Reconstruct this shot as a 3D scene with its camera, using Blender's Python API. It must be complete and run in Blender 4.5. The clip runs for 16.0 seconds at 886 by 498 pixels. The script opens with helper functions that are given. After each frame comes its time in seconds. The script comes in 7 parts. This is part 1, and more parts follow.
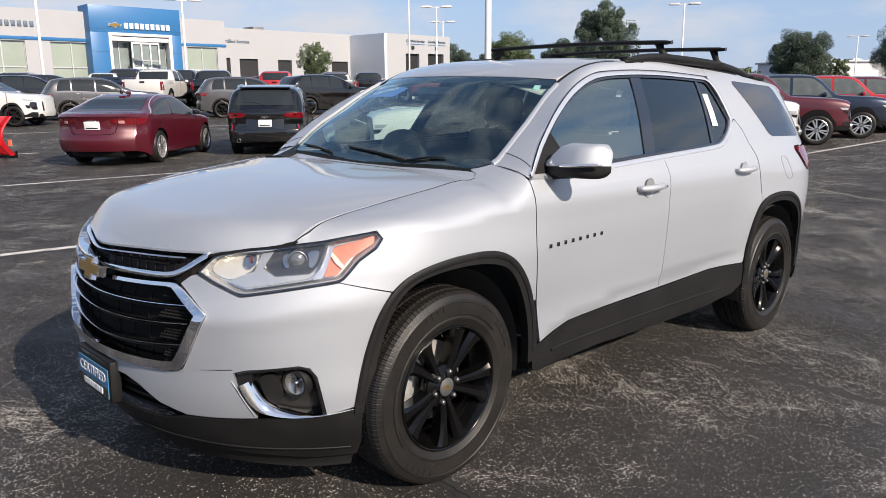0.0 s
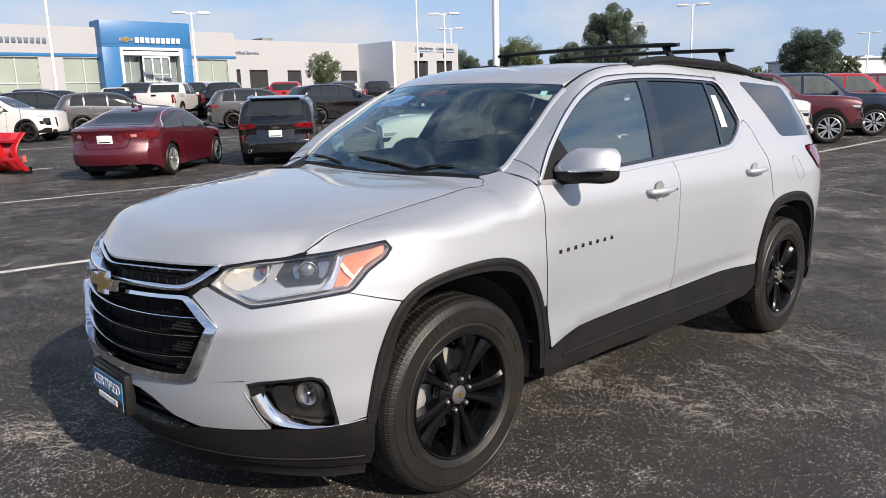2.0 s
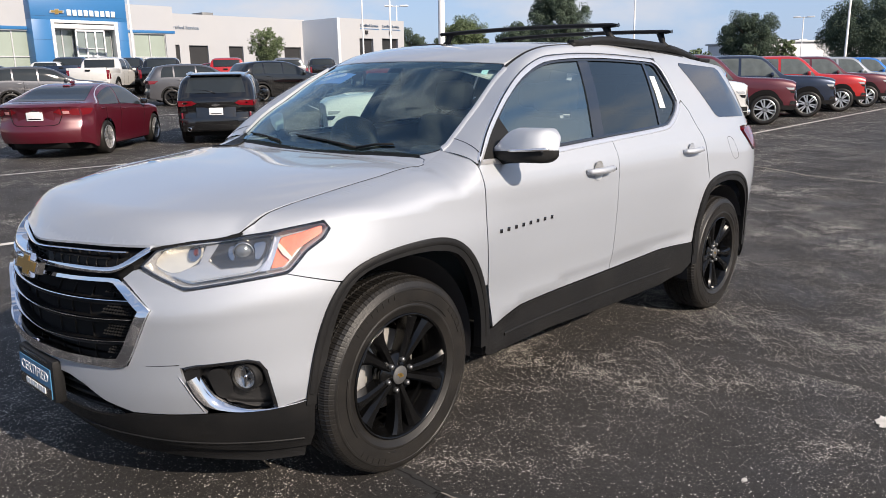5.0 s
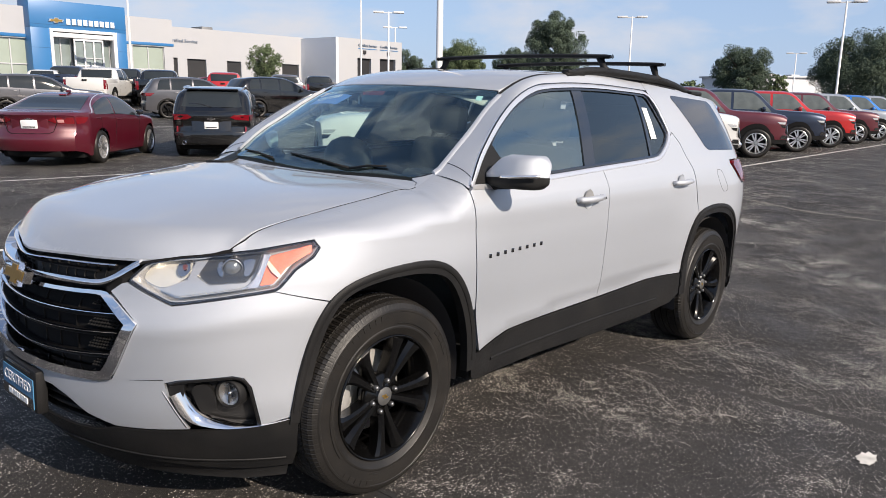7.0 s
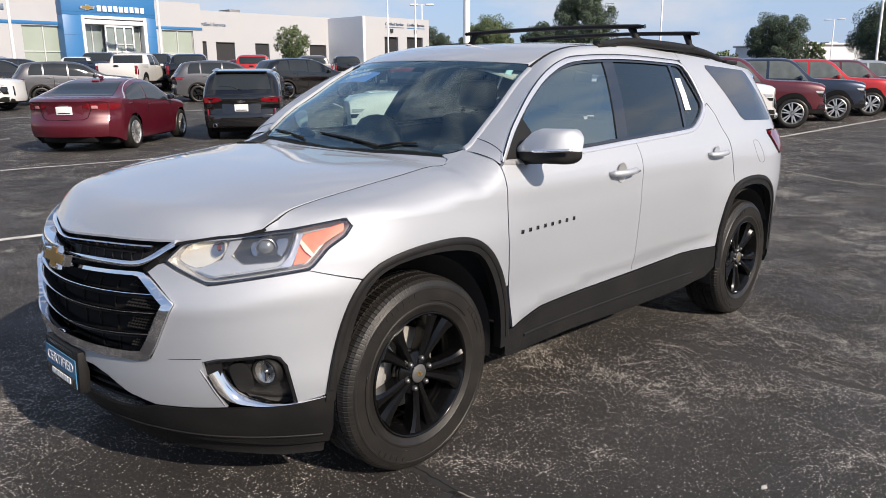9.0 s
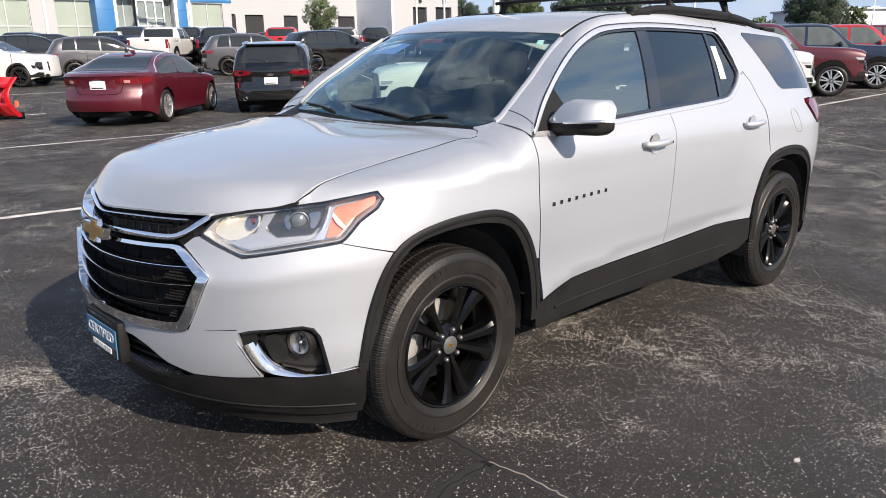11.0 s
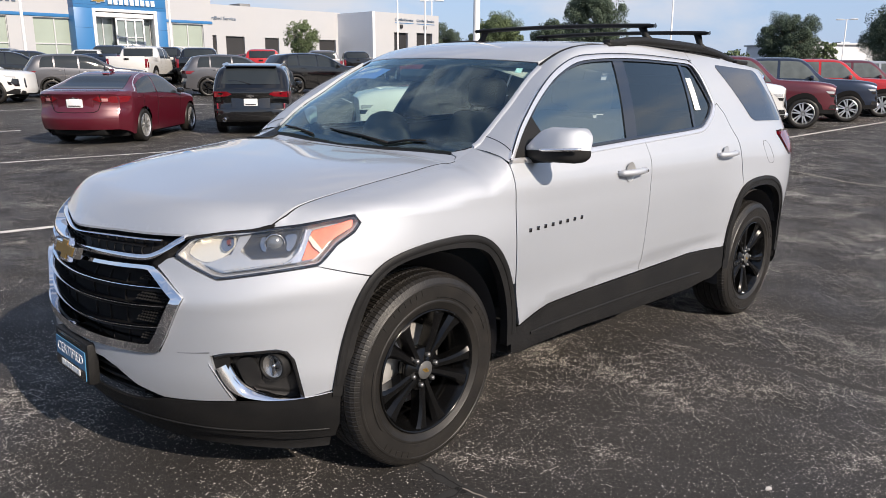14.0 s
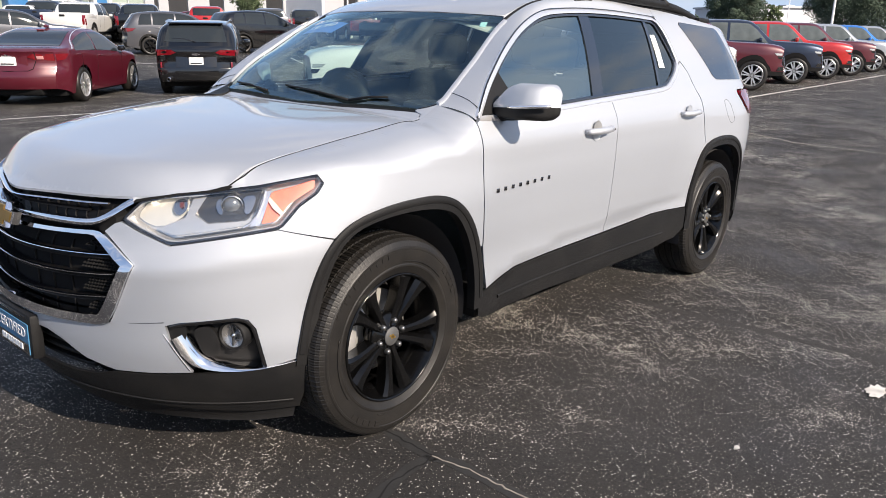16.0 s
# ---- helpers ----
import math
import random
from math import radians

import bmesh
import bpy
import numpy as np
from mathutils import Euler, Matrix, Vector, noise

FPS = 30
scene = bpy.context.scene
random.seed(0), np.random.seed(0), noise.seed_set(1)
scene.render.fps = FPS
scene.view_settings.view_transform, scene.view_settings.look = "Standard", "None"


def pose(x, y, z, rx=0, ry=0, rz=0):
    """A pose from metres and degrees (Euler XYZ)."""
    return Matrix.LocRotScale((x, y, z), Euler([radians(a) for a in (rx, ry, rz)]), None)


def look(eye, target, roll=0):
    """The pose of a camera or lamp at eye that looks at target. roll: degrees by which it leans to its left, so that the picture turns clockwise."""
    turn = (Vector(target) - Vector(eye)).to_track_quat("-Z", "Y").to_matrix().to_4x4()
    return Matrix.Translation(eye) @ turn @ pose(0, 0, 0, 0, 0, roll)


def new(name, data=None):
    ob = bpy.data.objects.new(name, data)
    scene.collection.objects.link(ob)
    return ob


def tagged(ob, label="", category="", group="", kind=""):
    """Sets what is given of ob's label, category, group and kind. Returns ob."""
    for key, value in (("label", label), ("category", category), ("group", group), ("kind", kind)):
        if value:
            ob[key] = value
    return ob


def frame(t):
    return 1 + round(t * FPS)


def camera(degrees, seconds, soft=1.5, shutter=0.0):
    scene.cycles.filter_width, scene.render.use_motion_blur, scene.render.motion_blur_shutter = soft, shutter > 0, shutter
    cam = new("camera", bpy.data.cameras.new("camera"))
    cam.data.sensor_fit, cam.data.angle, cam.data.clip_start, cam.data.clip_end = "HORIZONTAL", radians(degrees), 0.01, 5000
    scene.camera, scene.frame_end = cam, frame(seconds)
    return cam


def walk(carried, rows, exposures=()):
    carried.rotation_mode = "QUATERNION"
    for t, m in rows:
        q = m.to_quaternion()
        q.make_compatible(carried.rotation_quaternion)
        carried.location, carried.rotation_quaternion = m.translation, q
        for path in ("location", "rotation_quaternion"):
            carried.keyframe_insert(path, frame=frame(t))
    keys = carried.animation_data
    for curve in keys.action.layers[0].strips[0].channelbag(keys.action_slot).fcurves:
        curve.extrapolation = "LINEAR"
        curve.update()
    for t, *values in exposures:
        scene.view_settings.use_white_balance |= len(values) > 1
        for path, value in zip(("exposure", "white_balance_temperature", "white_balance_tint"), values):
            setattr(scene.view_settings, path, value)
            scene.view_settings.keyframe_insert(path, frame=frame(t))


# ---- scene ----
from mathutils.geometry import delaunay_2d_cdt

cam = camera(61.4, 16.0, soft=0.8)
PATH = [
    (0, (-1.984, -2.891, 1.486), (-0.595, -1.504, 1.101), 1.2),
    (0.5, (-1.984, -2.892, 1.478), (-0.61, -1.494, 1.078), 0.9),
    (1, (-1.985, -2.888, 1.473), (-0.622, -1.48, 1.07), 0.7),
    (1.5, (-1.99, -2.891, 1.485), (-0.631, -1.477, 1.095), 0.3),
    (2, (-1.977, -2.9, 1.493), (-0.61, -1.488, 1.124), -0.1),
    (2.5, (-1.971, -2.897, 1.492), (-0.587, -1.497, 1.134), -0.1),
    (3, (-1.971, -2.898, 1.495), (-0.577, -1.511, 1.13), -0.0),
    (3.5, (-1.973, -2.909, 1.492), (-0.574, -1.533, 1.106), 0.0),
    (4, (-1.97, -2.902, 1.488), (-0.559, -1.545, 1.078), -0.2),
    (4.5, (-1.954, -2.905, 1.491), (-0.52, -1.579, 1.065), -0.4),
    (4.7, (-1.948, -2.907, 1.491), (-0.502, -1.594, 1.06), -0.1),
    (6.8, (-1.955, -2.922, 1.5), (-0.469, -1.634, 1.136), 2.7),
    (7, (-1.957, -2.925, 1.503), (-0.475, -1.632, 1.137), 2.5),
    (7.5, (-1.96, -2.92, 1.502), (-0.492, -1.615, 1.128), 2.3),
    (8, (-1.964, -2.91, 1.501), (-0.511, -1.59, 1.118), 2.0),
    (8.5, (-1.961, -2.909, 1.5), (-0.526, -1.574, 1.103), 1.6),
    (9, (-1.951, -2.912, 1.493), (-0.532, -1.568, 1.068), 1.1),
    (9.2, (-1.947, -2.905, 1.494), (-0.536, -1.559, 1.052), 1.0),
    (11.5, (-1.963, -2.912, 1.496), (-0.62, -1.517, 0.999), 0.7),
    (12, (-1.957, -2.908, 1.488), (-0.612, -1.506, 1.011), 1.0),
    (12.5, (-1.958, -2.902, 1.489), (-0.602, -1.505, 1.031), 1.2),
    (13, (-1.955, -2.903, 1.493), (-0.582, -1.518, 1.051), 1.4),
    (13.5, (-1.962, -2.908, 1.5), (-0.573, -1.535, 1.068), 1.5),
    (14, (-1.96, -2.916, 1.499), (-0.555, -1.56, 1.064), 1.7),
    (14.5, (-1.961, -2.916, 1.498), (-0.546, -1.575, 1.051), 1.6),
    (15, (-1.965, -2.913, 1.498), (-0.548, -1.581, 1.033), 1.8),
    (15.5, (-2.006, -2.853, 1.495), (-0.567, -1.553, 1.004), 2.2),
    (16, (-1.918, -2.804, 1.468), (-0.443, -1.56, 0.941), 2.1),
]
# The hero car's own ground leans a little against the level of the far lot.
LOT = Matrix.Rotation(radians(-1.0), 4, Vector((1, -1, 0)).normalized()) @ Matrix.Rotation(radians(1.45), 4, Vector((1, 1, 0)).normalized())
EXPOSURES = [(0.0, 0.44), (4.7, 0.48), (9.2, 0.46), (11.3, 0.66), (12.0, 0.64), (13.0, 0.52), (14.5, 0.50), (15.3, 0.54), (16.0, 0.70)]
walk(cam, [(t, LOT @ look(eye, target, roll)) for t, eye, target, roll in PATH], EXPOSURES)

# ---- light ----
SUN_TRAVEL = Vector((0.035, 1.0, -0.61)).normalized()
world = bpy.data.worlds.new("sky")
scene.world = world
world.use_nodes = True
wt = world.node_tree
wn = wt.nodes
wn.clear()
w_out = wn.new("ShaderNodeOutputWorld")
w_bg = wn.new("ShaderNodeBackground")
w_bg.inputs["Strength"].default_value = 0.097
w_sky = wn.new("ShaderNodeTexSky")
w_sky.sky_type = "NISHITA"
w_sky.sun_disc = False
w_sky.sun_elevation = math.asin(-SUN_TRAVEL.z)
w_sky.sun_rotation = math.atan2(-SUN_TRAVEL.x, -SUN_TRAVEL.y)
w_sky.air_density, w_sky.dust_density, w_sky.ozone_density = 1.0, 0.7, 3.0
w_co = wn.new("ShaderNodeTexCoord")
w_map = wn.new("ShaderNodeMapping")
w_map.inputs["Scale"].default_value = (1.0, 1.0, 2.6)
w_noise = wn.new("ShaderNodeTexNoise")
w_noise.inputs["Scale"].default_value = 4.2
w_noise.inputs["Detail"].default_value = 9.0
w_noise.inputs["Roughness"].default_value = 0.55
w_ramp = wn.new("ShaderNodeValToRGB")
w_ramp.color_ramp.elements[0].position = 0.47
w_ramp.color_ramp.elements[1].position = 0.68
w_mix = wn.new("ShaderNodeMix")
w_mix.data_type = "RGBA"
w_fac = wn.new("ShaderNodeMath")
w_fac.operation = "MULTIPLY"
w_fac.inputs[1].default_value = 0.8
wt.links.new(w_co.outputs["Generated"], w_map.inputs["Vector"])
wt.links.new(w_map.outputs["Vector"], w_noise.inputs["Vector"])
wt.links.new(w_noise.outputs["Fac"], w_ramp.inputs["Fac"])
wt.links.new(w_ramp.outputs["Color"], w_fac.inputs[0])
wt.links.new(w_fac.outputs["Value"], w_mix.inputs["Factor"])
w_tint = wn.new("ShaderNodeMix")
w_tint.data_type = "RGBA"
w_up = wn.new("ShaderNodeSeparateXYZ")
wt.links.new(w_co.outputs["Generated"], w_up.inputs["Vector"])
w_low = wn.new("ShaderNodeMapRange")
w_low.inputs["From Min"].default_value, w_low.inputs["From Max"].default_value = 0.0, 0.7
w_low.inputs["To Min"].default_value, w_low.inputs["To Max"].default_value = 0.75, 0.18
wt.links.new(w_up.outputs["Z"], w_low.inputs["Value"])
wt.links.new(w_low.outputs["Result"], w_tint.inputs["Factor"])
w_tint.inputs["B"].default_value = (3.2, 4.2, 6.4, 1)
wt.links.new(w_sky.outputs["Color"], w_tint.inputs["A"])
wt.links.new(w_tint.outputs["Result"], w_mix.inputs["A"])
w_mix.inputs["B"].default_value = (5.7, 5.55, 5.75, 1)
wt.links.new(w_mix.outputs["Result"], w_bg.inputs["Color"])
wt.links.new(w_bg.outputs["Background"], w_out.inputs["Surface"])

sun = new("sun", bpy.data.lights.new("sun", "SUN"))
sun.data.energy, sun.data.angle, sun.data.color = 5.0, radians(0.6), (1.0, 0.868, 0.73)
sun.matrix_world = look((0, -30, 20), Vector((0, -30, 20)) + SUN_TRAVEL)
scene.view_settings.exposure = 0.48


# ---- materials ----
def material(name, base, rough=0.5, metal=0.0, coat=0.0, vary=0.0, scale=8.0, bump=0.0, bump_scale=200.0, ior=1.5, dirt=0.0, dirt_scale=2.0, dirt_colour=(0.2, 0.18, 0.16)):
    """A procedural surface: base colour with grain at two scales, dirt patches, and fine relief."""
    m = bpy.data.materials.new(name)
    m.use_nodes = True
    t = m.node_tree
    b = t.nodes["Principled BSDF"]
    b.inputs["Base Color"].default_value = (*base, 1)
    b.inputs["Roughness"].default_value = rough
    b.inputs["Metallic"].default_value = metal
    b.inputs["IOR"].default_value = ior
    b.inputs["Coat Weight"].default_value = coat
    b.inputs["Coat Roughness"].default_value = 0.03
    co = t.nodes.new("ShaderNodeTexCoord")
    last = None
    if vary:
        n = t.nodes.new("ShaderNodeTexNoise")
        n.inputs["Scale"].default_value, n.inputs["Detail"].default_value = scale, 8.0
        t.links.new(co.outputs["Object"], n.inputs["Vector"])
        mx = t.nodes.new("ShaderNodeMix")
        mx.data_type = "RGBA"
        mx.inputs["A"].default_value = (*[max(0, c * (1 - vary)) for c in base], 1)
        mx.inputs["B"].default_value = (*[min(1, c * (1 + vary)) for c in base], 1)
        t.links.new(n.outputs["Fac"], mx.inputs["Factor"])
        last = mx.outputs["Result"]
        rr = t.nodes.new("ShaderNodeMapRange")
        rr.inputs["To Min"].default_value, rr.inputs["To Max"].default_value = rough * 0.85, min(1, rough * 1.15)
        t.links.new(n.outputs["Fac"], rr.inputs["Value"])
        t.links.new(rr.outputs["Result"], b.inputs["Roughness"])
    if dirt:
        n = t.nodes.new("ShaderNodeTexNoise")
        n.inputs["Scale"].default_value, n.inputs["Detail"].default_value = dirt_scale, 10.0
        t.links.new(co.outputs["Object"], n.inputs["Vector"])
        rp = t.nodes.new("ShaderNodeMapRange")
        rp.inputs["From Min"].default_value, rp.inputs["From Max"].default_value = 0.45, 0.75
        rp.inputs["To Max"].default_value = dirt
        t.links.new(n.outputs["Fac"], rp.inputs["Value"])
        mx = t.nodes.new("ShaderNodeMix")
        mx.data_type = "RGBA"
        mx.inputs["A"].default_value, mx.inputs["B"].default_value = (*base, 1), (*dirt_colour, 1)
        if last:
            t.links.new(last, mx.inputs["A"])
        t.links.new(rp.outputs["Result"], mx.inputs["Factor"])
        last = mx.outputs["Result"]
    if last:
        t.links.new(last, b.inputs["Base Color"])
    if bump:
        n = t.nodes.new("ShaderNodeTexNoise")
        n.inputs["Scale"].default_value, n.inputs["Detail"].default_value = bump_scale, 4.0
        t.links.new(co.outputs["Object"], n.inputs["Vector"])
        bp = t.nodes.new("ShaderNodeBump")
        bp.inputs["Strength"].default_value, bp.inputs["Distance"].default_value = bump, 0.01
        t.links.new(n.outputs["Fac"], bp.inputs["Height"])
        t.links.new(bp.outputs["Normal"], b.inputs["Normal"])
    return m


def paint(name, base, metal=0.55, rough=0.32):
    """Clear-coated car paint with a slight orange peel."""
    return material(name, base, rough, metal, coat=1.0, vary=0.04, scale=3.0, bump=0.015, bump_scale=60.0)


def glass(name, tint, clear, rough=0.0, gloss=0.09, skin=(1, 1, 1)):
    """Tinted car glass: part clear, part dark tint, with a mirror-like skin."""
    m = bpy.data.materials.new(name)
    m.use_nodes = True
    t = m.node_tree
    t.nodes.clear()
    o = t.nodes.new("ShaderNodeOutputMaterial")
    tr = t.nodes.new("ShaderNodeBsdfTransparent")
    tr.inputs["Color"].default_value = (*[c * clear for c in tint], 1)
    gl = t.nodes.new("ShaderNodeBsdfGlossy")
    gl.inputs["Roughness"].default_value = rough
    gl.inputs["Color"].default_value = (*skin, 1)
    lw = t.nodes.new("ShaderNodeLayerWeight")
    lw.inputs["Blend"].default_value = 0.5
    pw = t.nodes.new("ShaderNodeMath")
    pw.operation, pw.inputs[1].default_value = "POWER", 4.0
    fr = t.nodes.new("ShaderNodeMapRange")
    fr.inputs["To Min"].default_value, fr.inputs["To Max"].default_value = gloss, 1.0
    t.links.new(lw.outputs["Facing"], pw.inputs[0])
    t.links.new(pw.outputs["Value"], fr.inputs["Value"])
    mx = t.nodes.new("ShaderNodeMixShader")
    t.links.new(fr.outputs["Result"], mx.inputs["Fac"])
    t.links.new(tr.outputs["BSDF"], mx.inputs[1])
    t.links.new(gl.outputs["BSDF"], mx.inputs[2])
    t.links.new(mx.outputs["Shader"], o.inputs["Surface"])
    return m


SILVER = material("silver_paint", (0.508, 0.530, 0.568), 0.76, 1.0, coat=1.0, vary=0.03, scale=900.0, bump=0.012, bump_scale=50.0)
BLACK_PLASTIC = material("black_plastic", (0.0095, 0.0095, 0.010), 0.55, ior=1.3, vary=0.2, scale=40.0, bump=0.15, bump_scale=900.0, dirt=0.25, dirt_scale=5.0, dirt_colour=(0.028, 0.026, 0.024))
WHEEL_BLACK = material("wheel_black", (0.003, 0.003, 0.0032), 0.16, ior=1.40, vary=0.2, scale=12.0)
GRILLE_BLACK = material("grille_black", (0.006, 0.006, 0.0066), 0.5, ior=1.2, vary=0.2, scale=60.0)
GLOSS_BLACK = material("gloss_black", (0.008, 0.008, 0.009), 0.12, coat=1.0, vary=0.1)
INNER_BLACK = material("inner_black", (0.010, 0.010, 0.0105), 0.9, ior=1.2, vary=0.2)
CHROME = material("chrome", (0.82, 0.82, 0.84), 0.06, 1.0, vary=0.03, scale=20.0)
SATIN_CHROME = material("satin_chrome", (0.55, 0.55, 0.56), 0.22, 1.0, vary=0.05, scale=20.0)
RUBBER = material("tyre_rubber", (0.0115, 0.0106, 0.0098), 0.42, ior=1.42, vary=0.25, scale=30.0, bump=0.12, bump_scale=300.0, dirt=0.5, dirt_scale=7.0, dirt_colour=(0.030, 0.026, 0.022))
GOLD = material("gold_badge", (0.43, 0.28, 0.09), 0.3, 0.8, vary=0.15, scale=60.0)
STEEL = material("brake_steel", (0.60, 0.58, 0.55), 0.4, 0.7, vary=0.2, scale=30.0)
TRIM_FABRIC = material("interior_dark", (0.065, 0.067, 0.072), 0.85, vary=0.3, scale=120.0, bump=0.2, bump_scale=600.0)
HEADLINER = material("headliner", (0.55, 0.53, 0.50), 0.95, vary=0.1, scale=200.0)
GLASS_FRONT = glass("windshield_glass", (0.84, 0.97, 0.92), 0.97, 0.0, 0.125, (0.74, 0.92, 0.98))
GLASS_SIDE = glass("door_glass", (0.80, 0.92, 0.88), 0.72, 0.06, 0.32, (0.84, 0.98, 0.96))
GLASS_DARK = glass("privacy_glass", (0.6, 0.65, 0.68), 0.13, 0.02, 0.13, (0.95, 0.97, 0.90))
LENS = glass("lamp_lens", (1, 1, 1), 0.97, 0.0, 0.10)
LAMP_DARK = material("lamp_dark", (0.035, 0.036, 0.038), 0.25, coat=0.5, vary=0.1)
FOG_BOWL = material("fog_bowl", (0.42, 0.41, 0.40), 0.28, 0.8, vary=0.3, scale=60.0)
BULB = material("dull_bulb", (0.12, 0.035, 0.03), 0.4, coat=0.4)
AMBER_GLINT = material("amber_glint", (0.85, 0.66, 0.52), 0.3, 0.2, vary=0.1, scale=40.0)
PROJECTOR = material("projector_glass", (0.20, 0.21, 0.215), 0.15, 0.5, coat=1.0)
AMBER = material("amber_reflector", (0.82, 0.19, 0.105), 0.35, coat=0.6, vary=0.3, scale=35.0)
RED_LAMP = material("red_lamp", (0.15, 0.004, 0.009), 0.12, coat=1.0, vary=0.2, scale=40.0)
LAMP_WHITE = material("lamp_reflector", (0.66, 0.65, 0.63), 0.25, 0.7, vary=0.08, scale=40.0)
REFLECTOR = material("lamp_bowl", (0.80, 0.76, 0.66), 0.3, 0.5, vary=0.1, scale=30.0)
WHITE = material("white_print", (0.8, 0.8, 0.8), 0.5, vary=0.03)
DARK_CHROME = material("dark_chrome", (0.16, 0.16, 0.165), 0.15, 1.0)
WINDOW_TRIM = material("bright_window_trim", (0.80, 0.80, 0.82), 0.30, 0.75, vary=0.03)
BLADE = material("bright_blade", (0.80, 0.80, 0.82), 0.22, 0.85, vary=0.03)
BLUE_PLATE = material("blue_plate", (0.055, 0.18, 0.32), 0.4, vary=0.08, scale=15.0)
PAPER = material("paper_sticker", (0.78, 0.78, 0.76), 0.8, vary=0.04)


# ---- mesh helpers ----
def mesh_of(name, verts, faces, mats, smooth=True, normals=None, slots=None):
    me = bpy.data.meshes.new(name)
    me.from_pydata([tuple(v) for v in verts], [], [tuple(f) for f in faces])
    for m in mats if isinstance(mats, (list, tuple)) else [mats]:
        me.materials.append(m)
    if slots is not None:
        me.polygons.foreach_set("material_index", np.asarray(slots, dtype=np.int32))
    me.polygons.foreach_set("use_smooth", np.full(len(me.polygons), bool(smooth)))
    if normals is not None:
        me.normals_split_custom_set_from_vertices([tuple(n) for n in normals])
    me.update()
    return me


def part(name, me, parent, label="", m=None):
    ob = new(name, me)
    if parent is not None:
        ob.parent = parent
    if m is not None:
        ob.matrix_basis = m
    if label:
        ob["label"] = label
    return ob


def thing(name, label, category, group="", m=None, kind=""):
    ob = new(name)
    ob.empty_display_size = 0.2
    if m is not None:
        ob.matrix_basis = m
    return tagged(ob, label, category, group, kind)


def bm_mesh(name, bm, mats, smooth=False, angle=None):
    me = bpy.data.meshes.new(name)
    bmesh.ops.recalc_face_normals(bm, faces=bm.faces)
    bm.to_mesh(me)
    bm.free()
    for m in mats if isinstance(mats, (list, tuple)) else [mats]:
        me.materials.append(m)
    if smooth:
        me.polygons.foreach_set("use_smooth", np.full(len(me.polygons), True))
        me.set_sharp_from_angle(angle=radians(angle or 35))
    return me


def box(bm, lo, hi, bevel=0.0, m=None, segs=2):
    """A rounded block between two corners, added to bm."""
    r = bmesh.ops.create_cube(bm, size=1.0)
    vs = r["verts"]
    size = [b - a for a, b in zip(lo, hi)]
    for v in vs:
        v.co = Vector([a + (c + 0.5) * s for a, c, s in zip(lo, v.co, size)])
    if bevel:
        es = list({e for v in vs for e in v.link_edges})
        out = bmesh.ops.bevel(bm, geom=es, offset=min(bevel, 0.45 * min(size)), segments=segs, affect="EDGES", profile=0.5)
        vs = list({v for f in out["faces"] for v in f.verts} | {v for v in vs if v.is_valid})
    if m is not None:
        for v in vs:
            v.co = m @ v.co
    return vs


def block(name, lo, hi, mat, parent, bevel=0.005, label="", m=None):
    bm = bmesh.new()
    box(bm, lo, hi, bevel)
    return part(name, bm_mesh(name, bm, mat, True), parent, label, m)


def tube(points, radius, n=10, closed=False, caps=True):
    """Verts and faces of a round bar along points; radius may be a list."""
    pts = [Vector(p) for p in points]
    rad = radius if isinstance(radius, (list, tuple)) else [radius] * len(pts)
    verts, faces = [], []
    side = None
    for i, p in enumerate(pts):
        a, b = pts[max(i - 1, 0)], pts[min(i + 1, len(pts) - 1)]
        if closed:
            a, b = pts[i - 1], pts[(i + 1) % len(pts)]
        d = (b - a).normalized()
        if side is None:
            side = d.orthogonal().normalized()
        side = (side - d * side.dot(d)).normalized()
        up = d.cross(side)
        verts += [p + (side * math.cos(2 * math.pi * k / n) + up * math.sin(2 * math.pi * k / n)) * rad[i] for k in range(n)]
    rings = len(pts)
    for i in range(rings if closed else rings - 1):
        j = (i + 1) % rings
        faces += [(i * n + k, i * n + (k + 1) % n, j * n + (k + 1) % n, j * n + k) for k in range(n)]
    if caps and not closed:
        faces += [tuple(range(n - 1, -1, -1)), tuple((rings - 1) * n + k for k in range(n))]
    return verts, faces


def bar(name, points, radius, mat, parent, n=10, label="", closed=False):
    v, f = tube(points, radius, n, closed)
    return part(name, mesh_of(name, v, f, mat), parent, label)


def lathe(profile, n=64, axis="y"):
    """Verts and faces of a profile [(radius, along)] turned round an axis."""
    verts, faces = [], []
    for k in range(n):
        a = 2 * math.pi * k / n
        for r, h in profile:
            verts.append((r * math.cos(a), h, r * math.sin(a)) if axis == "y" else (r * math.cos(a), r * math.sin(a), h))
    m = len(profile)
    for k in range(n):
        q = (k + 1) % n
        faces += [(k * m + i, k * m + i + 1, q * m + i + 1, q * m + i) for i in range(m - 1)]
    return verts, faces


def soften(pts, rounds=2, closed=True, cut=0.22):
    """Rounds the corners of an outline by corner cutting."""
    pts = [tuple(p) for p in pts]
    for _ in range(rounds):
        out = []
        for i in range(len(pts) if closed else len(pts) - 1):
            a, b = pts[i], pts[(i + 1) % len(pts)]
            out += [((1 - cut) * a[0] + cut * b[0], (1 - cut) * a[1] + cut * b[1]), (cut * a[0] + (1 - cut) * b[0], cut * a[1] + (1 - cut) * b[1])]
        pts = out if closed else [pts[0]] + out + [pts[-1]]
    return pts


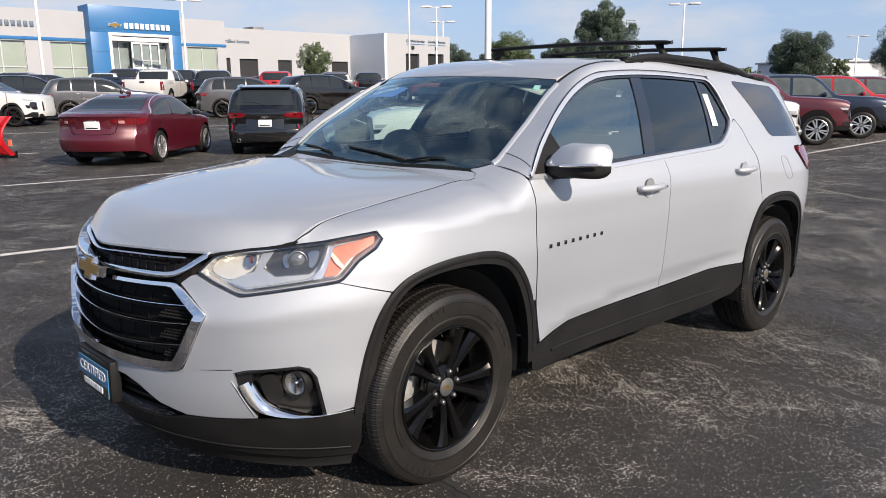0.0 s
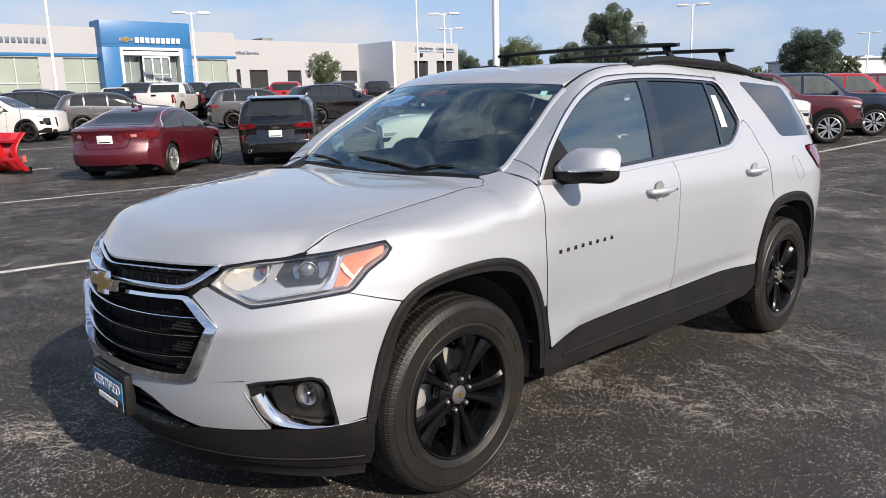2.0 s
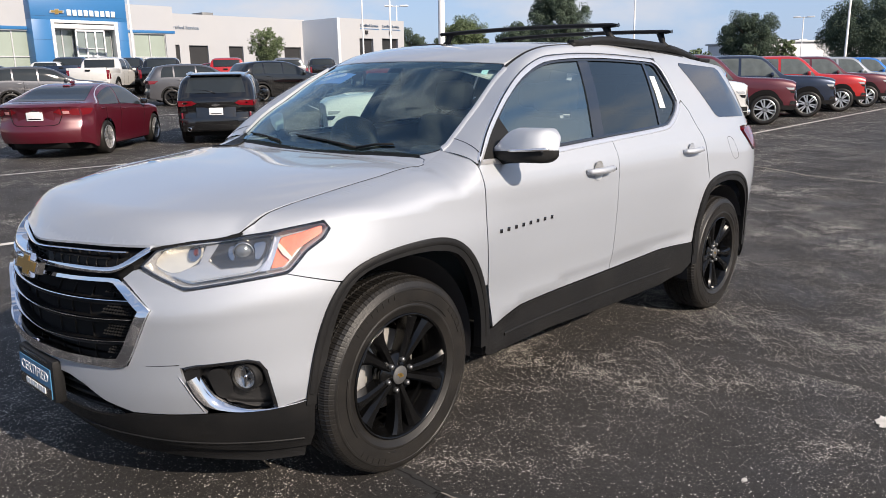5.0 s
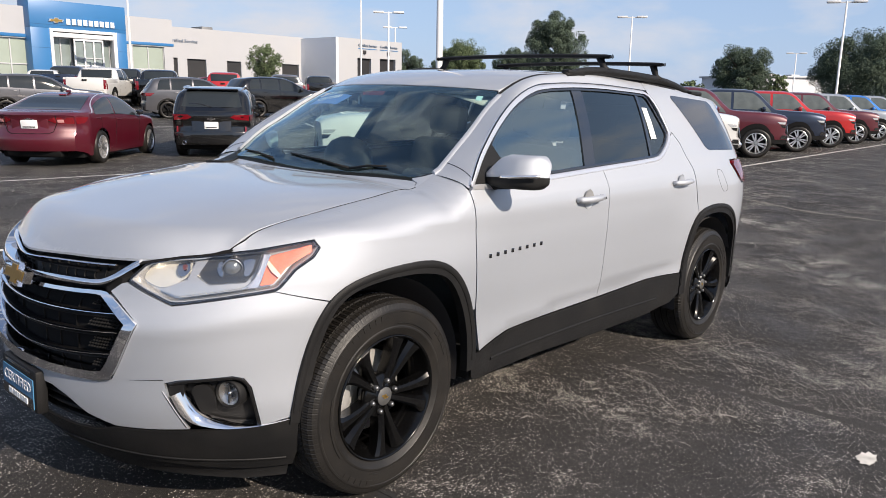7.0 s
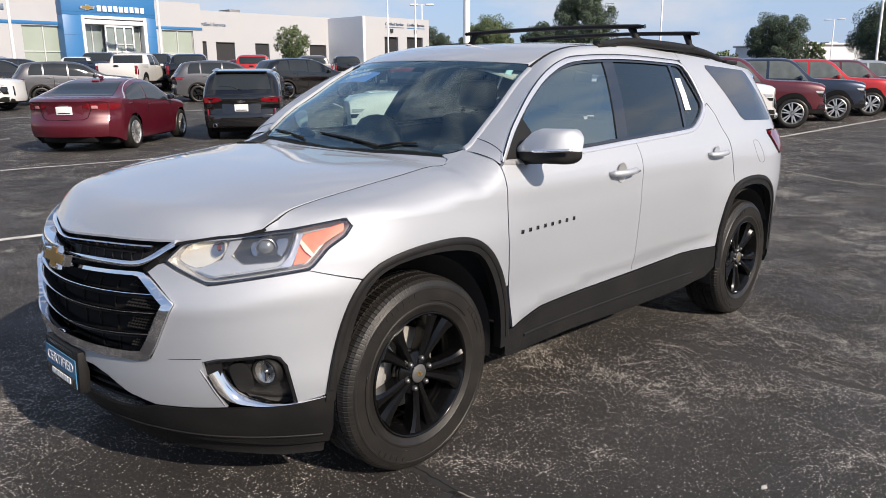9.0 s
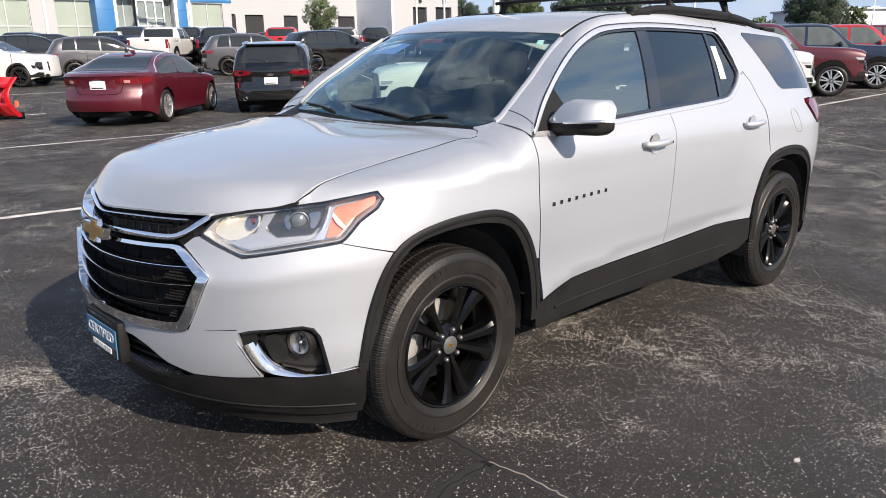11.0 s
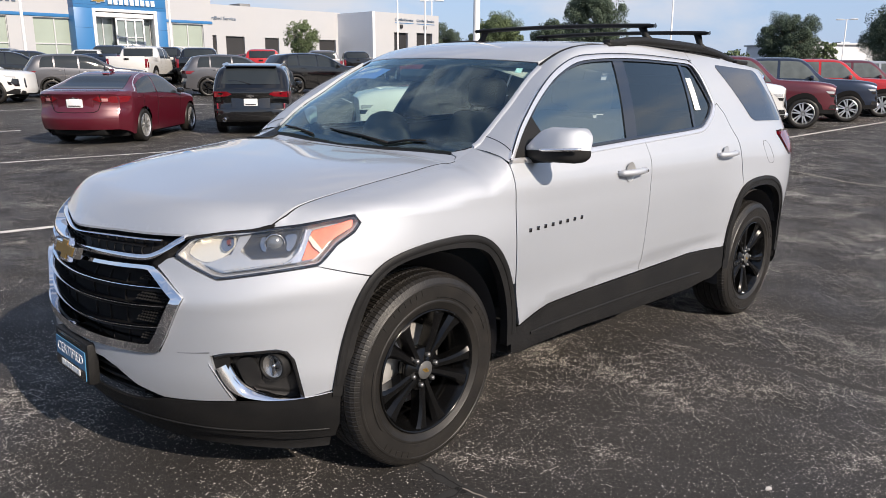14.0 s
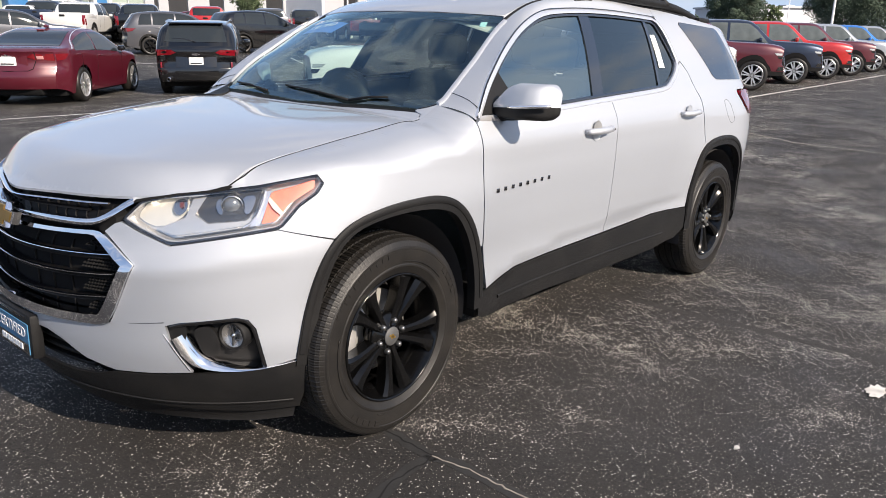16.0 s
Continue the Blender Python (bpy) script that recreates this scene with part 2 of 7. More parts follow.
def inside(poly, u, v):
    x, y = poly[:, 0], poly[:, 1]
    x2, y2 = np.roll(x, -1), np.roll(y, -1)
    hit = np.zeros(u.shape, bool)
    for a, b, c, d in zip(x, y, x2, y2):
        if b != d:
            hit ^= ((b > v) != (d > v)) & (u < (c - a) * (v - b) / (d - b) + a)
    return hit


def drape(name, outline, chart, mat, parent, out=0.0, thick=0.012, step=0.03, label="", closed_back=False, rows=()):
    """A panel with the given outline in a chart's two coordinates, laid on the surface chart(u, v, out)."""
    dense = []
    for i, a in enumerate(outline):
        b = outline[(i + 1) % len(outline)]
        k = max(1, int(math.hypot(b[0] - a[0], b[1] - a[1]) / (step * 0.8)))
        dense += [(a[0] + (b[0] - a[0]) * q / k, a[1] + (b[1] - a[1]) * q / k) for q in range(k)]
    poly = np.array(dense)
    gu, gv = np.meshgrid(np.arange(poly[:, 0].min(), poly[:, 0].max(), step), np.arange(poly[:, 1].min(), poly[:, 1].max(), step), indexing="ij")
    gu = gu + step * 0.5 * (np.arange(gu.shape[1]) % 2)[None, :]
    gu, gv = gu.ravel(), gv.ravel()
    keep = inside(poly, gu, gv)
    gu, gv = gu[keep], gv[keep]
    if len(gu):
        far = np.min((gu[:, None] - poly[None, :, 0]) ** 2 + (gv[:, None] - poly[None, :, 1]) ** 2, axis=1) > (step * 0.45) ** 2
        gu, gv = gu[far], gv[far]
    flat = [Vector(p) for p in dense] + [Vector(p) for p in zip(gu, gv)] + [Vector(p) for p in rows]
    vs, _, fs, *_ = delaunay_2d_cdt(flat, [], [list(range(len(dense)))], 1, 1e-6)
    uv = np.array([tuple(v) for v in vs])
    p = chart(uv[:, 0], uv[:, 1], out)
    e = 0.004
    nrm = np.cross(chart(uv[:, 0] + e, uv[:, 1], out) - chart(uv[:, 0] - e, uv[:, 1], out), chart(uv[:, 0], uv[:, 1] + e, out) - chart(uv[:, 0], uv[:, 1] - e, out))
    push = chart(uv[:, 0], uv[:, 1], out + 0.01) - p
    sign = np.where((nrm * push).sum(1) < 0, -1.0, 1.0)[:, None]
    nrm = nrm * sign / np.maximum(np.linalg.norm(nrm, axis=1, keepdims=True), 1e-9)
    faces, count = [], {}
    for f in fs:
        a, b, c = f[:3]
        fn = np.cross(p[b] - p[a], p[c] - p[a])
        f = (a, b, c) if fn @ nrm[a] > 0 else (a, c, b)
        faces.append(f)
        for q in range(3):
            k = (f[q], f[(q + 1) % 3])
            if (k[1], k[0]) in count:
                del count[(k[1], k[0])]
            else:
                count[k] = 1
    n0 = len(p)
    low = chart(uv[:, 0], uv[:, 1], out - thick)
    rim = sorted({i for k in count for i in k})
    at = {i: n0 + 2 * q for q, i in enumerate(rim)}
    verts = list(p) + [w for i in rim for w in (p[i], low[i])]
    for a, b in count:
        faces.append((at[b], at[a], at[a] + 1, at[b] + 1))
    if closed_back:
        off = len(verts)
        verts += list(low)
        faces += [(c + off, b + off, a + off) for a, b, c in faces[: len(fs)]]
        nrm_all = list(nrm) + [(0, 0, 0)] * (2 * len(rim)) + list(-nrm)
    else:
        nrm_all = list(nrm) + [(0, 0, 0)] * (2 * len(rim))
    me = mesh_of(name, verts, faces, mat, True, nrm_all)
    return part(name, me, parent, label)


def ribbon(name, line, chart, mat, parent, half=0.006, out=0.006, thick=0.012, label=""):
    """A raised strip that follows a line of a chart."""
    line = [Vector(p) for p in line]
    left, right = [], []
    for i, p in enumerate(line):
        d = (line[min(i + 1, len(line) - 1)] - line[max(i - 1, 0)]).normalized()
        w = half if not isinstance(half, (list, tuple)) else half[i]
        left.append(p + Vector((-d.y, d.x)) * w)
        right.append(p - Vector((-d.y, d.x)) * w)
    L, R = np.array([tuple(v) for v in left]), np.array([tuple(v) for v in right])
    C = (L + R) / 2
    rows = [chart(L[:, 0], L[:, 1], out - thick), chart(L[:, 0], L[:, 1], out - 0.003), chart(C[:, 0] * 0.55 + L[:, 0] * 0.45, C[:, 1] * 0.55 + L[:, 1] * 0.45, out), chart(C[:, 0] * 0.55 + R[:, 0] * 0.45, C[:, 1] * 0.55 + R[:, 1] * 0.45, out), chart(R[:, 0], R[:, 1], out - 0.003), chart(R[:, 0], R[:, 1], out - thick)]
    n = len(line)
    verts = [v for r in rows for v in r]
    faces = [(r * n + i, r * n + i + 1, (r + 1) * n + i + 1, (r + 1) * n + i) for r in range(5) for i in range(n - 1)]
    faces += [tuple(r * n for r in range(6)), tuple(r * n + n - 1 for r in range(5, -1, -1))]
    bm = bmesh.new()
    me0 = mesh_of(name, verts, faces, mat)
    bm.from_mesh(me0)
    bpy.data.meshes.remove(me0)
    return part(name, bm_mesh(name, bm, mat, True, 40), parent, label)


def strip(name, line_a, line_b, out_a, out_b, chart, mat, parent, label="", bulge=0.0, n=40, rows=6):
    """A sheet between two lines of a chart, each at its own depth."""
    def spread(line):
        q = np.array(line, float)
        d = np.concatenate([[0], np.cumsum(np.hypot(*np.diff(q, axis=0).T))])
        u = np.linspace(0, d[-1], n)
        return np.interp(u, d, q[:, 0]), np.interp(u, d, q[:, 1])
    (au, av), (bu, bv) = spread(line_a), spread(line_b)
    verts = []
    for k in range(rows + 1):
        w = k / rows
        verts += list(chart(au * (1 - w) + bu * w, av * (1 - w) + bv * w, out_a * (1 - w) + out_b * w + bulge * math.sin(math.pi * w)))
    verts += list(chart(bu, bv, out_b - 0.02))
    faces = [(k * n + i, k * n + i + 1, (k + 1) * n + i + 1, (k + 1) * n + i) for k in range(rows + 1) for i in range(n - 1)]
    return part(name, mesh_of(name, verts, faces, mat), parent, label)


def knots(v, pts):
    """A smooth curve through (v, value) knots."""
    xs, ys = np.array([q[0] for q in pts], float), np.array([q[1] for q in pts], float)
    m = np.gradient(ys, xs)
    v = np.clip(np.asarray(v, float), xs[0], xs[-1])
    i = np.clip(np.searchsorted(xs, v) - 1, 0, len(xs) - 2)
    h = xs[i + 1] - xs[i]
    u = (v - xs[i]) / h
    return (2 * u**3 - 3 * u**2 + 1) * ys[i] + (u**3 - 2 * u**2 + u) * h * m[i] + (-2 * u**3 + 3 * u**2) * ys[i + 1] + (u**3 - u**2) * h * m[i + 1]


def lettering(name, text, size, mat, parent, m, depth=0.002, label="", spacing=1.0, bold=0.0):
    """Raised letters in the built-in font, as a mesh."""
    cu = bpy.data.curves.new(name, "FONT")
    cu.body, cu.size, cu.extrude, cu.align_x, cu.align_y, cu.space_character = text, size, depth, "CENTER", "CENTER", spacing
    cu.resolution_u, cu.offset = 2, bold
    tmp = bpy.data.objects.new(name, cu)
    me = bpy.data.meshes.new_from_object(tmp)
    bpy.data.objects.remove(tmp)
    me.materials.clear()
    me.materials.append(mat)
    return part(name, me, parent, label, m)


# ---- the silver SUV: two charts of its skin ----
# side chart: s runs along the plan from the nose's middle round the corner to the tail, z is the height
def plan_curve():
    a, e = np.linspace(0, math.pi / 2, 400), 2 / 2.35
    fx, fy = 0.05 - 1.03 * np.cos(a) ** e, 0.995 * np.sin(a) ** e
    sx = np.linspace(0.06, 3.3, 400)
    sy = 0.995 - 0.004 * np.clip(sx - 2.4, 0, 9) ** 2
    b = np.linspace(0.003, math.pi / 2, 300)
    rx, ry = 3.3 + 0.91 * np.sin(b) ** (2 / 2.6), sy[-1] * np.cos(b) ** (2 / 2.6)
    x, y = np.concatenate([fx, sx, rx]), np.concatenate([fy, sy, ry])
    s = np.concatenate([[0], np.cumsum(np.hypot(np.diff(x), np.diff(y)))])
    g = np.arange(0, s[-1], 0.01)
    x, y = np.interp(g, s, x), np.interp(g, s, y)
    k = np.ones(9) / 9
    nx = np.convolve(np.pad(-np.gradient(y, g), 4, "edge"), k, "valid")
    ny = np.convolve(np.pad(np.gradient(x, g), 4, "edge"), k, "valid")
    return g, x, y, nx, ny


PS, PX, PY, PNX, PNY = plan_curve()
NOSE_LEAN = [(0.16, 0.14), (0.25, 0.085), (0.36, 0.036), (0.45, 0.016), (0.55, 0.010), (0.68, 0.004), (0.745, 0.003), (0.82, 0.036), (0.92, 0.07), (1.0, 0.14), (1.1, 0.26), (1.3, 0.5)]
SIDE_LEAN = [(0.2, 0.075), (0.32, 0.04), (0.45, 0.032), (0.6, 0.03), (0.75, 0.015), (0.9, 0.006), (1.0, 0.008), (1.08, 0.016), (1.14, 0.032), (1.2, 0.055), (1.3, 0.1), (1.5, 0.2), (1.65, 0.295), (1.8, 0.42)]
TOP_LINE = [(-0.97, 1.01), (-0.84, 1.045), (-0.6, 1.09), (-0.4, 1.124), (-0.17, 1.152), (0.07, 1.170), (0.26, 1.1845), (0.33, 1.1895), (0.40, 1.236), (0.55, 1.385), (0.75, 1.53), (0.9, 1.625), (1.05, 1.68), (1.3, 1.722), (1.7, 1.748), (2.2, 1.755), (2.9, 1.74), (3.5, 1.70), (3.95, 1.65), (4.1, 1.6)]
TOP_DROP = [(-0.95, 0.06), (-0.6, 0.07), (-0.4, 0.052), (-0.17, 0.041), (0.07, 0.025), (0.26, 0.014), (0.36, 0.022), (0.42, 0.045), (0.485, 0.075), (0.56, 0.09), (0.63, 0.098), (0.71, 0.11), (0.8, 0.118), (0.9, 0.124), (0.98, 0.118), (1.05, 0.10), (1.2, 0.06), (1.5, 0.04), (3.5, 0.05)]
FRAME_TOP = [(2.058, 1.180), (2.10, 1.225), (2.18, 1.302), (2.27, 1.372), (2.365, 1.438), (2.485, 1.507), (2.59, 1.557), (2.725, 1.606), (2.845, 1.636), (3.02, 1.654), (3.25, 1.668), (3.5, 1.674), (4.1, 1.665)]
PILLAR_Y = [(0.2, 0.744), (0.33, 0.744), (0.485, 0.741), (0.56, 0.739), (0.63, 0.730), (0.71, 0.714), (0.775, 0.700), (0.855, 0.682), (0.95, 0.662), (1.03, 0.650), (1.15, 0.645), (1.5, 0.645)]


SCOOP = [(2.1, 0.47), (2.2, 0.495), (2.3, 0.522), (2.466, 0.552), (2.66, 0.572), (2.86, 0.59), (3.2, 0.61), (3.8, 0.635), (4.3, 0.65)]


def ease(v, a, b):
    q = np.clip((np.asarray(v, float) - a) / (b - a), 0, 1)
    return q * q * (3 - 2 * q)


def base_top(x, y):
    """The bonnet and roof before the bonnet's front edge is rolled down."""
    q = np.clip(np.abs(y) / 0.92, 0, 0.999)
    nose = np.asarray(x, float) - (0.05 - 0.95 * (1 - q**2.35) ** (1 / 2.35))
    fall = 0.05 * np.clip(1 - nose / 0.16, 0, 1.0) ** 2 * (np.asarray(x) < 0.1)
    return knots(x, TOP_LINE) - knots(x, TOP_DROP) * (np.abs(y) / 0.74) ** (4 - 1.5 * ease(x, 0.33, 0.5) * (1 - ease(x, 1.1, 1.4))) - fall


def edge_lean(s):
    """How far the side leans in at its upper edge, so that it meets the bonnet's edge."""
    d = (np.interp(s, PS, PY) - 0.744) / np.maximum(np.interp(s, PS, PNY), 0.35)
    return np.where(np.asarray(s) < 1.7, np.clip(d, -0.02, 0.30), np.interp(s, PS, PY) - knots(np.interp(s, PS, PX), PILLAR_Y))


def edge_z(s):
    """Height of the upper edge of the body's side: the bonnet's cut line, then pillar and roof edge."""
    x = np.interp(s, PS, PX) - np.interp(s, PS, PNX) * edge_lean(s) * (s < 1.7)
    nose = knots(s, [(0, 0.935), (0.4, 0.94), (0.63, 0.957), (0.89, 0.985), (1.05, 1.03), (1.3, 1.08)])
    w = ease(s, 0.92, 1.03)
    return nose * (1 - w) + base_top(np.maximum(x, -0.5), knots(x, PILLAR_Y)) * w


def side(s, z, out=0.0, flip=-1):
    s, z = np.asarray(s, float), np.asarray(z, float)
    w = ease(s, 0.75, 1.5)
    tuck = z - 0.05 * ease(s, 0.62, 1.12) * np.exp(-(((z - 0.78) / 0.11) ** 4))
    lean_in = knots(tuck, NOSE_LEAN) * (1 - w) + knots(z, SIDE_LEAN) * w
    ez = edge_z(s)
    rh = 0.06 + 0.05 * ease(s, 1.25, 1.6)
    w_top = ease(s, 1.98, 2.09)
    rh = rh * (1 - w_top) + np.clip(ez - knots(s, FRAME_TOP) - 0.007, 0.012, 0.11) * w_top
    u = np.clip((z - (ez - rh)) / rh, 0, 1.0)
    roll = ease(s, 0.92, 1.03)
    at_edge = knots(ez, NOSE_LEAN) * (1 - w) + knots(ez, SIDE_LEAN) * w
    pull = edge_lean(s) - at_edge
    lean_in = lean_in + roll * np.where(s < 1.7, pull, np.maximum(pull, 0)) * (1 - np.sqrt(1 - u * u))
    beak = 0.034 * np.exp(-((s / 0.17) ** 2)) * ease(z, 0.84, 0.93)
    flare = 0.012 * (np.exp(-(((s - 1.63) / 0.5) ** 4)) + np.exp(-(((s - 4.67) / 0.5) ** 4))) * ease(z, 1.05, 0.85)
    waist = 0.012 * ease(s, 2.0, 2.5) * (1 - ease(s, 3.9, 4.4)) * ease(z, 1.1, 0.8)
    ridge = 1.128 + 0.0365 * (s - 2.4)
    crease = 0.011 * np.where(z < ridge, ease(z, ridge - 0.15, ridge), np.clip(1 - (z - ridge) / 0.075, 0, 1)) * ease(s, 1.5, 2.3) * (1 - ease(s, 4.7, 5.1))
    scoop = 0.013 * np.clip((knots(s, SCOOP) - z) / 0.06, 0, 1) * ease(s, 2.12, 2.3) * (1 - ease(s, 4.0, 4.25))
    d = lean_in - flare + waist - crease + scoop - beak - out
    x = np.interp(s, PS, PX) - np.interp(s, PS, PNX) * d
    y = np.interp(s, PS, PY) - np.interp(s, PS, PNY) * d
    return np.stack([x, flip * y, z + 0 * x], -1)


def far_side(s, z, out=0.0):
    return side(s, z, out, 1)


# the bonnet's front edge rolls down to the grille and the lamps
EDGE_S = np.linspace(0, 0.93, 90)
EDGE_P = side(EDGE_S, np.where(EDGE_S < 0.88, knots(EDGE_S, [(0, 0.941), (0.2, 0.949), (0.4, 0.955), (0.6, 0.962), (0.77, 0.972), (0.88, 0.984), (0.93, 1.0)]), edge_z(EDGE_S) + 0.002))
EDGE_GAP = base_top(EDGE_P[:, 0], EDGE_P[:, 1]) - EDGE_P[:, 2]


def top_z(x, y):
    x, y = np.broadcast_arrays(np.asarray(x, float), np.asarray(y, float))
    z = base_top(x, y)
    near = (x < -0.3).ravel()
    if near.any():
        qx, qy = x.ravel()[near], -np.abs(y.ravel()[near])
        d2 = (qx[:, None] - EDGE_P[None, :, 0]) ** 2 + (qy[:, None] - EDGE_P[None, :, 1]) ** 2
        wt = np.exp(-(d2 - d2.min(1, keepdims=True)) / 0.0015)
        gap = (wt * EDGE_GAP).sum(1) / wt.sum(1)
        drop = np.zeros(x.size)
        drop[near] = gap * np.clip(1 - np.sqrt(d2.min(1)) / 0.10, 0, 1) ** 2.2
        z = z - drop.reshape(x.shape)
    return z


def top(x, y, out=0.0):
    x, y = np.asarray(x, float), np.asarray(y, float)
    return np.stack([x, y, top_z(x, y) + out], -1)


def mirrored(half):
    """A closed outline from its half with y >= 0, from the nose's middle to the rear's middle."""
    return [(x, y) for x, y in half] + [(x, -y) for x, y in reversed(half) if y > 1e-6]


suv = thing("suv", "silver crossover SUV with black wheels and roof bars", "car", m=LOT)


def sided(name, outline, mat, out=0.0, thick=0.014, step=0.035, label="", parent=None, rows=(), far_mat=None):
    """A panel on both flanks; the near one is returned."""
    near = drape(name, outline, side, mat, parent or suv, out, thick, step, label, rows=rows)
    drape(name, outline, far_side, far_mat or mat, suv, out, thick, step * 1.6, label, rows=rows)
    return near


def along(s0, s1, n, f):
    return [(s0 + (s1 - s0) * k / n, float(f(s0 + (s1 - s0) * k / n))) for k in range(n + 1)]


FRONT_ARCH = soften([(1.150, 0.385), (1.153, 0.43), (1.176, 0.564), (1.212, 0.696), (1.255, 0.790), (1.318, 0.856), (1.398, 0.894), (1.524, 0.919), (1.674, 0.926), (1.77, 0.922), (1.836, 0.908), (1.896, 0.880), (1.962, 0.828), (2.028, 0.744), (2.094, 0.612), (2.112, 0.522), (2.118, 0.385)], 2, False, 0.25)
FRONT_INNER = soften([(1.212, 0.385), (1.218, 0.5), (1.242, 0.62), (1.275, 0.73), (1.32, 0.81), (1.398, 0.858), (1.524, 0.880), (1.674, 0.882), (1.794, 0.866), (1.866, 0.84), (1.92, 0.792), (1.98, 0.708), (2.034, 0.6), (2.052, 0.486), (2.056, 0.385)], 2, False, 0.25)
REAR_ARCH = soften([(4.225, 0.385), (4.222, 0.55), (4.228, 0.672), (4.254, 0.798), (4.314, 0.900), (4.434, 0.944), (4.608, 0.961), (4.794, 0.955), (4.914, 0.918), (5.016, 0.84), (5.100, 0.714), (5.150, 0.57), (5.155, 0.385)], 2, False, 0.25)
REAR_INNER = soften([(4.29, 0.385), (4.288, 0.55), (4.300, 0.69), (4.338, 0.828), (4.398, 0.882), (4.524, 0.900), (4.704, 0.903), (4.86, 0.872), (4.98, 0.795), (5.05, 0.69), (5.09, 0.56), (5.095, 0.385)], 2, False, 0.25)
LAMP = [(0.575, 0.895), (0.63, 0.952), (0.75, 0.972), (0.89, 0.983), (1.05, 1.002), (1.25, 1.037), (1.267, 1.012), (1.240, 0.980), (1.172, 0.940), (1.112, 0.882), (1.095, 0.874), (0.94, 0.853), (0.745, 0.826), (0.64, 0.866)]


# outer skin
fender_line = along(0.937, 2.05, 60, lambda s: edge_z(s) - 0.00004)
edge_rows = lambda s0, s1, n: [(s, float(edge_z(s)) - d) for d in (0.0006, 0.002, 0.0045, 0.009, 0.015) for s in np.linspace(s0, s1, n)]
fender = fender_line + [(2.05, 1.20), (2.046, 1.178), (2.060, 0.9), (2.095, 0.66)] + [q for q in reversed(FRONT_ARCH) if q[1] > 0.66 and q[0] > 1.62] + [q for q in reversed(FRONT_ARCH) if q[1] > 0.83 and q[0] <= 1.62] + [(1.288, 0.8275), (1.100, 0.871), (1.116, 0.880), (1.176, 0.938), (1.244, 0.978), (1.2715, 1.012), (1.252, 1.0405), (1.05, 1.0065), (0.937, 0.9935)]
sided("fender", fender, SILVER, step=0.028, rows=edge_rows(1.06, 2.0, 60))
bumper = [(0.0, 0.516), (0.25, 0.530), (0.48, 0.541), (0.529, 0.555), (0.5615, 0.61), (0.6355, 0.761), (0.508, 0.8535), (0.548, 0.882), (0.568, 0.886), (0.64, 0.857), (0.745, 0.820), (0.94, 0.848), (1.098, 0.8685), (1.284, 0.8235)] + [q for q in reversed(FRONT_ARCH) if q[0] < 1.4 and 0.42 < q[1] < 0.8] + [(1.153, 0.411), (1.05, 0.392), (1.015, 0.54), (0.99, 0.574), (0.95, 0.585), (0.77, 0.572), (0.722, 0.56), (0.735, 0.50), (0.80, 0.39), (0.66, 0.383), (0.52, 0.378), (0.40, 0.405), (0.30, 0.455), (0.22, 0.475), (0.0, 0.478)]
sided("front_bumper", bumper, SILVER, step=0.028)
lower = [(0.0, 0.335), (0.17, 0.335), (0.30, 0.335), (0.42, 0.345), (0.52, 0.372), (0.66, 0.377), (0.80, 0.384), (1.05, 0.386), (1.186, 0.406), (1.196, 0.3), (1.18, 0.2), (1.0, 0.2), (0.75, 0.225), (0.5, 0.25), (0.25, 0.265), (0.0, 0.27)]
sided("lower_bumper", lower, BLACK_PLASTIC, out=0.004, label="grained black lower bumper")
for f in (side, far_side):
    ribbon("bumper_lip", [(0.1 + 0.05 * k, 0.263 - 0.002 * max(0, k - 8)) for k in range(22)], f, BLACK_PLASTIC, suv, 0.006, 0.009, 0.012, "raised lip on the lower bumper")
    ribbon("bumper_seam", [(0.60 + 0.02 * k, 0.5615 + 0.0016 * k) for k in range(7)], f, INNER_BLACK, suv, [0.0006 + 0.0003 * k for k in range(7)], 0.001, 0.004)
sided("air_dam", [(0.0, 0.262), (0.25, 0.257), (0.5, 0.242), (0.75, 0.217), (1.0, 0.192), (1.17, 0.19), (1.165, 0.15), (1.0, 0.145), (0.6, 0.165), (0.0, 0.2)], BLACK_PLASTIC, out=-0.012, label="black front air dam")
intake = [(0.0, 0.475), (0.2, 0.472), (0.30, 0.45), (0.40, 0.40), (0.51, 0.375), (0.42, 0.348), (0.3, 0.338), (0.0, 0.338)]
sided("lower_intake", intake, INNER_BLACK, out=-0.05, thick=0.03)
for k in range(3):
    z = 0.365 + 0.035 * k
    for f in (side, far_side):
        ribbon("intake_bar", [(0.02 + 0.02 * q, z) for q in range(int((0.40 - 0.05 * k) / 0.02))], f, BLACK_PLASTIC, suv, 0.007, -0.02, 0.03)

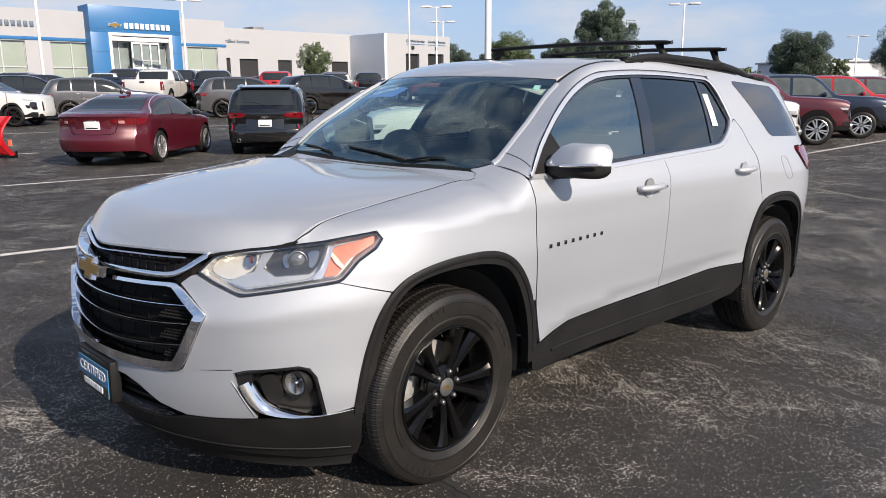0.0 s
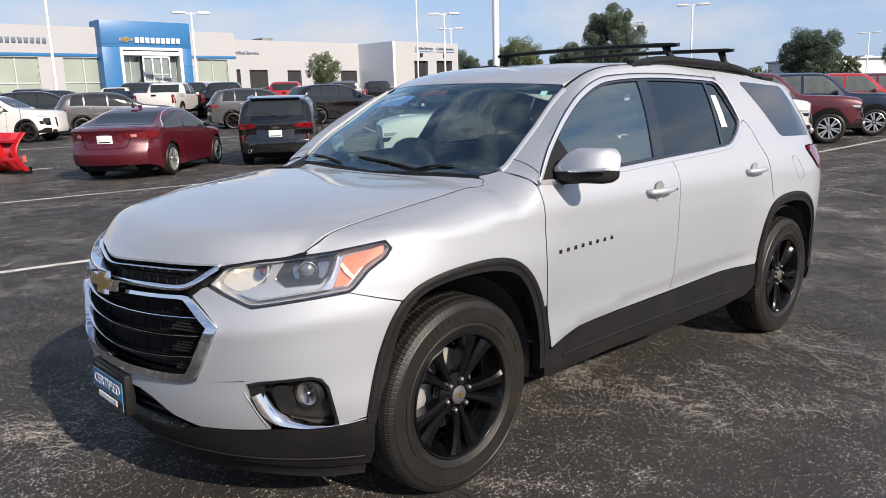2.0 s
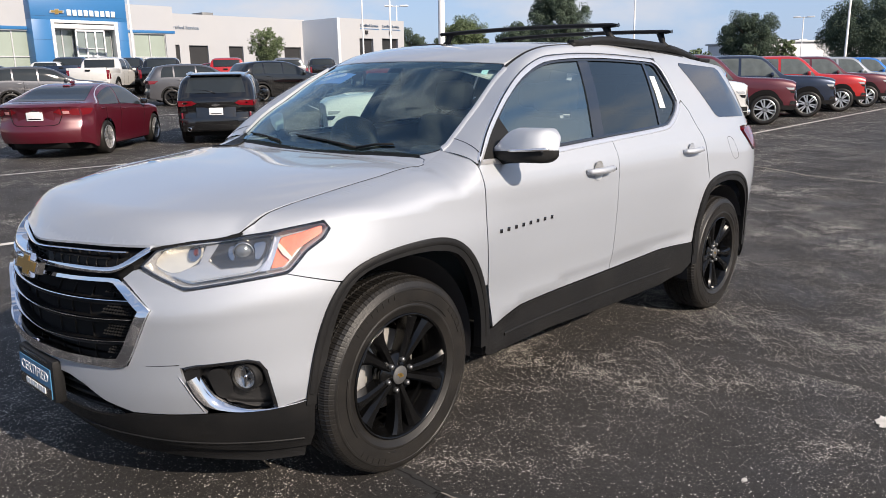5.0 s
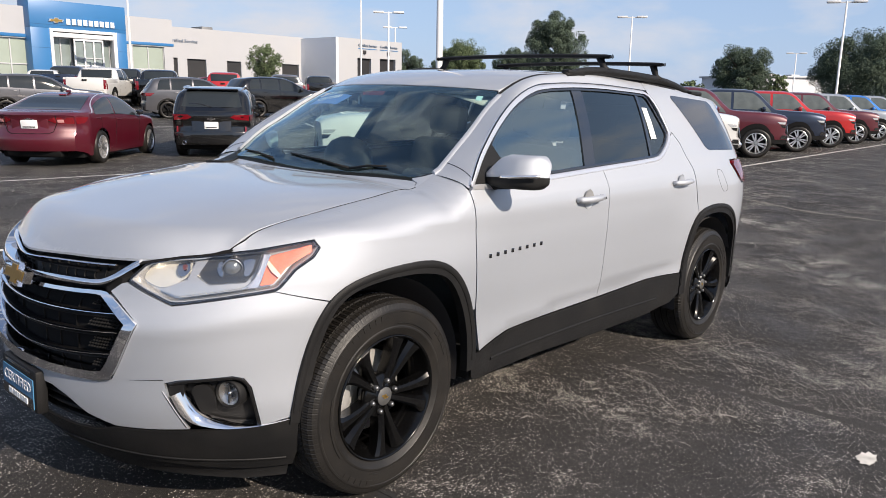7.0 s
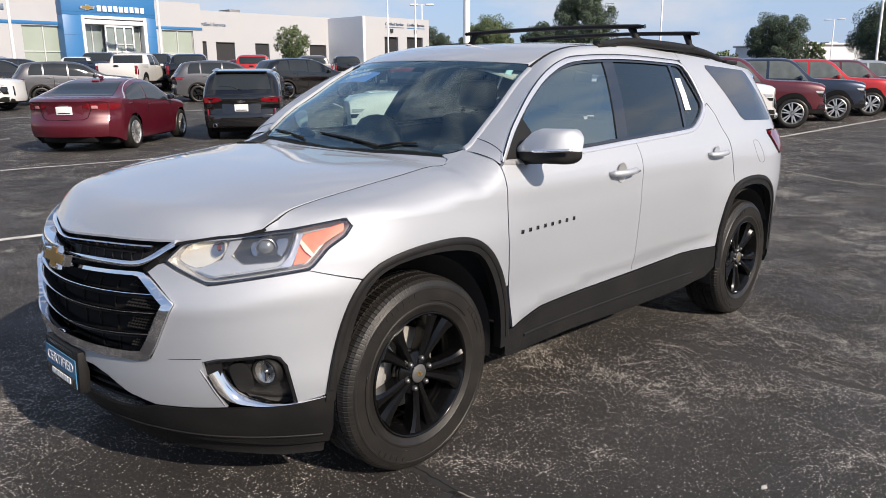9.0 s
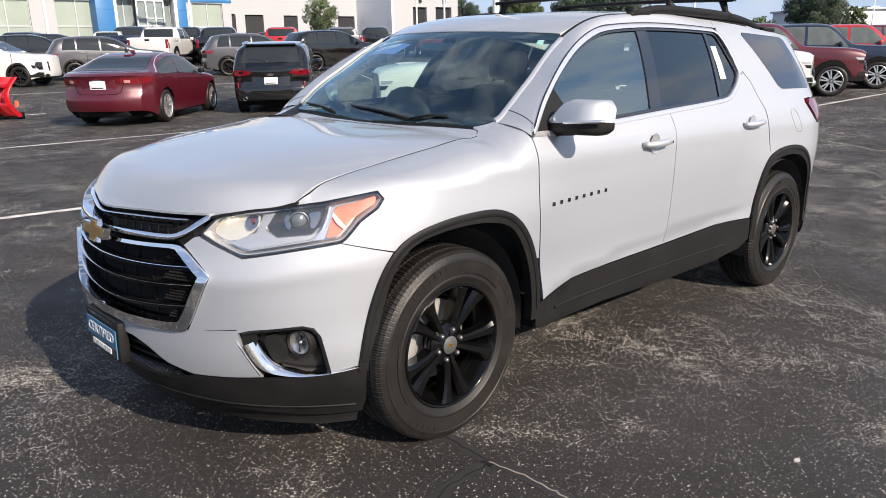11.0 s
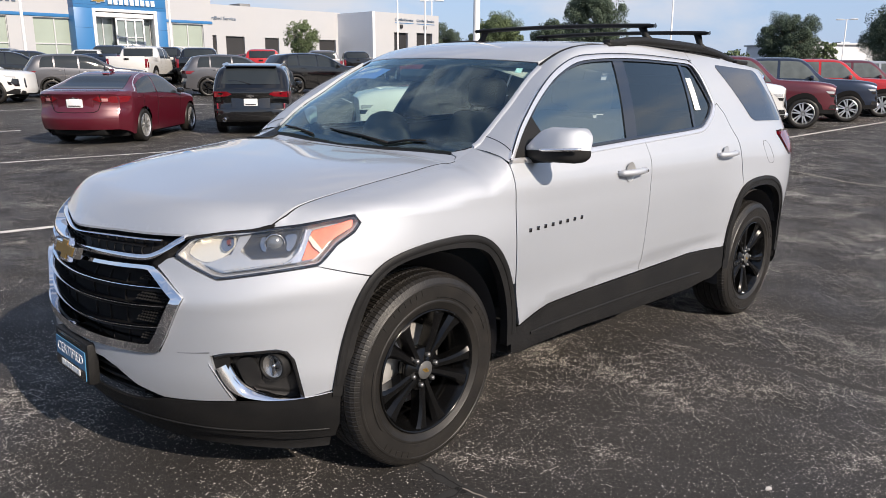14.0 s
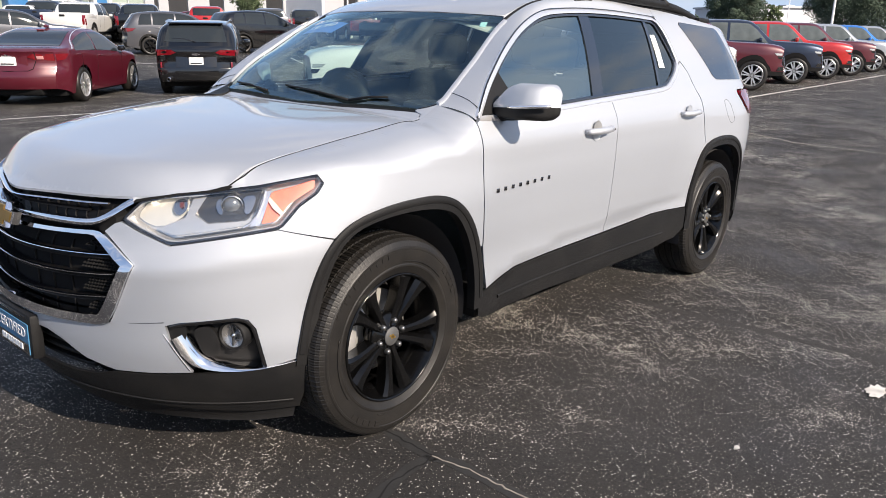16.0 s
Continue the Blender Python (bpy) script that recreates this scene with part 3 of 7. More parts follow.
front_door = [(2.052, 1.172), (2.10, 1.196), (2.4, 1.206), (2.68, 1.214), (3.02, 1.232), (3.1845, 1.24), (3.183, 1.0), (3.212, 0.63), (3.212, 0.53), (2.66, 0.517), (2.38, 0.507), (2.2, 0.468), (2.155, 0.455), (2.103, 0.66), (2.066, 0.9)]
shoulder = lambda s0, s1: [(q, 1.128 + 0.0365 * (q - 2.4) + d) for d in (-0.008, 0.0, 0.008) for q in np.arange(s0, s1, 0.02)]
sided("front_door", front_door, SILVER, step=0.04, rows=shoulder(2.12, 3.16))
rear_door = [(3.1885, 1.24), (3.5, 1.257), (3.80, 1.268), (3.93, 1.275), (4.085, 1.348), (4.15, 1.405), (4.185, 1.42), (4.245, 1.36), (4.30, 1.21), (4.335, 0.98)] + [q for q in reversed(REAR_ARCH) if q[0] < 4.36 and 0.54 < q[1] < 0.93] + [(4.213, 0.535), (4.09, 0.537), (3.79, 0.547), (3.216, 0.530), (3.216, 0.63), (3.187, 1.0)]
sided("rear_door", rear_door, SILVER, step=0.04, rows=shoulder(3.22, 4.25))
quarter = [(4.343, 0.985), (4.308, 1.212), (4.250, 1.364), (4.188, 1.427), (4.145, 1.412), (4.14, 1.47), (4.125, 1.595), (4.098, 1.66), (4.095, 1.69)] + along(4.1, 5.3, 12, lambda s: edge_z(s) - 0.01) + [(5.42, 1.45), (5.45, 1.26), (4.99, 1.245), (4.98, 1.22), (5.09, 1.12), (5.16, 1.075), (5.5, 1.075), (5.5, 0.62), (5.16, 0.62)] + [q for q in reversed(REAR_ARCH) if q[1] > 0.64 and (q[0] > 4.7 or q[1] > 0.905)]
sided("quarter_panel", quarter, SILVER, step=0.04)


def frame_chart(f):
    """A flank's chart that runs on straight past the windows' frame, where the flank itself bends in to the roof."""
    def chart(s, z, out=0.0):
        s, z = np.broadcast_arrays(np.asarray(s, float), np.asarray(z, float))
        over = np.maximum(0.0, z - (knots(s, [(2.04, 1.172)] + FRAME_TOP) - 0.012)) * (1 - ease(s, 3.45, 4.06))
        p1 = f(s, z - over, out)
        return p1 + (p1 - f(s, z - over - 0.01, out)) * (over / 0.01)[..., None]
    return chart


def roof_side(f, g):
    """Pillar and roof edge: a rounded strip from the windows' frame up to the windshield and the roof."""
    sv = np.concatenate([np.linspace(2.046, 3.0, 70), np.linspace(3.03, 4.092, 30)])
    a = frame_chart(f)(sv, knots(sv, [(2.04, 1.172)] + FRAME_TOP) + 0.010)
    x = a[:, 0]
    yb = knots(x, PILLAR_Y)
    b = np.stack([x, g * yb, base_top(x, yb)], -1)
    bend = np.stack([x, g * (np.abs(a[:, 1]) * 0.72 + yb * 0.28), a[:, 2] * 0.12 + b[:, 2] * 0.88], -1)
    n, rows = len(sv), 12
    bar("frame_gap", [Vector(q) for q in frame_chart(f)(sv[1:], knots(sv[1:], [(2.04, 1.172)] + FRAME_TOP) + 0.011, 0.001)], 0.0042, GLOSS_BLACK, suv, 6, "black joint round the door frame")
    seam = []
    for k in range(rows + 1):
        q, xq = k / rows, 0.497 + 0.03 * k / rows
        pa, pm, pb = (Vector([float(np.interp(xq, x, c[:, i])) for i in range(3)]) for c in (a, bend, b))
        seam.append(pa * (1 - q) ** 2 + 2 * pm * q * (1 - q) + pb * q**2 + Vector((0, g * 0.0006, 0.0006)))
    bar("pillar_seam", seam, 0.0014, INNER_BLACK, suv, 6)
    verts, w = [], ease(sv, 3.45, 4.06)[:, None]
    low, high = a[:, 2], edge_z(sv) - 0.003
    for k in range(rows + 1):
        q = k / rows
        round_ = a * (1 - q) ** 2 + 2 * bend * q * (1 - q) + b * q**2
        verts += list(round_ * (1 - w) + f(sv, low + (high - low) * q**0.8, 0.0005) * w)
    faces = [(k * n + i, k * n + i + 1, (k + 1) * n + i + 1, (k + 1) * n + i) for k in range(rows) for i in range(n - 1)]
    me0 = mesh_of("roof_pillar", verts, faces, SILVER)
    bm = bmesh.new()
    bm.from_mesh(me0)
    bpy.data.meshes.remove(me0)
    return part("roof_pillar", bm_mesh("roof_pillar", bm, SILVER, True, 60), suv)


roof_side(side, -1)
roof_side(far_side, 1)
sided("rear_bumper", [(5.165, 0.61), (5.5, 0.61), (6.4, 0.61), (6.4, 0.3), (5.3, 0.26), (5.17, 0.4)], BLACK_PLASTIC, out=0.005)
for f in (side, far_side):
    drape("rear_glass", [(5.455, 1.27), (6.49, 1.27), (6.49, 1.61), (5.43, 1.61)], f, GLOSS_BLACK, suv, -0.004, 0.012, 0.06, "dark rear window")
drape("tailgate", [(5.46, 1.26), (6.49, 1.26), (6.49, 0.62), (5.51, 0.62), (5.51, 1.07)], side, SILVER, suv, 0, 0.014, 0.06)
drape("tailgate", [(5.46, 1.26), (6.49, 1.26), (6.49, 0.62), (5.51, 0.62), (5.51, 1.07)], far_side, SILVER, suv, 0, 0.014, 0.06)
sill = [(2.120, 0.455), (2.155, 0.45), (2.2, 0.463), (2.38, 0.502), (2.66, 0.512), (3.2, 0.523), (3.79, 0.542), (4.09, 0.532), (4.21, 0.53), (4.215, 0.4), (4.12, 0.345), (3.85, 0.315), (3.23, 0.315), (2.67, 0.33), (2.23, 0.318), (2.13, 0.328), (2.095, 0.348), (2.092, 0.39)]
sided("sill_trim", sill, BLACK_PLASTIC, out=0.008, step=0.04, label="grained black sill and door cladding")
GAP_GREY = material("panel_gap_grey", (0.20, 0.20, 0.21), 0.6, 0.4, vary=0.1)
ribbon("door_seam", [(3.1865, 1.238), (3.185, 1.0), (3.2, 0.8), (3.214, 0.63), (3.214, 0.54)], side, GAP_GREY, suv, 0.006, -0.003, 0.006)
ribbon("sill_crease", [(2.25 + 0.1 * k, 0.395 + 0.012 * math.sin(k / 6)) for k in range(18)], side, BLACK_PLASTIC, suv, 0.008, 0.014, 0.02)
for outer, inner in ((FRONT_ARCH, FRONT_INNER), (REAR_ARCH, REAR_INNER)):
    mid = [(a[0] * 0.72 + b[0] * 0.28, a[1] * 0.72 + b[1] * 0.28) for a, b in ((p, min(inner, key=lambda q: math.dist(p, q))) for p in outer)]
    near_trim = sided("arch_trim", outer + list(reversed(inner)), BLACK_PLASTIC, out=0.010, thick=0.04, step=0.025, label="grained black wheel-arch trim")
    ribbon("trim_lip", [q for q in mid if q[1] > 0.42], side, BLACK_PLASTIC, near_trim, 0.012, 0.016, 0.012)

bonnet = mirrored([(float(p[0]), float(-p[1])) for p in EDGE_P[:87:3]] + [(-0.571, 0.7112), (-0.5635, 0.7160), (-0.555, 0.7205), (-0.53, 0.7285), (-0.49, 0.7335), (-0.3, 0.740), (0, 0.7415), (0.25, 0.7415), (0.325, 0.740), (0.352, 0.734), (0.372, 0.722), (0.376, 0.70), (0.36, 0.6), (0.33, 0.3), (0.32, 0)])
edge_n = np.gradient(EDGE_P[:, :2], axis=0)
edge_n = np.stack([-edge_n[:, 1], edge_n[:, 0]], -1) / np.linalg.norm(edge_n, axis=1, keepdims=True)
bonnet_rows = [(float(x + d * a), float(g * (y + d * b))) for d in (0.005, 0.011, 0.018, 0.026, 0.036) for g in (-1, 1) for (x, y), (a, b) in zip(EDGE_P[2:84:2, :2], edge_n[2:84:2])]
drape("bonnet", bonnet, top, SILVER, suv, 0.0, 0.008, 0.025, rows=bonnet_rows)
for f, g in ((side, 1), (far_side, -1)):
    gs = np.linspace(0.902, 1.93, 74)
    bar("bonnet_gap", [Vector(q) + Vector((0, -0.0005 * g, -0.0008)) for q in f(gs, edge_z(gs) - 0.00004)], 0.0026, INNER_BLACK, suv, 6)
roof = mirrored([(0.894, 0), (0.899, 0.2), (0.929, 0.36), (0.989, 0.52), (1.04, 0.63), (1.1, 0.638), (1.3, 0.635), (2, 0.635), (3, 0.63), (3.6, 0.61), (4.0, 0.55), (4.06, 0)])
drape("roof", roof, top, SILVER, suv, 0.004, 0.02, 0.05)
for g in (-1, 1):
    v = [tuple(q) for q in top(np.linspace(1.0, 3.0, 40), knots(np.linspace(1.0, 3.0, 40), [(1.0, 0.650), (1.2, 0.641), (3.9, 0.64)]) * g, -0.010)]
    bar("roof_ditch", v, 0.014, BLACK_PLASTIC, suv, 8)
SCREEN_EDGE = [(0.402, 0.683), (0.43, 0.712), (0.455, 0.730), (0.485, 0.737), (0.56, 0.735), (0.63, 0.726), (0.71, 0.710), (0.775, 0.696), (0.855, 0.678), (0.93, 0.662), (1.0, 0.650)]
windshield = mirrored([(0.345, 0), (0.36, 0.3), (0.385, 0.6)] + SCREEN_EDGE + [(1.034, 0.625), (0.985, 0.52), (0.925, 0.36), (0.895, 0.2), (0.89, 0)])
drape("windshield", windshield, top, GLASS_FRONT, suv, 0.0, 0.004, 0.06, "tinted windshield with stickers")
for g in (-1, 1):
    ribbon("windshield_seal", [(0.892, 0), (0.897, 0.2 * g), (0.927, 0.36 * g), (0.987, 0.52 * g), (1.036, 0.63 * g)] + [(x + 0.001, (y + 0.0025) * g) for x, y in reversed(SCREEN_EDGE)], top, GLOSS_BLACK, suv, 0.004, 0.002, 0.03)
cowl = mirrored([(0.28, 0), (0.30, 0.3), (0.345, 0.6), (0.36, 0.69), (0.40, 0.69), (0.42, 0.69), (0.41, 0.6), (0.40, 0.3), (0.38, 0)])
drape("cowl_corner", [(0.25, 0.742), (0.27, 0.60), (0.36, 0.60), (0.40, 0.683), (0.43, 0.712), (0.47, 0.738), (0.36, 0.744)], top, BLACK_PLASTIC, suv, 0.008, 0.02, 0.03, "black plastic cowl end cap")
drape("cowl_panel", cowl, top, BLACK_PLASTIC, suv, -0.012, 0.03, 0.05, "black plastic cowl below the windshield")

for g in (-1, 1):
    drape("fender_cap", [(0.381, 0.70 * g), (0.377, 0.724 * g), (0.354, 0.7375 * g), (0.325, 0.7435 * g), (0.40, 0.7435 * g), (0.46, 0.7425 * g), (0.51, 0.7415 * g), (0.485, 0.740 * g), (0.454, 0.733 * g), (0.428, 0.715 * g), (0.400, 0.686 * g), (0.39, 0.68 * g)], top, SILVER, suv, 0.0, 0.03, 0.02)
for g in (-1, 1):
    ribbon("pillar_bead", [(x + 0.004, (y + 0.013) * g) for x, y in SCREEN_EDGE[2:]], top, SILVER, suv, 0.011, 0.012 if g < 0 else 0.022, 0.03)

# flank glass
front_glass = [(2.115, 1.215), (2.28, 1.36), (2.37, 1.43), (2.48, 1.495), (2.59, 1.545), (2.73, 1.595), (2.86, 1.625), (3.0, 1.64), (3.18, 1.652), (3.02, 1.238), (2.70, 1.222)]
rear_glass = [(3.285, 1.656), (3.6, 1.66), (3.91, 1.656), (3.79, 1.277), (3.13, 1.247)]
vent_glass = [(3.945, 1.654), (4.045, 1.65), (4.065, 1.575), (4.095, 1.475), (4.11, 1.41), (4.04, 1.352), (3.91, 1.29), (3.815, 1.28)]
pane = sided("door_window", front_glass, GLASS_SIDE, out=-0.012, thick=0.004, step=0.07, far_mat=GLASS_FRONT)
sided("rear_window", rear_glass, GLASS_DARK, out=-0.012, thick=0.004, step=0.07, label="dark privacy glass")
sided("vent_window", vent_glass, GLASS_DARK, out=-0.012, thick=0.004, step=0.07, label="dark privacy glass")
sided("pillar_trim", [(3.18, 1.654), (3.285, 1.658), (3.13, 1.243), (3.02, 1.234)], GLOSS_BLACK, out=-0.006, step=0.06, label="gloss black centre pillar trim")
sided("window_bar", [(3.91, 1.657), (3.945, 1.656), (3.815, 1.277), (3.79, 1.274)], GLOSS_BLACK, out=-0.006, step=0.06)
quarter_glass = soften([(4.386, 1.664), (5.04, 1.645), (5.19, 1.310), (4.646, 1.314)], 2, True, 0.06)
sided("quarter_window", quarter_glass, GLOSS_BLACK, out=0.003, thick=0.006, step=0.06, label="black-tinted rear quarter glass")
frame_line = soften([(2.058, 1.180), (2.10, 1.225), (2.18, 1.302), (2.27, 1.372), (2.365, 1.438), (2.485, 1.507), (2.59, 1.557), (2.725, 1.606), (2.845, 1.636), (3.02, 1.654), (3.25, 1.668), (3.5, 1.674), (3.92, 1.670), (4.075, 1.664), (4.12, 1.595), (4.135, 1.47), (4.14, 1.41), (4.065, 1.35), (3.92, 1.279), (3.80, 1.264), (3.14, 1.232), (2.70, 1.209)], 1)
for f in (side, far_side):
    ribbon("window_chrome", frame_line + frame_line[:2], frame_chart(f), WINDOW_TRIM, suv, 0.0105, 0.006, 0.02, "satin chrome window surround")
    inner_line = soften([(2.11, 1.21), (2.28, 1.355), (2.37, 1.425), (2.48, 1.49), (2.59, 1.54), (2.73, 1.59), (2.86, 1.62), (3.0, 1.636), (3.25, 1.65), (3.6, 1.656), (3.91, 1.652), (4.045, 1.646), (4.065, 1.575), (4.095, 1.475), (4.11, 1.41), (4.04, 1.355), (3.91, 1.293), (3.80, 1.28), (3.13, 1.25), (2.70, 1.226)], 1)
    ribbon("window_seal", inner_line + inner_line[:2], f, GLOSS_BLACK, suv, 0.008, -0.002, 0.014)


# ---- wheels ----
def tyre_mesh(r=0.393, rim=0.247, half=0.128, n=720, m_name="tyre"):
    """A road tyre with circumferential grooves and shoulder sipes; its axle lies along y, its outer face at -y."""
    prof = [(rim - 0.012, 0.6), (rim, 0.86), (rim + 0.03, 0.965), (rim + 0.034, 0.985), (rim + 0.040, 0.985), (rim + 0.044, 0.972), (rim + 0.085, 1.0), (rim + 0.098, 0.995), (rim + 0.100, 1.008), (rim + 0.106, 1.004), (r - 0.035, 0.97), (r - 0.016, 0.90), (r - 0.006, 0.80), (r - 0.002, 0.62), (r - 0.001, 0.60), (r - 0.011, 0.585), (r - 0.011, 0.545), (r, 0.53), (r, 0.2), (r - 0.011, 0.185), (r - 0.011, 0.13), (r, 0.115)]
    prof = [(a, -b * half) for a, b in prof] + [(a, b * half) for a, b in reversed(prof)]
    verts, faces = lathe(prof, n)
    m = len(prof)
    for k in range(n):
        for i, (a, h) in enumerate(prof):
            cut = 0.0026 if k % 6 == (0 if h < 0 else 3) else (0.0008 if k % 6 == 3 else 0.0)
            if a > r - 0.02 and abs(h) > 0.61 * half and cut:
                x, y, z = verts[k * m + i]
                verts[k * m + i] = (x * (1 - cut / a), y, z * (1 - cut / a))
            if a > r - 0.003 and abs(h) < 0.56 * half and (k + (i % 3) * 2) % 6 == 0:
                x, y, z = verts[k * m + i]
                verts[k * m + i] = (x * (1 - 0.009 / a), y, z * (1 - 0.009 / a))
    bm = bmesh.new()
    me0 = mesh_of(m_name, verts, faces, RUBBER)
    bm.from_mesh(me0)
    bpy.data.meshes.remove(me0)
    return bm_mesh(m_name, bm, RUBBER, True, 14)


def spoke_mesh(turn, g, mat, name="spoke"):
    """One arm of a twin spoke: it flares away from its twin, and its face falls off towards it."""
    bm = bmesh.new()
    rings = []
    for r, off, w, y in ((0.045, 9, 0.016, -0.088), (0.085, 9.5, 0.0165, -0.094), (0.13, 10.0, 0.0185, -0.101), (0.18, 10.8, 0.0225, -0.107), (0.212, 11.6, 0.028, -0.111), (0.236, 12.4, 0.037, -0.1165), (0.249, 13.0, 0.041, -0.106)):
        a = radians(turn + g * off)
        c, q = math.cos(a), math.sin(a)
        ring = []
        for u, d in ((1.0, 0.058), (1.0, 0.010), (0.55, 0.0), (-0.45, 0.003), (-1.0, 0.020), (-1.0, 0.060)):
            t = u * w * g
            ring.append(bm.verts.new((r * c - t * q, y + d, r * q + t * c)))
        rings.append(ring)
    for a, b in zip(rings, rings[1:]):
        for k in range(6):
            bm.faces.new((a[k], a[(k + 1) % 6], b[(k + 1) % 6], b[k]))
    bm.faces.new(rings[0][::-1])
    bm.faces.new(rings[-1])
    return bm_mesh(name, bm, mat, True, 16)


LINER = material("liner_felt", (0.034, 0.032, 0.034), 0.95, vary=0.3, scale=60.0)
CAP_GREY = material("cap_grey", (0.085, 0.085, 0.085), 0.6, 0.3, vary=0.05)
TYRE = tyre_mesh()
rv, rf = lathe([(0.254, -0.110), (0.2515, -0.120), (0.2475, -0.1215), (0.243, -0.116), (0.236, -0.085), (0.224, -0.06), (0.214, -0.03), (0.212, 0.10), (0.235, 0.118), (0.24, 0.11)], 96)
RIM = mesh_of("rim", rv, rf, WHEEL_BLACK)
hv, hf = lathe([(0.0005, -0.098), (0.036, -0.098), (0.040, -0.094), (0.041, -0.088), (0.085, -0.083), (0.092, -0.074), (0.09, -0.04), (0.06, -0.03)], 48)
HUB = mesh_of("hub", hv, hf, WHEEL_BLACK)
cv, cf = lathe([(0.0005, -0.1005), (0.035, -0.1), (0.0375, -0.097), (0.038, -0.09)], 32)
CAP = mesh_of("centre_cap", cv, cf, CAP_GREY)
nv, nf = lathe([(0.0005, -0.021), (0.007, -0.02), (0.0105, -0.015), (0.0115, -0.002), (0.0115, 0.004)], 8)
NUT = mesh_of("lug_nut", nv, nf, material("lug_steel", (0.20, 0.20, 0.20), 0.4, 0.9))
dv, df = lathe([(0.06, 0.0), (0.165, 0.0), (0.165, 0.02), (0.06, 0.02)], 64)
DISC = mesh_of("brake_disc", dv, df, STEEL)
SPOKES = []
for k in range(5):
    for g in (-1, 1):
        SPOKES.append(spoke_mesh(62 + 72 * k, g, WHEEL_BLACK))


bm = bmesh.new()
box(bm, (-1, -0.0016, -1), (1, 0.002, 1), 0.0)
MARK = bm_mesh("sidewall_mark", bm, RUBBER)


def alloy_wheel(parent, x, y, z, outward, turn):
    """A black twin-spoke alloy wheel with its tyre; outward is -1 for the near flank."""
    base = pose(x, y, z, 0, turn, 0) if outward < 0 else pose(x, y, z, 0, turn, 180)
    wheel = part("wheel", TYRE, parent, "black alloy wheel with a worn road tyre", base)
    part("rim", RIM, wheel, "gloss black rim")
    part("hub", HUB, wheel)
    part("centre_cap", CAP, wheel, "silver centre cap")
    part("brake_disc", DISC, wheel, "bare steel brake disc")
    block("caliper", (-0.20, -0.045, -0.075), (-0.125, 0.05, 0.075), STEEL, wheel, 0.02)
    for me in SPOKES:
        part("spoke", me, wheel)
    marks = []
    for k in range(11):
        marks.append((98 + 5.3 * k, 0.336, 0.0125, 0.0105))
    for k in range(5):
        marks.append((-132 + 6.0 * k, 0.336, 0.0125, 0.010))
    for k in range(4):
        marks.append((22 + 6.0 * k, 0.336, 0.0125, 0.009))
    for deg, rad, wid, tall in marks:
        part("sidewall_mark", MARK, wheel, m=pose(0, 0, 0, 0, -deg - turn, 0) @ pose(rad, -0.1283, 0) @ Matrix.Diagonal((tall, 1, wid, 1)))
    for a0, a1, rad in ((40, 88, 0.302), (165, 215, 0.302), (-70, -20, 0.352), (-110, -100, 0.30)):
        pts_ = [(rad * math.cos(radians(q - turn)), -0.1285, rad * math.sin(radians(q - turn))) for q in range(a0, a1, 3)]
        bar("sidewall_line", pts_, 0.0013, RUBBER, wheel, 5)
    for k in range(6):
        a = radians(60 * k + 14)
        part("lug_nut", NUT, wheel, m=pose(0.062 * math.cos(a), -0.083, 0.062 * math.sin(a)))
    for pts in (((-0.017, 0.003), (0.017, 0.006), (0.017, -0.003), (-0.017, -0.006)), ((-0.006, 0.009), (0.006, 0.009), (0.006, -0.009), (-0.006, -0.009))):
        me = mesh_of("cap_badge", [(a, -0.1012, b) for a, b in pts] + [(a, -0.099, b) for a, b in pts], [(0, 1, 2, 3), (4, 7, 6, 5), (0, 4, 5, 1), (1, 5, 6, 2), (2, 6, 7, 3), (3, 7, 4, 0)], GOLD, False)
        part("cap_badge", me, wheel, m=pose(0, 0, 0, 0, 30 - turn, 0))
    return wheel


for wx, tn in ((0.0, 0), (3.071, 10)):
    alloy_wheel(suv, wx, -0.850, 0.388, -1, tn)
    alloy_wheel(suv, wx, 0.850, 0.388, 1, tn)
    for g in (-1, 1):
        v, f = [], []
        n = 28
        for k in range(n + 1):
            a = radians(-15 + 203 * k / n)
            for y in (0.55, min(0.955, float(np.interp(wx - 0.46 * math.cos(a), PX, PY)) - 0.07) if wx < 1 else 0.955):
                v.append((wx - 0.46 * math.cos(a), g * y, 0.40 + 0.46 * math.sin(a)))
        f = [(2 * k, 2 * k + 1, 2 * k + 3, 2 * k + 2) for k in range(n)]
        v += [(wx, g * 0.55, 0.40)]
        f += [(2 * k, 2 * k + 2, len(v) - 1) for k in range(n)]
        part("wheel_liner", mesh_of("wheel_liner", v, f, LINER), suv)

for g in (-1, 1):
    block("splash_guard", (0.515, g * 0.78 - 0.165, 0.325), (0.55, g * 0.78 + 0.165, 0.47), BLACK_PLASTIC, suv, 0.008, "black splash guard behind the wheel")
block("underbody", (-0.62, -0.62, 0.22), (4.0, 0.62, 0.42), INNER_BLACK, suv, 0.03)
block("engine_bay", (-0.84, -0.52, 0.30), (-0.02, 0.52, 0.92), INNER_BLACK, suv, 0.06)
inner_door = [(2.07, 1.18), (3.2, 1.22), (4.05, 1.28), (4.20, 1.30), (4.32, 1.0), (4.2, 0.75), (4.2, 0.36), (2.16, 0.36), (2.12, 0.7)]
sided("inner_door", inner_door, TRIM_FABRIC, out=-0.05, thick=0.01, step=0.2)

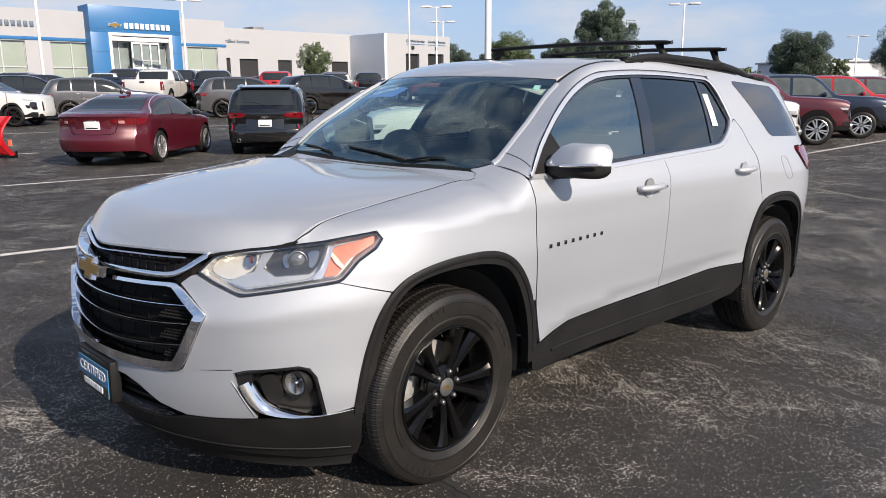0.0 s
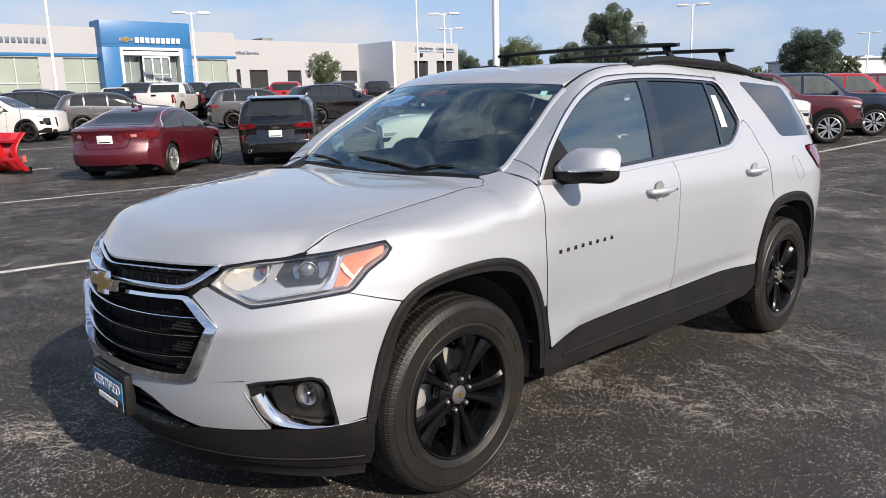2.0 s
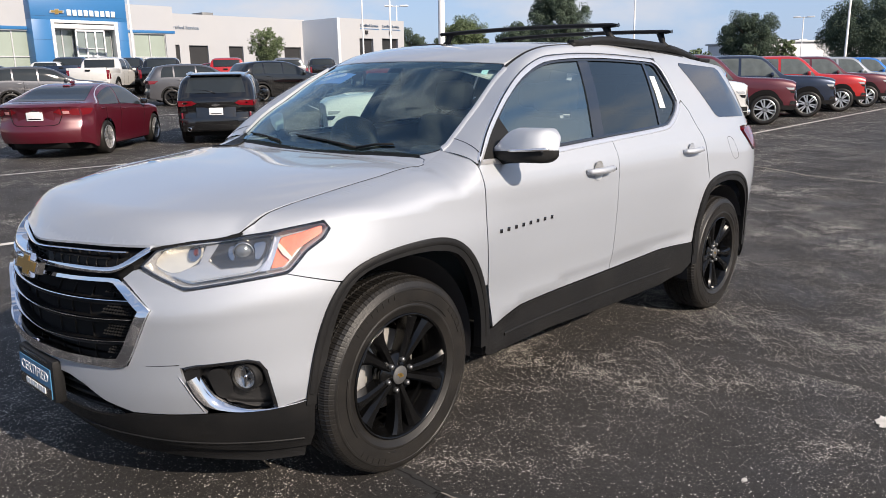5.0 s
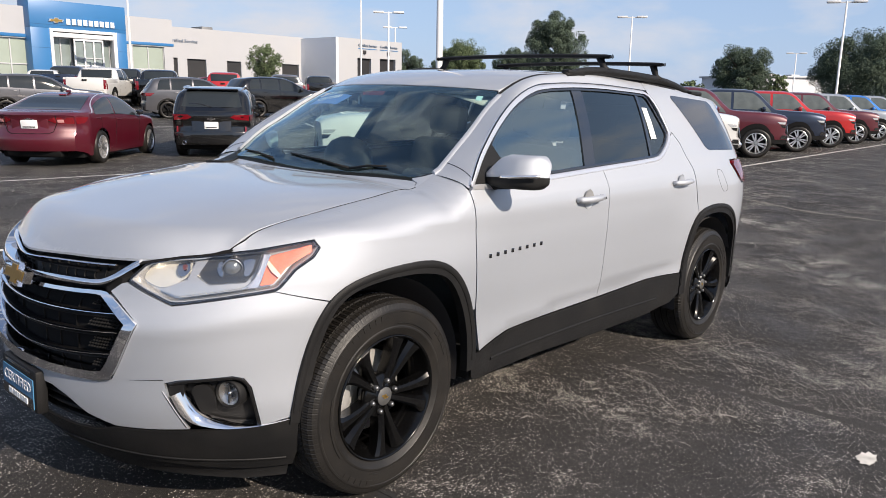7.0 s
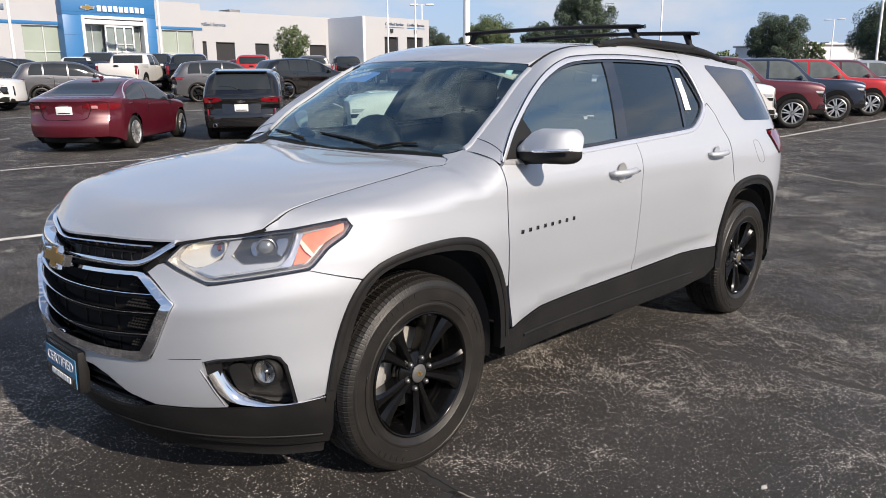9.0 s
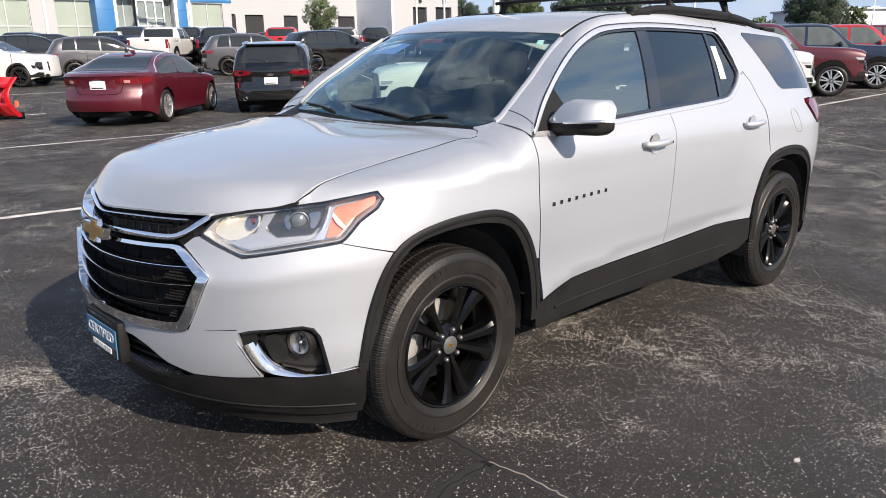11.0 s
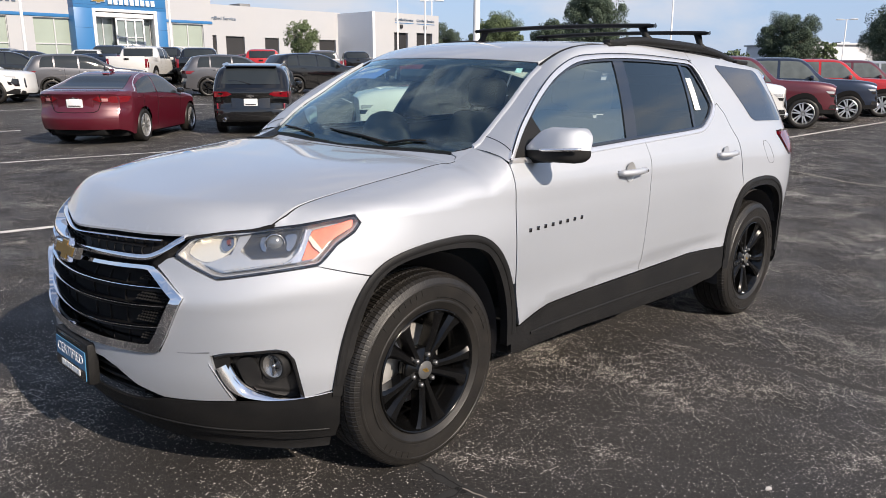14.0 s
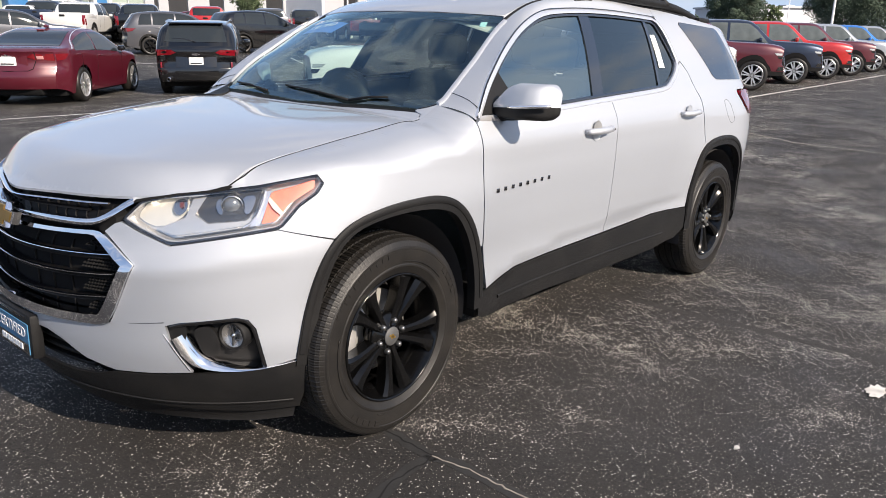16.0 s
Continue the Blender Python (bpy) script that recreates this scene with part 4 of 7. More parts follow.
# ---- grille ----
GRILLE_OUT = [(0.0, 0.520), (0.25, 0.534), (0.48, 0.546), (0.527, 0.556), (0.560, 0.61), (0.634, 0.762), (0.50, 0.852), (0.47, 0.8545), (0.25, 0.842), (0.0, 0.828)]
GRILLE_IN = [(0.0, 0.556), (0.25, 0.566), (0.45, 0.576), (0.492, 0.582), (0.52, 0.62), (0.592, 0.757), (0.475, 0.838), (0.45, 0.840), (0.25, 0.829), (0.0, 0.815)]
sided("grille_back", GRILLE_IN, INNER_BLACK, out=-0.055, thick=0.02, step=0.06)
sided("grille_frame", [GRILLE_OUT[0]] + GRILLE_OUT[1:] + list(reversed(GRILLE_IN)), CHROME, out=0.010, thick=0.05, step=0.03, label="bright chrome grille surround")
sided("upper_grille", [(0.0, 0.826), (0.25, 0.84), (0.47, 0.852), (0.545, 0.885), (0.615, 0.955), (0.4, 0.95), (0.0, 0.94)], GRILLE_BLACK, out=-0.040, thick=0.02, step=0.06)
for f in (side, far_side):
    ribbon("upper_chrome", soften([(0.0, 0.860), (0.126, 0.864), (0.27, 0.870), (0.426, 0.875), (0.475, 0.882), (0.520, 0.902), (0.566, 0.934), (0.600, 0.953)], 2, False), f, CHROME, suv, 0.0095, 0.010, 0.045, "chrome wing bar of the upper grille")
    ribbon("hood_chrome", [(0.0 + 0.045 * k, 0.918 + 0.0015 * k) for k in range(12)], f, CHROME, suv, 0.0028, -0.004, 0.012, "thin chrome line below the bonnet")
    ribbon("upper_slat", [(0.0 + 0.05 * k, 0.896 + 0.0010 * k) for k in range(9)], f, GRILLE_BLACK, suv, 0.0035, -0.026, 0.02)
    for k in range(3):
        z = (0.600, 0.690, 0.761)[k]
        end = (0.522, 0.552, 0.56)[k]
        ribbon("slat_chrome", [(end * q / 24, z + (0.040, 0.030, 0.021)[k] * (q / 24) ** 1.3) for q in range(25)], f, CHROME, suv, 0.0024, -0.012, 0.012, "thin chrome slat edge")
        ribbon("grille_slat", [((end - 0.02) * q / 24, z - 0.011 + (0.040, 0.030, 0.021)[k] * (q / 24) ** 1.3) for q in range(25)], f, GRILLE_BLACK, suv, 0.0085, -0.026, 0.03, "black grille slat")
    for k in (1, 3, 5, 7):
        ribbon("grille_rib", [(0.05 + 0.055 * k, 0.565 + 0.026 * q) for q in range(10)], f, GRILLE_BLACK, suv, 0.003, -0.049, 0.01)
    for k in range(9):
        ribbon("grille_rib", [(0.05 + 0.055 * k, 0.874 + 0.012 * q) for q in range(5)], f, GRILLE_BLACK, suv, 0.003, -0.036, 0.02)
    # honeycomb studs towards the ends of each opening
    studs_v, studs_f = [], []
    for row in range(22):
        for col in range(17):
            su, sz = 0.385 + 0.0125 * col + 0.006 * (row % 2), 0.585 + 0.0112 * row
            band = float(np.interp(sz, (0.55, 0.636, 0.716, 0.780, 0.84), (-1, 0, 1, 2, 3)))
            limit = float(np.interp(sz, [0.58, 0.755, 0.84], [0.485, 0.578, 0.46]))
            if su > limit or abs(band - round(band)) < 0.15 or su < 0.395 + 0.06 * (band % 1):
                continue
            o = len(studs_v)
            ring_s, ring_z = su + 0.0042 * np.cos(np.arange(6) * math.pi / 3), sz + 0.0042 * np.sin(np.arange(6) * math.pi / 3)
            studs_v += list(f(ring_s, ring_z, -0.036)) + list(f(su + (ring_s - su) * 0.6, sz + (ring_z - sz) * 0.6, -0.026))
            studs_f += [(o + q, o + (q + 1) % 6, o + 6 + (q + 1) % 6, o + 6 + q) for q in range(6)] + [tuple(range(o + 6, o + 12))]
    tagged(part("honeycomb", mesh_of("honeycomb", studs_v, studs_f, BLACK_PLASTIC, False), suv), "black honeycomb grille insert", kind="stuff")


def bowtie(width, height, depth, mat, mat_rim, parent, m, name="badge"):
    """A cross-shaped slanted badge with a chrome rim."""
    w, h = width / 2, height / 2
    pts = [(-w, -h * 0.5), (-w * 0.28, -h * 0.5), (-w * 0.34, -h), (w * 0.22, -h), (w * 0.28, -h * 0.5), (w * 0.86, -h * 0.5), (w, h * 0.5), (w * 0.28, h * 0.5), (w * 0.34, h), (-w * 0.22, h), (-w * 0.28, h * 0.5), (-w * 0.86, h * 0.5)]
    def slab(s, d0, d1, mt, nm, par):
        v = [(a * s, b * s, d0) for a, b in pts] + [(a * s * 0.96, b * s * 0.93, d1) for a, b in pts]
        k = len(pts)
        f = [tuple(range(k, 2 * k))] + [(i, (i + 1) % k, k + (i + 1) % k, k + i) for i in range(k)]
        return part(nm, mesh_of(nm, v, f, mt, False), par, m=m if par is parent else None)
    rim = slab(1.0, 0.0, depth, mat_rim, name, parent)
    slab(0.76, depth, depth + 0.003, mat, "badge_face", rim)
    return rim


TO_FRONT = Matrix(((0, 0, -1, 0), (-1, 0, 0, 0), (0, 1, 0, 0), (0, 0, 0, 1)))  # a face that looks to -x
bowtie(0.235, 0.095, 0.022, GOLD, CHROME, suv, Matrix.Translation((-0.962, 0, 0.846)) @ TO_FRONT @ pose(0, 0, 0, -10, 0, 0))

# ---- headlights ----
for f in (side, far_side):
    lampbody = drape("headlight", LAMP, f, LAMP_WHITE, suv, -0.045, 0.005, 0.03, "clear headlight with an amber side reflector")
    drape("reflector", soften([(0.605, 0.90), (0.64, 0.947), (0.785, 0.962), (0.805, 0.93), (0.765, 0.895), (0.69, 0.868), (0.64, 0.880)], 1), f, REFLECTOR, lampbody, -0.040, 0.004, 0.03)
    drape("bulb_pocket", soften([(0.742, 0.955), (0.788, 0.955), (0.792, 0.925), (0.765, 0.908), (0.740, 0.922)], 2), f, SATIN_CHROME, lampbody, -0.028, 0.012, 0.02, "turn-signal bulb")
    drape("bulb", soften([(0.760, 0.948), (0.778, 0.949), (0.778, 0.935), (0.766, 0.932)], 2), f, BULB, lampbody, -0.020, 0.01, 0.02, "dull red bulb")
    drape("lamp_pocket", [(0.850, 0.966), (1.065, 0.986), (1.032, 0.925), (1.0, 0.897), (0.865, 0.885), (0.815, 0.912)], f, LAMP_DARK, lampbody, -0.034, 0.01, 0.03, "dark projector surround")
    drape("lamp_bezel", [(0.812, 0.960), (0.860, 0.966), (0.822, 0.914), (0.868, 0.888), (0.995, 0.897), (1.012, 0.908), (1.020, 0.896), (1.0, 0.884), (0.94, 0.874), (0.76, 0.850), (0.69, 0.868), (0.79, 0.905)], f, LAMP_WHITE, lampbody, -0.018, 0.016, 0.02)
    ribbon("light_strip", [(0.765 + 0.03 * q, 0.848 + 0.0042 * q) for q in range(9)], f, LAMP_WHITE, lampbody, 0.0022, -0.010, 0.012, "pale running-light strip")
    drape("amber", soften([(1.096, 0.981), (1.172, 0.998), (1.250, 1.020), (1.243, 0.994), (1.196, 0.970), (1.150, 0.946), (1.118, 0.915), (1.094, 0.892), (1.048, 0.886), (1.060, 0.912), (1.074, 0.945)], 1, True, 0.10), f, AMBER, lampbody, -0.022, 0.008, 0.03, "amber side reflector")
    # clear facet whose pale colour also paints the glint across the amber
    drape("lamp_facet", [(1.074, 0.962), (1.086, 0.968), (1.106, 0.944), (1.124, 0.920), (1.116, 0.912), (1.092, 0.932)], f, AMBER_GLINT, lampbody, -0.013, 0.006, 0.02, "pale facet of the amber reflector with a painted glint")
    drape("lamp_bar", [(1.066, 0.984), (1.094, 0.990), (1.074, 0.950), (1.052, 0.905), (1.040, 0.884), (1.006, 0.880), (1.030, 0.912)], f, BLADE, lampbody, -0.012, 0.014, 0.02)
    ribbon("lamp_edge", [(1.072, 0.990), (1.056, 0.952), (1.034, 0.915), (1.008, 0.890), (0.985, 0.879)], f, BLADE, lampbody, 0.0035, -0.006, 0.012)
    for q in range(9):
        u, w = 0.800 + 0.0225 * q, 0.8555 + 0.0033 * q
        drape("light_cell", [(u, w), (u + 0.014, w + 0.002), (u + 0.014, w + 0.007), (u, w + 0.005)], f, LAMP_WHITE, lampbody, -0.010, 0.008, 0.03)
    c = f(np.array([0.952]), np.array([0.938]), -0.034)[0]
    c2 = f(np.array([0.952]), np.array([0.938]), 0.07)[0]
    nrm = Vector(c2 - c).normalized()
    tt = nrm.to_track_quat("Z", "Y").to_matrix().to_4x4()
    v, fc = lathe([(0.0305, -0.02), (0.0305, 0.004), (0.033, 0.007), (0.036, 0.004), (0.037, -0.02)], 40, "z")
    # two added chrome slips stand in for reflections either side of the projector
    drape("pocket_facet", soften([(0.990, 0.966), (1.042, 0.973), (1.026, 0.935), (1.008, 0.915), (0.992, 0.920), (0.998, 0.942)], 1), f, SATIN_CHROME, lampbody, -0.027, 0.006, 0.02, "bright slip in place of a reflection beside the projector")
    drape("pocket_facet", soften([(0.898, 0.955), (0.918, 0.962), (0.913, 0.940), (0.920, 0.914), (0.904, 0.916), (0.894, 0.935)], 1), f, SATIN_CHROME, lampbody, -0.027, 0.006, 0.02, "bright slip in place of a reflection beside the projector")
    projector = part("projector", mesh_of("projector", v, fc, SATIN_CHROME), lampbody, "chrome-ringed projector", Matrix.Translation(c) @ tt)
    v, fc = lathe([(0.0005, 0.013), (0.010, 0.0118), (0.020, 0.008), (0.027, 0.002), (0.030, -0.006)], 40, "z")
    part("projector_lens", mesh_of("projector_lens", v, fc, PROJECTOR), projector, "dark glass projector lens")
    ribbon("lamp_wall", soften(LAMP, 2, True, 0.12) + soften(LAMP, 2, True, 0.12)[:1], f, LAMP_WHITE, lampbody, 0.007, -0.007, 0.038)
    drape("lens", LAMP, f, LENS, lampbody, 0.001, 0.006, 0.05, "clear plastic lens")
    ribbon("bonnet_seal", [(0.60, 0.948), (0.64, 0.9565), (0.70, 0.966), (0.75, 0.9745), (0.82, 0.981), (0.89, 0.9875), (0.915, 0.9915), (0.935, 0.9955), (0.955, 1.001)], f, INNER_BLACK, lampbody, [0.0042] * 5 + [0.005, 0.006, 0.0055, 0.003], 0.003, 0.014)
    ribbon("lamp_seal", soften(LAMP, 2, True, 0.12) + soften(LAMP, 2, True, 0.12)[:1], f, GLOSS_BLACK, lampbody, 0.0048, 0.001, 0.006)

# ---- fog lamps ----
for f in (side, far_side):
    bezel = drape("fog_bezel", [(0.728, 0.556), (0.78, 0.566), (0.95, 0.579), (0.985, 0.568), (1.01, 0.54), (1.044, 0.395), (0.92, 0.393), (0.80, 0.392), (0.742, 0.498)], f, BLACK_PLASTIC, suv, -0.055, 0.01, 0.03, "recessed black fog-lamp bezel")
    wall = soften([(0.735, 0.552), (0.78, 0.566), (0.95, 0.579), (0.985, 0.568), (1.01, 0.54), (1.044, 0.395)], 1, False)
    ribbon("bezel_wall", wall, f, GLOSS_BLACK, bezel, 0.008, -0.005, 0.05)
    drape("bezel_pocket", soften([(0.80, 0.54), (0.87, 0.55), (0.90, 0.46), (0.86, 0.43), (0.83, 0.45)], 2), f, BLACK_PLASTIC, bezel, -0.03, 0.03, 0.03)
    drape("bezel_wedge", [(0.718, 0.545), (0.732, 0.566), (0.787, 0.566), (0.785, 0.525), (0.78, 0.50), (0.83, 0.43), (0.80, 0.393), (0.722, 0.52)], f, BLACK_PLASTIC, bezel, -0.014, 0.04, 0.02)
    ribbon("bezel_line", [(0.714 + 0.0085 * q, 0.53 - 0.0148 * q) for q in range(10)], f, CHROME, bezel, 0.0022, 0.002, 0.01, "fine chrome line")
    strip("bezel_chrome", soften([(0.742, 0.515), (0.772, 0.45), (0.812, 0.41), (0.91, 0.388), (1.02, 0.387), (1.12, 0.398), (1.188, 0.409)], 2, False), soften([(0.782, 0.528), (0.812, 0.468), (0.848, 0.430), (0.95, 0.4025), (1.05, 0.3975), (1.12, 0.4045), (1.188, 0.4135)], 2, False), 0.004, -0.026, f, CHROME, bezel, "curved chrome fog-lamp blade", 0.006)
    c = f(np.array([0.938]), np.array([0.510]), -0.034)[0]
    c2 = f(np.array([0.938]), np.array([0.510]), 0.07)[0]
    tt = (Vector(c2 - c).normalized() + Vector((-1.3, 0, 0))).to_track_quat("Z", "Y").to_matrix().to_4x4()
    v, fc = lathe([(0.055, -0.04), (0.053, 0.008), (0.048, 0.013), (0.043, 0.012), (0.041, -0.006)], 40, "z")
    part("fog_ring", mesh_of("fog_ring", v, fc, BLACK_PLASTIC), bezel, m=Matrix.Translation(c) @ tt)
    v, fc = lathe([(0.0005, -0.016), (0.016, -0.012), (0.028, -0.002), (0.037, 0.002), (0.0415, 0.003)], 32, "z")
    lens = part("fog_lens", mesh_of("fog_lens", v, fc, FOG_BOWL), bezel, "clear fog lamp", Matrix.Translation(c) @ tt)
    block("fog_shade", (-0.003, -0.036, -0.012), (0.003, 0.036, 0.004), LAMP_DARK, lens, 0.001)
    v, fc = lathe([(0.0005, 0.006), (0.008, 0.004), (0.010, -0.006), (0.010, -0.016)], 20, "z")
    part("fog_bulb", mesh_of("fog_bulb", v, fc, SATIN_CHROME), lens)

# ---- plate on the bumper ----
plate = part("plate_holder", None, suv)
plate.matrix_basis = Matrix.Translation((-0.992, 0, 0.43)) @ TO_FRONT
bm = bmesh.new()
box(bm, (-0.163, -0.083, -0.045), (0.163, 0.083, 0.0), 0.012)
part("plate_frame", bm_mesh("plate_frame", bm, BLACK_PLASTIC, True), plate, "black plate frame")
bm = bmesh.new()
box(bm, (-0.146, -0.066, 0.0), (0.146, 0.048, 0.004), 0.001)
part("plate_panel", bm_mesh("plate_panel", bm, BLUE_PLATE), plate, "blue dealer plate")
lettering("plate_word", "CERTIFIED", 0.056, WHITE, plate, pose(0, 0.010, 0.005), 0.0006)
block("plate_base", (-0.146, -0.066, 0.004), (0.146, -0.026, 0.005), GLOSS_BLACK, plate, 0.0)
for k, w in enumerate((0.018, 0.014, 0.018, 0.016, 0.014, 0.018, 0.016, 0.02)):
    block("plate_mark", (-0.088 + 0.023 * k, -0.057, 0.005), (-0.088 + 0.023 * k + w, -0.035, 0.007), WHITE, plate, 0.0)
block("plate_mark", (-0.12, 0.064, 0.0), (0.12, 0.074, 0.002), GLOSS_BLACK, plate, 0.001)

# ---- mirrors, handles, letters, roof bars ----
for g, f in ((-1, side), (1, far_side)):
    mirror = part("door_mirror", None, suv)
    mirror.matrix_basis = Matrix.Translation((0.635 if g < 0 else 0.86, g * 1.058, 1.245))
    # housing: a rounded shell that tapers outwards
    v, fc = [], []
    nu, nv2 = 24, 40
    for i in range(nu + 1):
        q = i / nu
        y = -0.125 + 0.27 * q
        w = 0.075 * (1 - 0.55 * max(0, q - 0.55) ** 1.5 * 3) * (math.sin(math.pi * min(1, 0.12 + q * 1.2) / 2) ** 0.6) * (1 - max(0, (q - 0.72) / 0.28) ** 2 * 0.72)
        h = 0.086 * (0.84 + 0.16 * min(1, q / 0.25)) * (1 - max(0, (q - 0.80) / 0.20) ** 2 * 0.40)
        for k in range(nv2):
            a = 2 * math.pi * k / nv2
            c, s_ = math.cos(a), math.sin(a)
            up = max(0.0, math.copysign(abs(s_) ** 0.40, s_))
            v.append((w * math.copysign(abs(c) ** 0.50, c) + 0.05 * q - 0.02 + 0.034 * up, g * (y + 0.052 * up * (1 - q) ** 2 - 0.016 * up * q**3), h * math.copysign(abs(s_) ** 0.40, s_) * ((1.0 - 0.06 * q) if s_ > 0 else 0.72 - 0.10 * max(0, 0.35 - q)) + 0.006 * q))
    fc = [(i * nv2 + k, i * nv2 + (k + 1) % nv2, (i + 1) * nv2 + (k + 1) % nv2, (i + 1) * nv2 + k) for i in range(nu) for k in range(nv2)]
    fc += [tuple(range(nv2)), tuple(nu * nv2 + k for k in range(nv2 - 1, -1, -1))]
    bm = bmesh.new()
    me0 = mesh_of("mirror_cap", v, fc, [SILVER, GLOSS_BLACK])
    bm.from_mesh(me0)
    bpy.data.meshes.remove(me0)
    bmesh.ops.bisect_plane(bm, geom=list(bm.verts) + list(bm.edges) + list(bm.faces), plane_co=(0, 0, -0.010), plane_no=(0.05, g * -0.07, 1))
    for face in bm.faces:
        if (face.calc_center_median() - Vector((0, 0, -0.0103))).dot(Vector((0.05, g * -0.07, 1))) < 0:
            face.material_index = 1
    part("mirror_cap", bm_mesh("mirror_cap", bm, [SILVER, BLACK_PLASTIC], True, 50), mirror, "silver mirror cap over a black base")
    bar("mirror_signal", [(-0.099 + 0.05 * q + 0.05 * max(0, q - 0.7) ** 1.5 * 3, g * (-0.125 + 0.27 * q), -0.014 + 0.020 * q) for q in (0.36, 0.43, 0.53, 0.65, 0.75, 0.85, 0.93, 0.985)], [0.003, 0.007, 0.0075, 0.0075, 0.0075, 0.0075, 0.0075, 0.005], BLADE, mirror, 8, "bright repeater strip")
    bar("mirror_arm", [(-0.02, g * -0.20, -0.055), (-0.015, g * -0.15, -0.05), (0.0, g * -0.09, -0.035), (0.0, g * -0.02, -0.03)], [0.024, 0.034, 0.036, 0.034], BLACK_PLASTIC, mirror, 12)
    drape("mirror_sail", [(2.078, 1.198), (2.13, 1.2), (2.28, 1.212), (2.40, 1.215), (2.34, 1.27), (2.285, 1.368), (2.262, 1.360), (2.208, 1.316), (2.148, 1.266)], f, BLACK_PLASTIC, suv, 0.003, 0.02, 0.05)
    for sx, sz, wid in ((2.965, 1.090, 0.108), (4.08, 1.126, 0.108)):
        handle = part("door_handle", None, suv, "body-colour pull handle")
        p0 = Vector(f(np.array([sx]), np.array([sz]), 0.0)[0])
        handle.matrix_basis = Matrix.Translation(p0)
        bar("grip", [(-wid, 0, 0.0), (-wid * 0.9, g * 0.022, 0.001), (-wid * 0.3, g * 0.04, 0.003), (wid * 0.4, g * 0.04, 0.005), (wid * 0.9, g * 0.03, 0.006), (wid, g * 0.006, 0.006)], [0.012, 0.016, 0.017, 0.017, 0.017, 0.012], SILVER, handle, 12)
        v, fc = lathe([(0.0005, 0.006), (0.03, 0.004), (0.046, 0.001), (0.05, -0.006)], 28)
        part("handle_cup", mesh_of("handle_cup", [(a * 0.9, -g * b * 0.3 + g * 0.003, c) for a, b, c in v], fc, material("handle_cup_shade", (0.5, 0.49, 0.47), 0.4, 0.7, coat=0.6) if g < 0 and sx < 3 else SILVER), handle)
        if sx < 3:
            v, fc = lathe([(0.0005, 0.0), (0.006, 0.0), (0.0065, -0.003)], 12)
            part("keyhole", mesh_of("keyhole", [(a + 0.1, g * 0.046, c + 0.005) for a, b, c in v], fc, GLOSS_BLACK), handle)

# the model's name is drawn as eight plain slanted bars
for k in range(8):
    sx = 2.15 + 0.0575 * k
    p = Vector(side(np.array([sx]), np.array([0.878 + 0.0018 * k]), 0.001)[0])
    block("badge_bar", (0.004, 0.004, -0.001), (0.021, 0.021, 0.003), DARK_CHROME, suv, 0.001, "dark chrome badge bar", Matrix.Translation(p) @ pose(0, 0, 0, 88, 0, 0) @ pose(0, 0, 0, 0, 0, 1.5) @ Matrix(((1, 0.15, 0, 0), (0, 1, 0, 0), (0, 0, 1, 0), (0, 0, 0, 1))))

for g in (-1, 1):
    pts = [(x, g * knots(x, [(1.6, 0.645), (2.4, 0.645), (3.45, 0.60)]), float(top_z(x, 0.62) + knots(x, [(1.6, -0.01), (1.76, 0.010), (2.3, 0.022), (3.1, 0.018), (3.45, -0.012)]))) for x in np.linspace(1.6, 3.45, 30)]
    bar("roof_rail", pts, [0.02 + 0.006 * math.sin(math.pi * k / 29) for k in range(30)], BLACK_PLASTIC, suv, 10, "black roof rail")
    for x in (1.70, 3.32):
        block("rail_foot", (x - 0.09, g * 0.64 - 0.025, float(top_z(x, 0.62)) - 0.01), (x + 0.09, g * 0.64 + 0.025, float(top_z(x, 0.62)) + 0.018), BLACK_PLASTIC, suv, 0.01)
for bx, bz in ((2.04, 1.862), (2.73, 1.866)):
    rack = tagged(new("roof_bar"), "black aerodynamic roof cross bar clamped on the rails", "roof rack", "roof cross bars")
    rack.matrix_basis = LOT @ Matrix.Translation((bx, 0, 0))
    v, fc = [], []
    n = 36
    for k in range(n + 1):
        y = -0.68 + 1.36 * k / n
        z = bz - 0.012 * (y / 0.68) ** 2 + 0.0
        end = 1.0 if 0 < k < n else 0.6
        for a in range(12):
            an = 2 * math.pi * a / 12
            v.append((0.036 * end * math.copysign(abs(math.cos(an)) ** 0.8, math.cos(an)), y, z + 0.013 * end * math.sin(an)))
    fc = [(k * 12 + a, k * 12 + (a + 1) % 12, (k + 1) * 12 + (a + 1) % 12, (k + 1) * 12 + a) for k in range(n) for a in range(12)]
    fc += [tuple(range(12)), tuple(n * 12 + a for a in range(11, -1, -1))]
    part("cross_bar", mesh_of("cross_bar", v, fc, BLACK_PLASTIC), rack)
    for g in (-1, 1):
        y = g * 0.60
        zt = float(top_z(bx, 0.62)) + 0.025
        bar("foot", [(0.0, g * 0.648, zt - 0.005), (0.0, g * 0.625, zt + 0.03), (0.0, g * 0.60, bz - 0.012)], [0.032, 0.018, 0.024], BLACK_PLASTIC, rack, 10, "clamping foot")
        v2, f2 = lathe([(0.0005, -0.006), (0.012, -0.004), (0.013, 0.004)], 14)
        part("end_cap", mesh_of("end_cap", [(a, g * 0.683 - g * abs(b) * 0, c + bz - 0.011) for a, b, c in v2], f2, GLOSS_BLACK), rack)

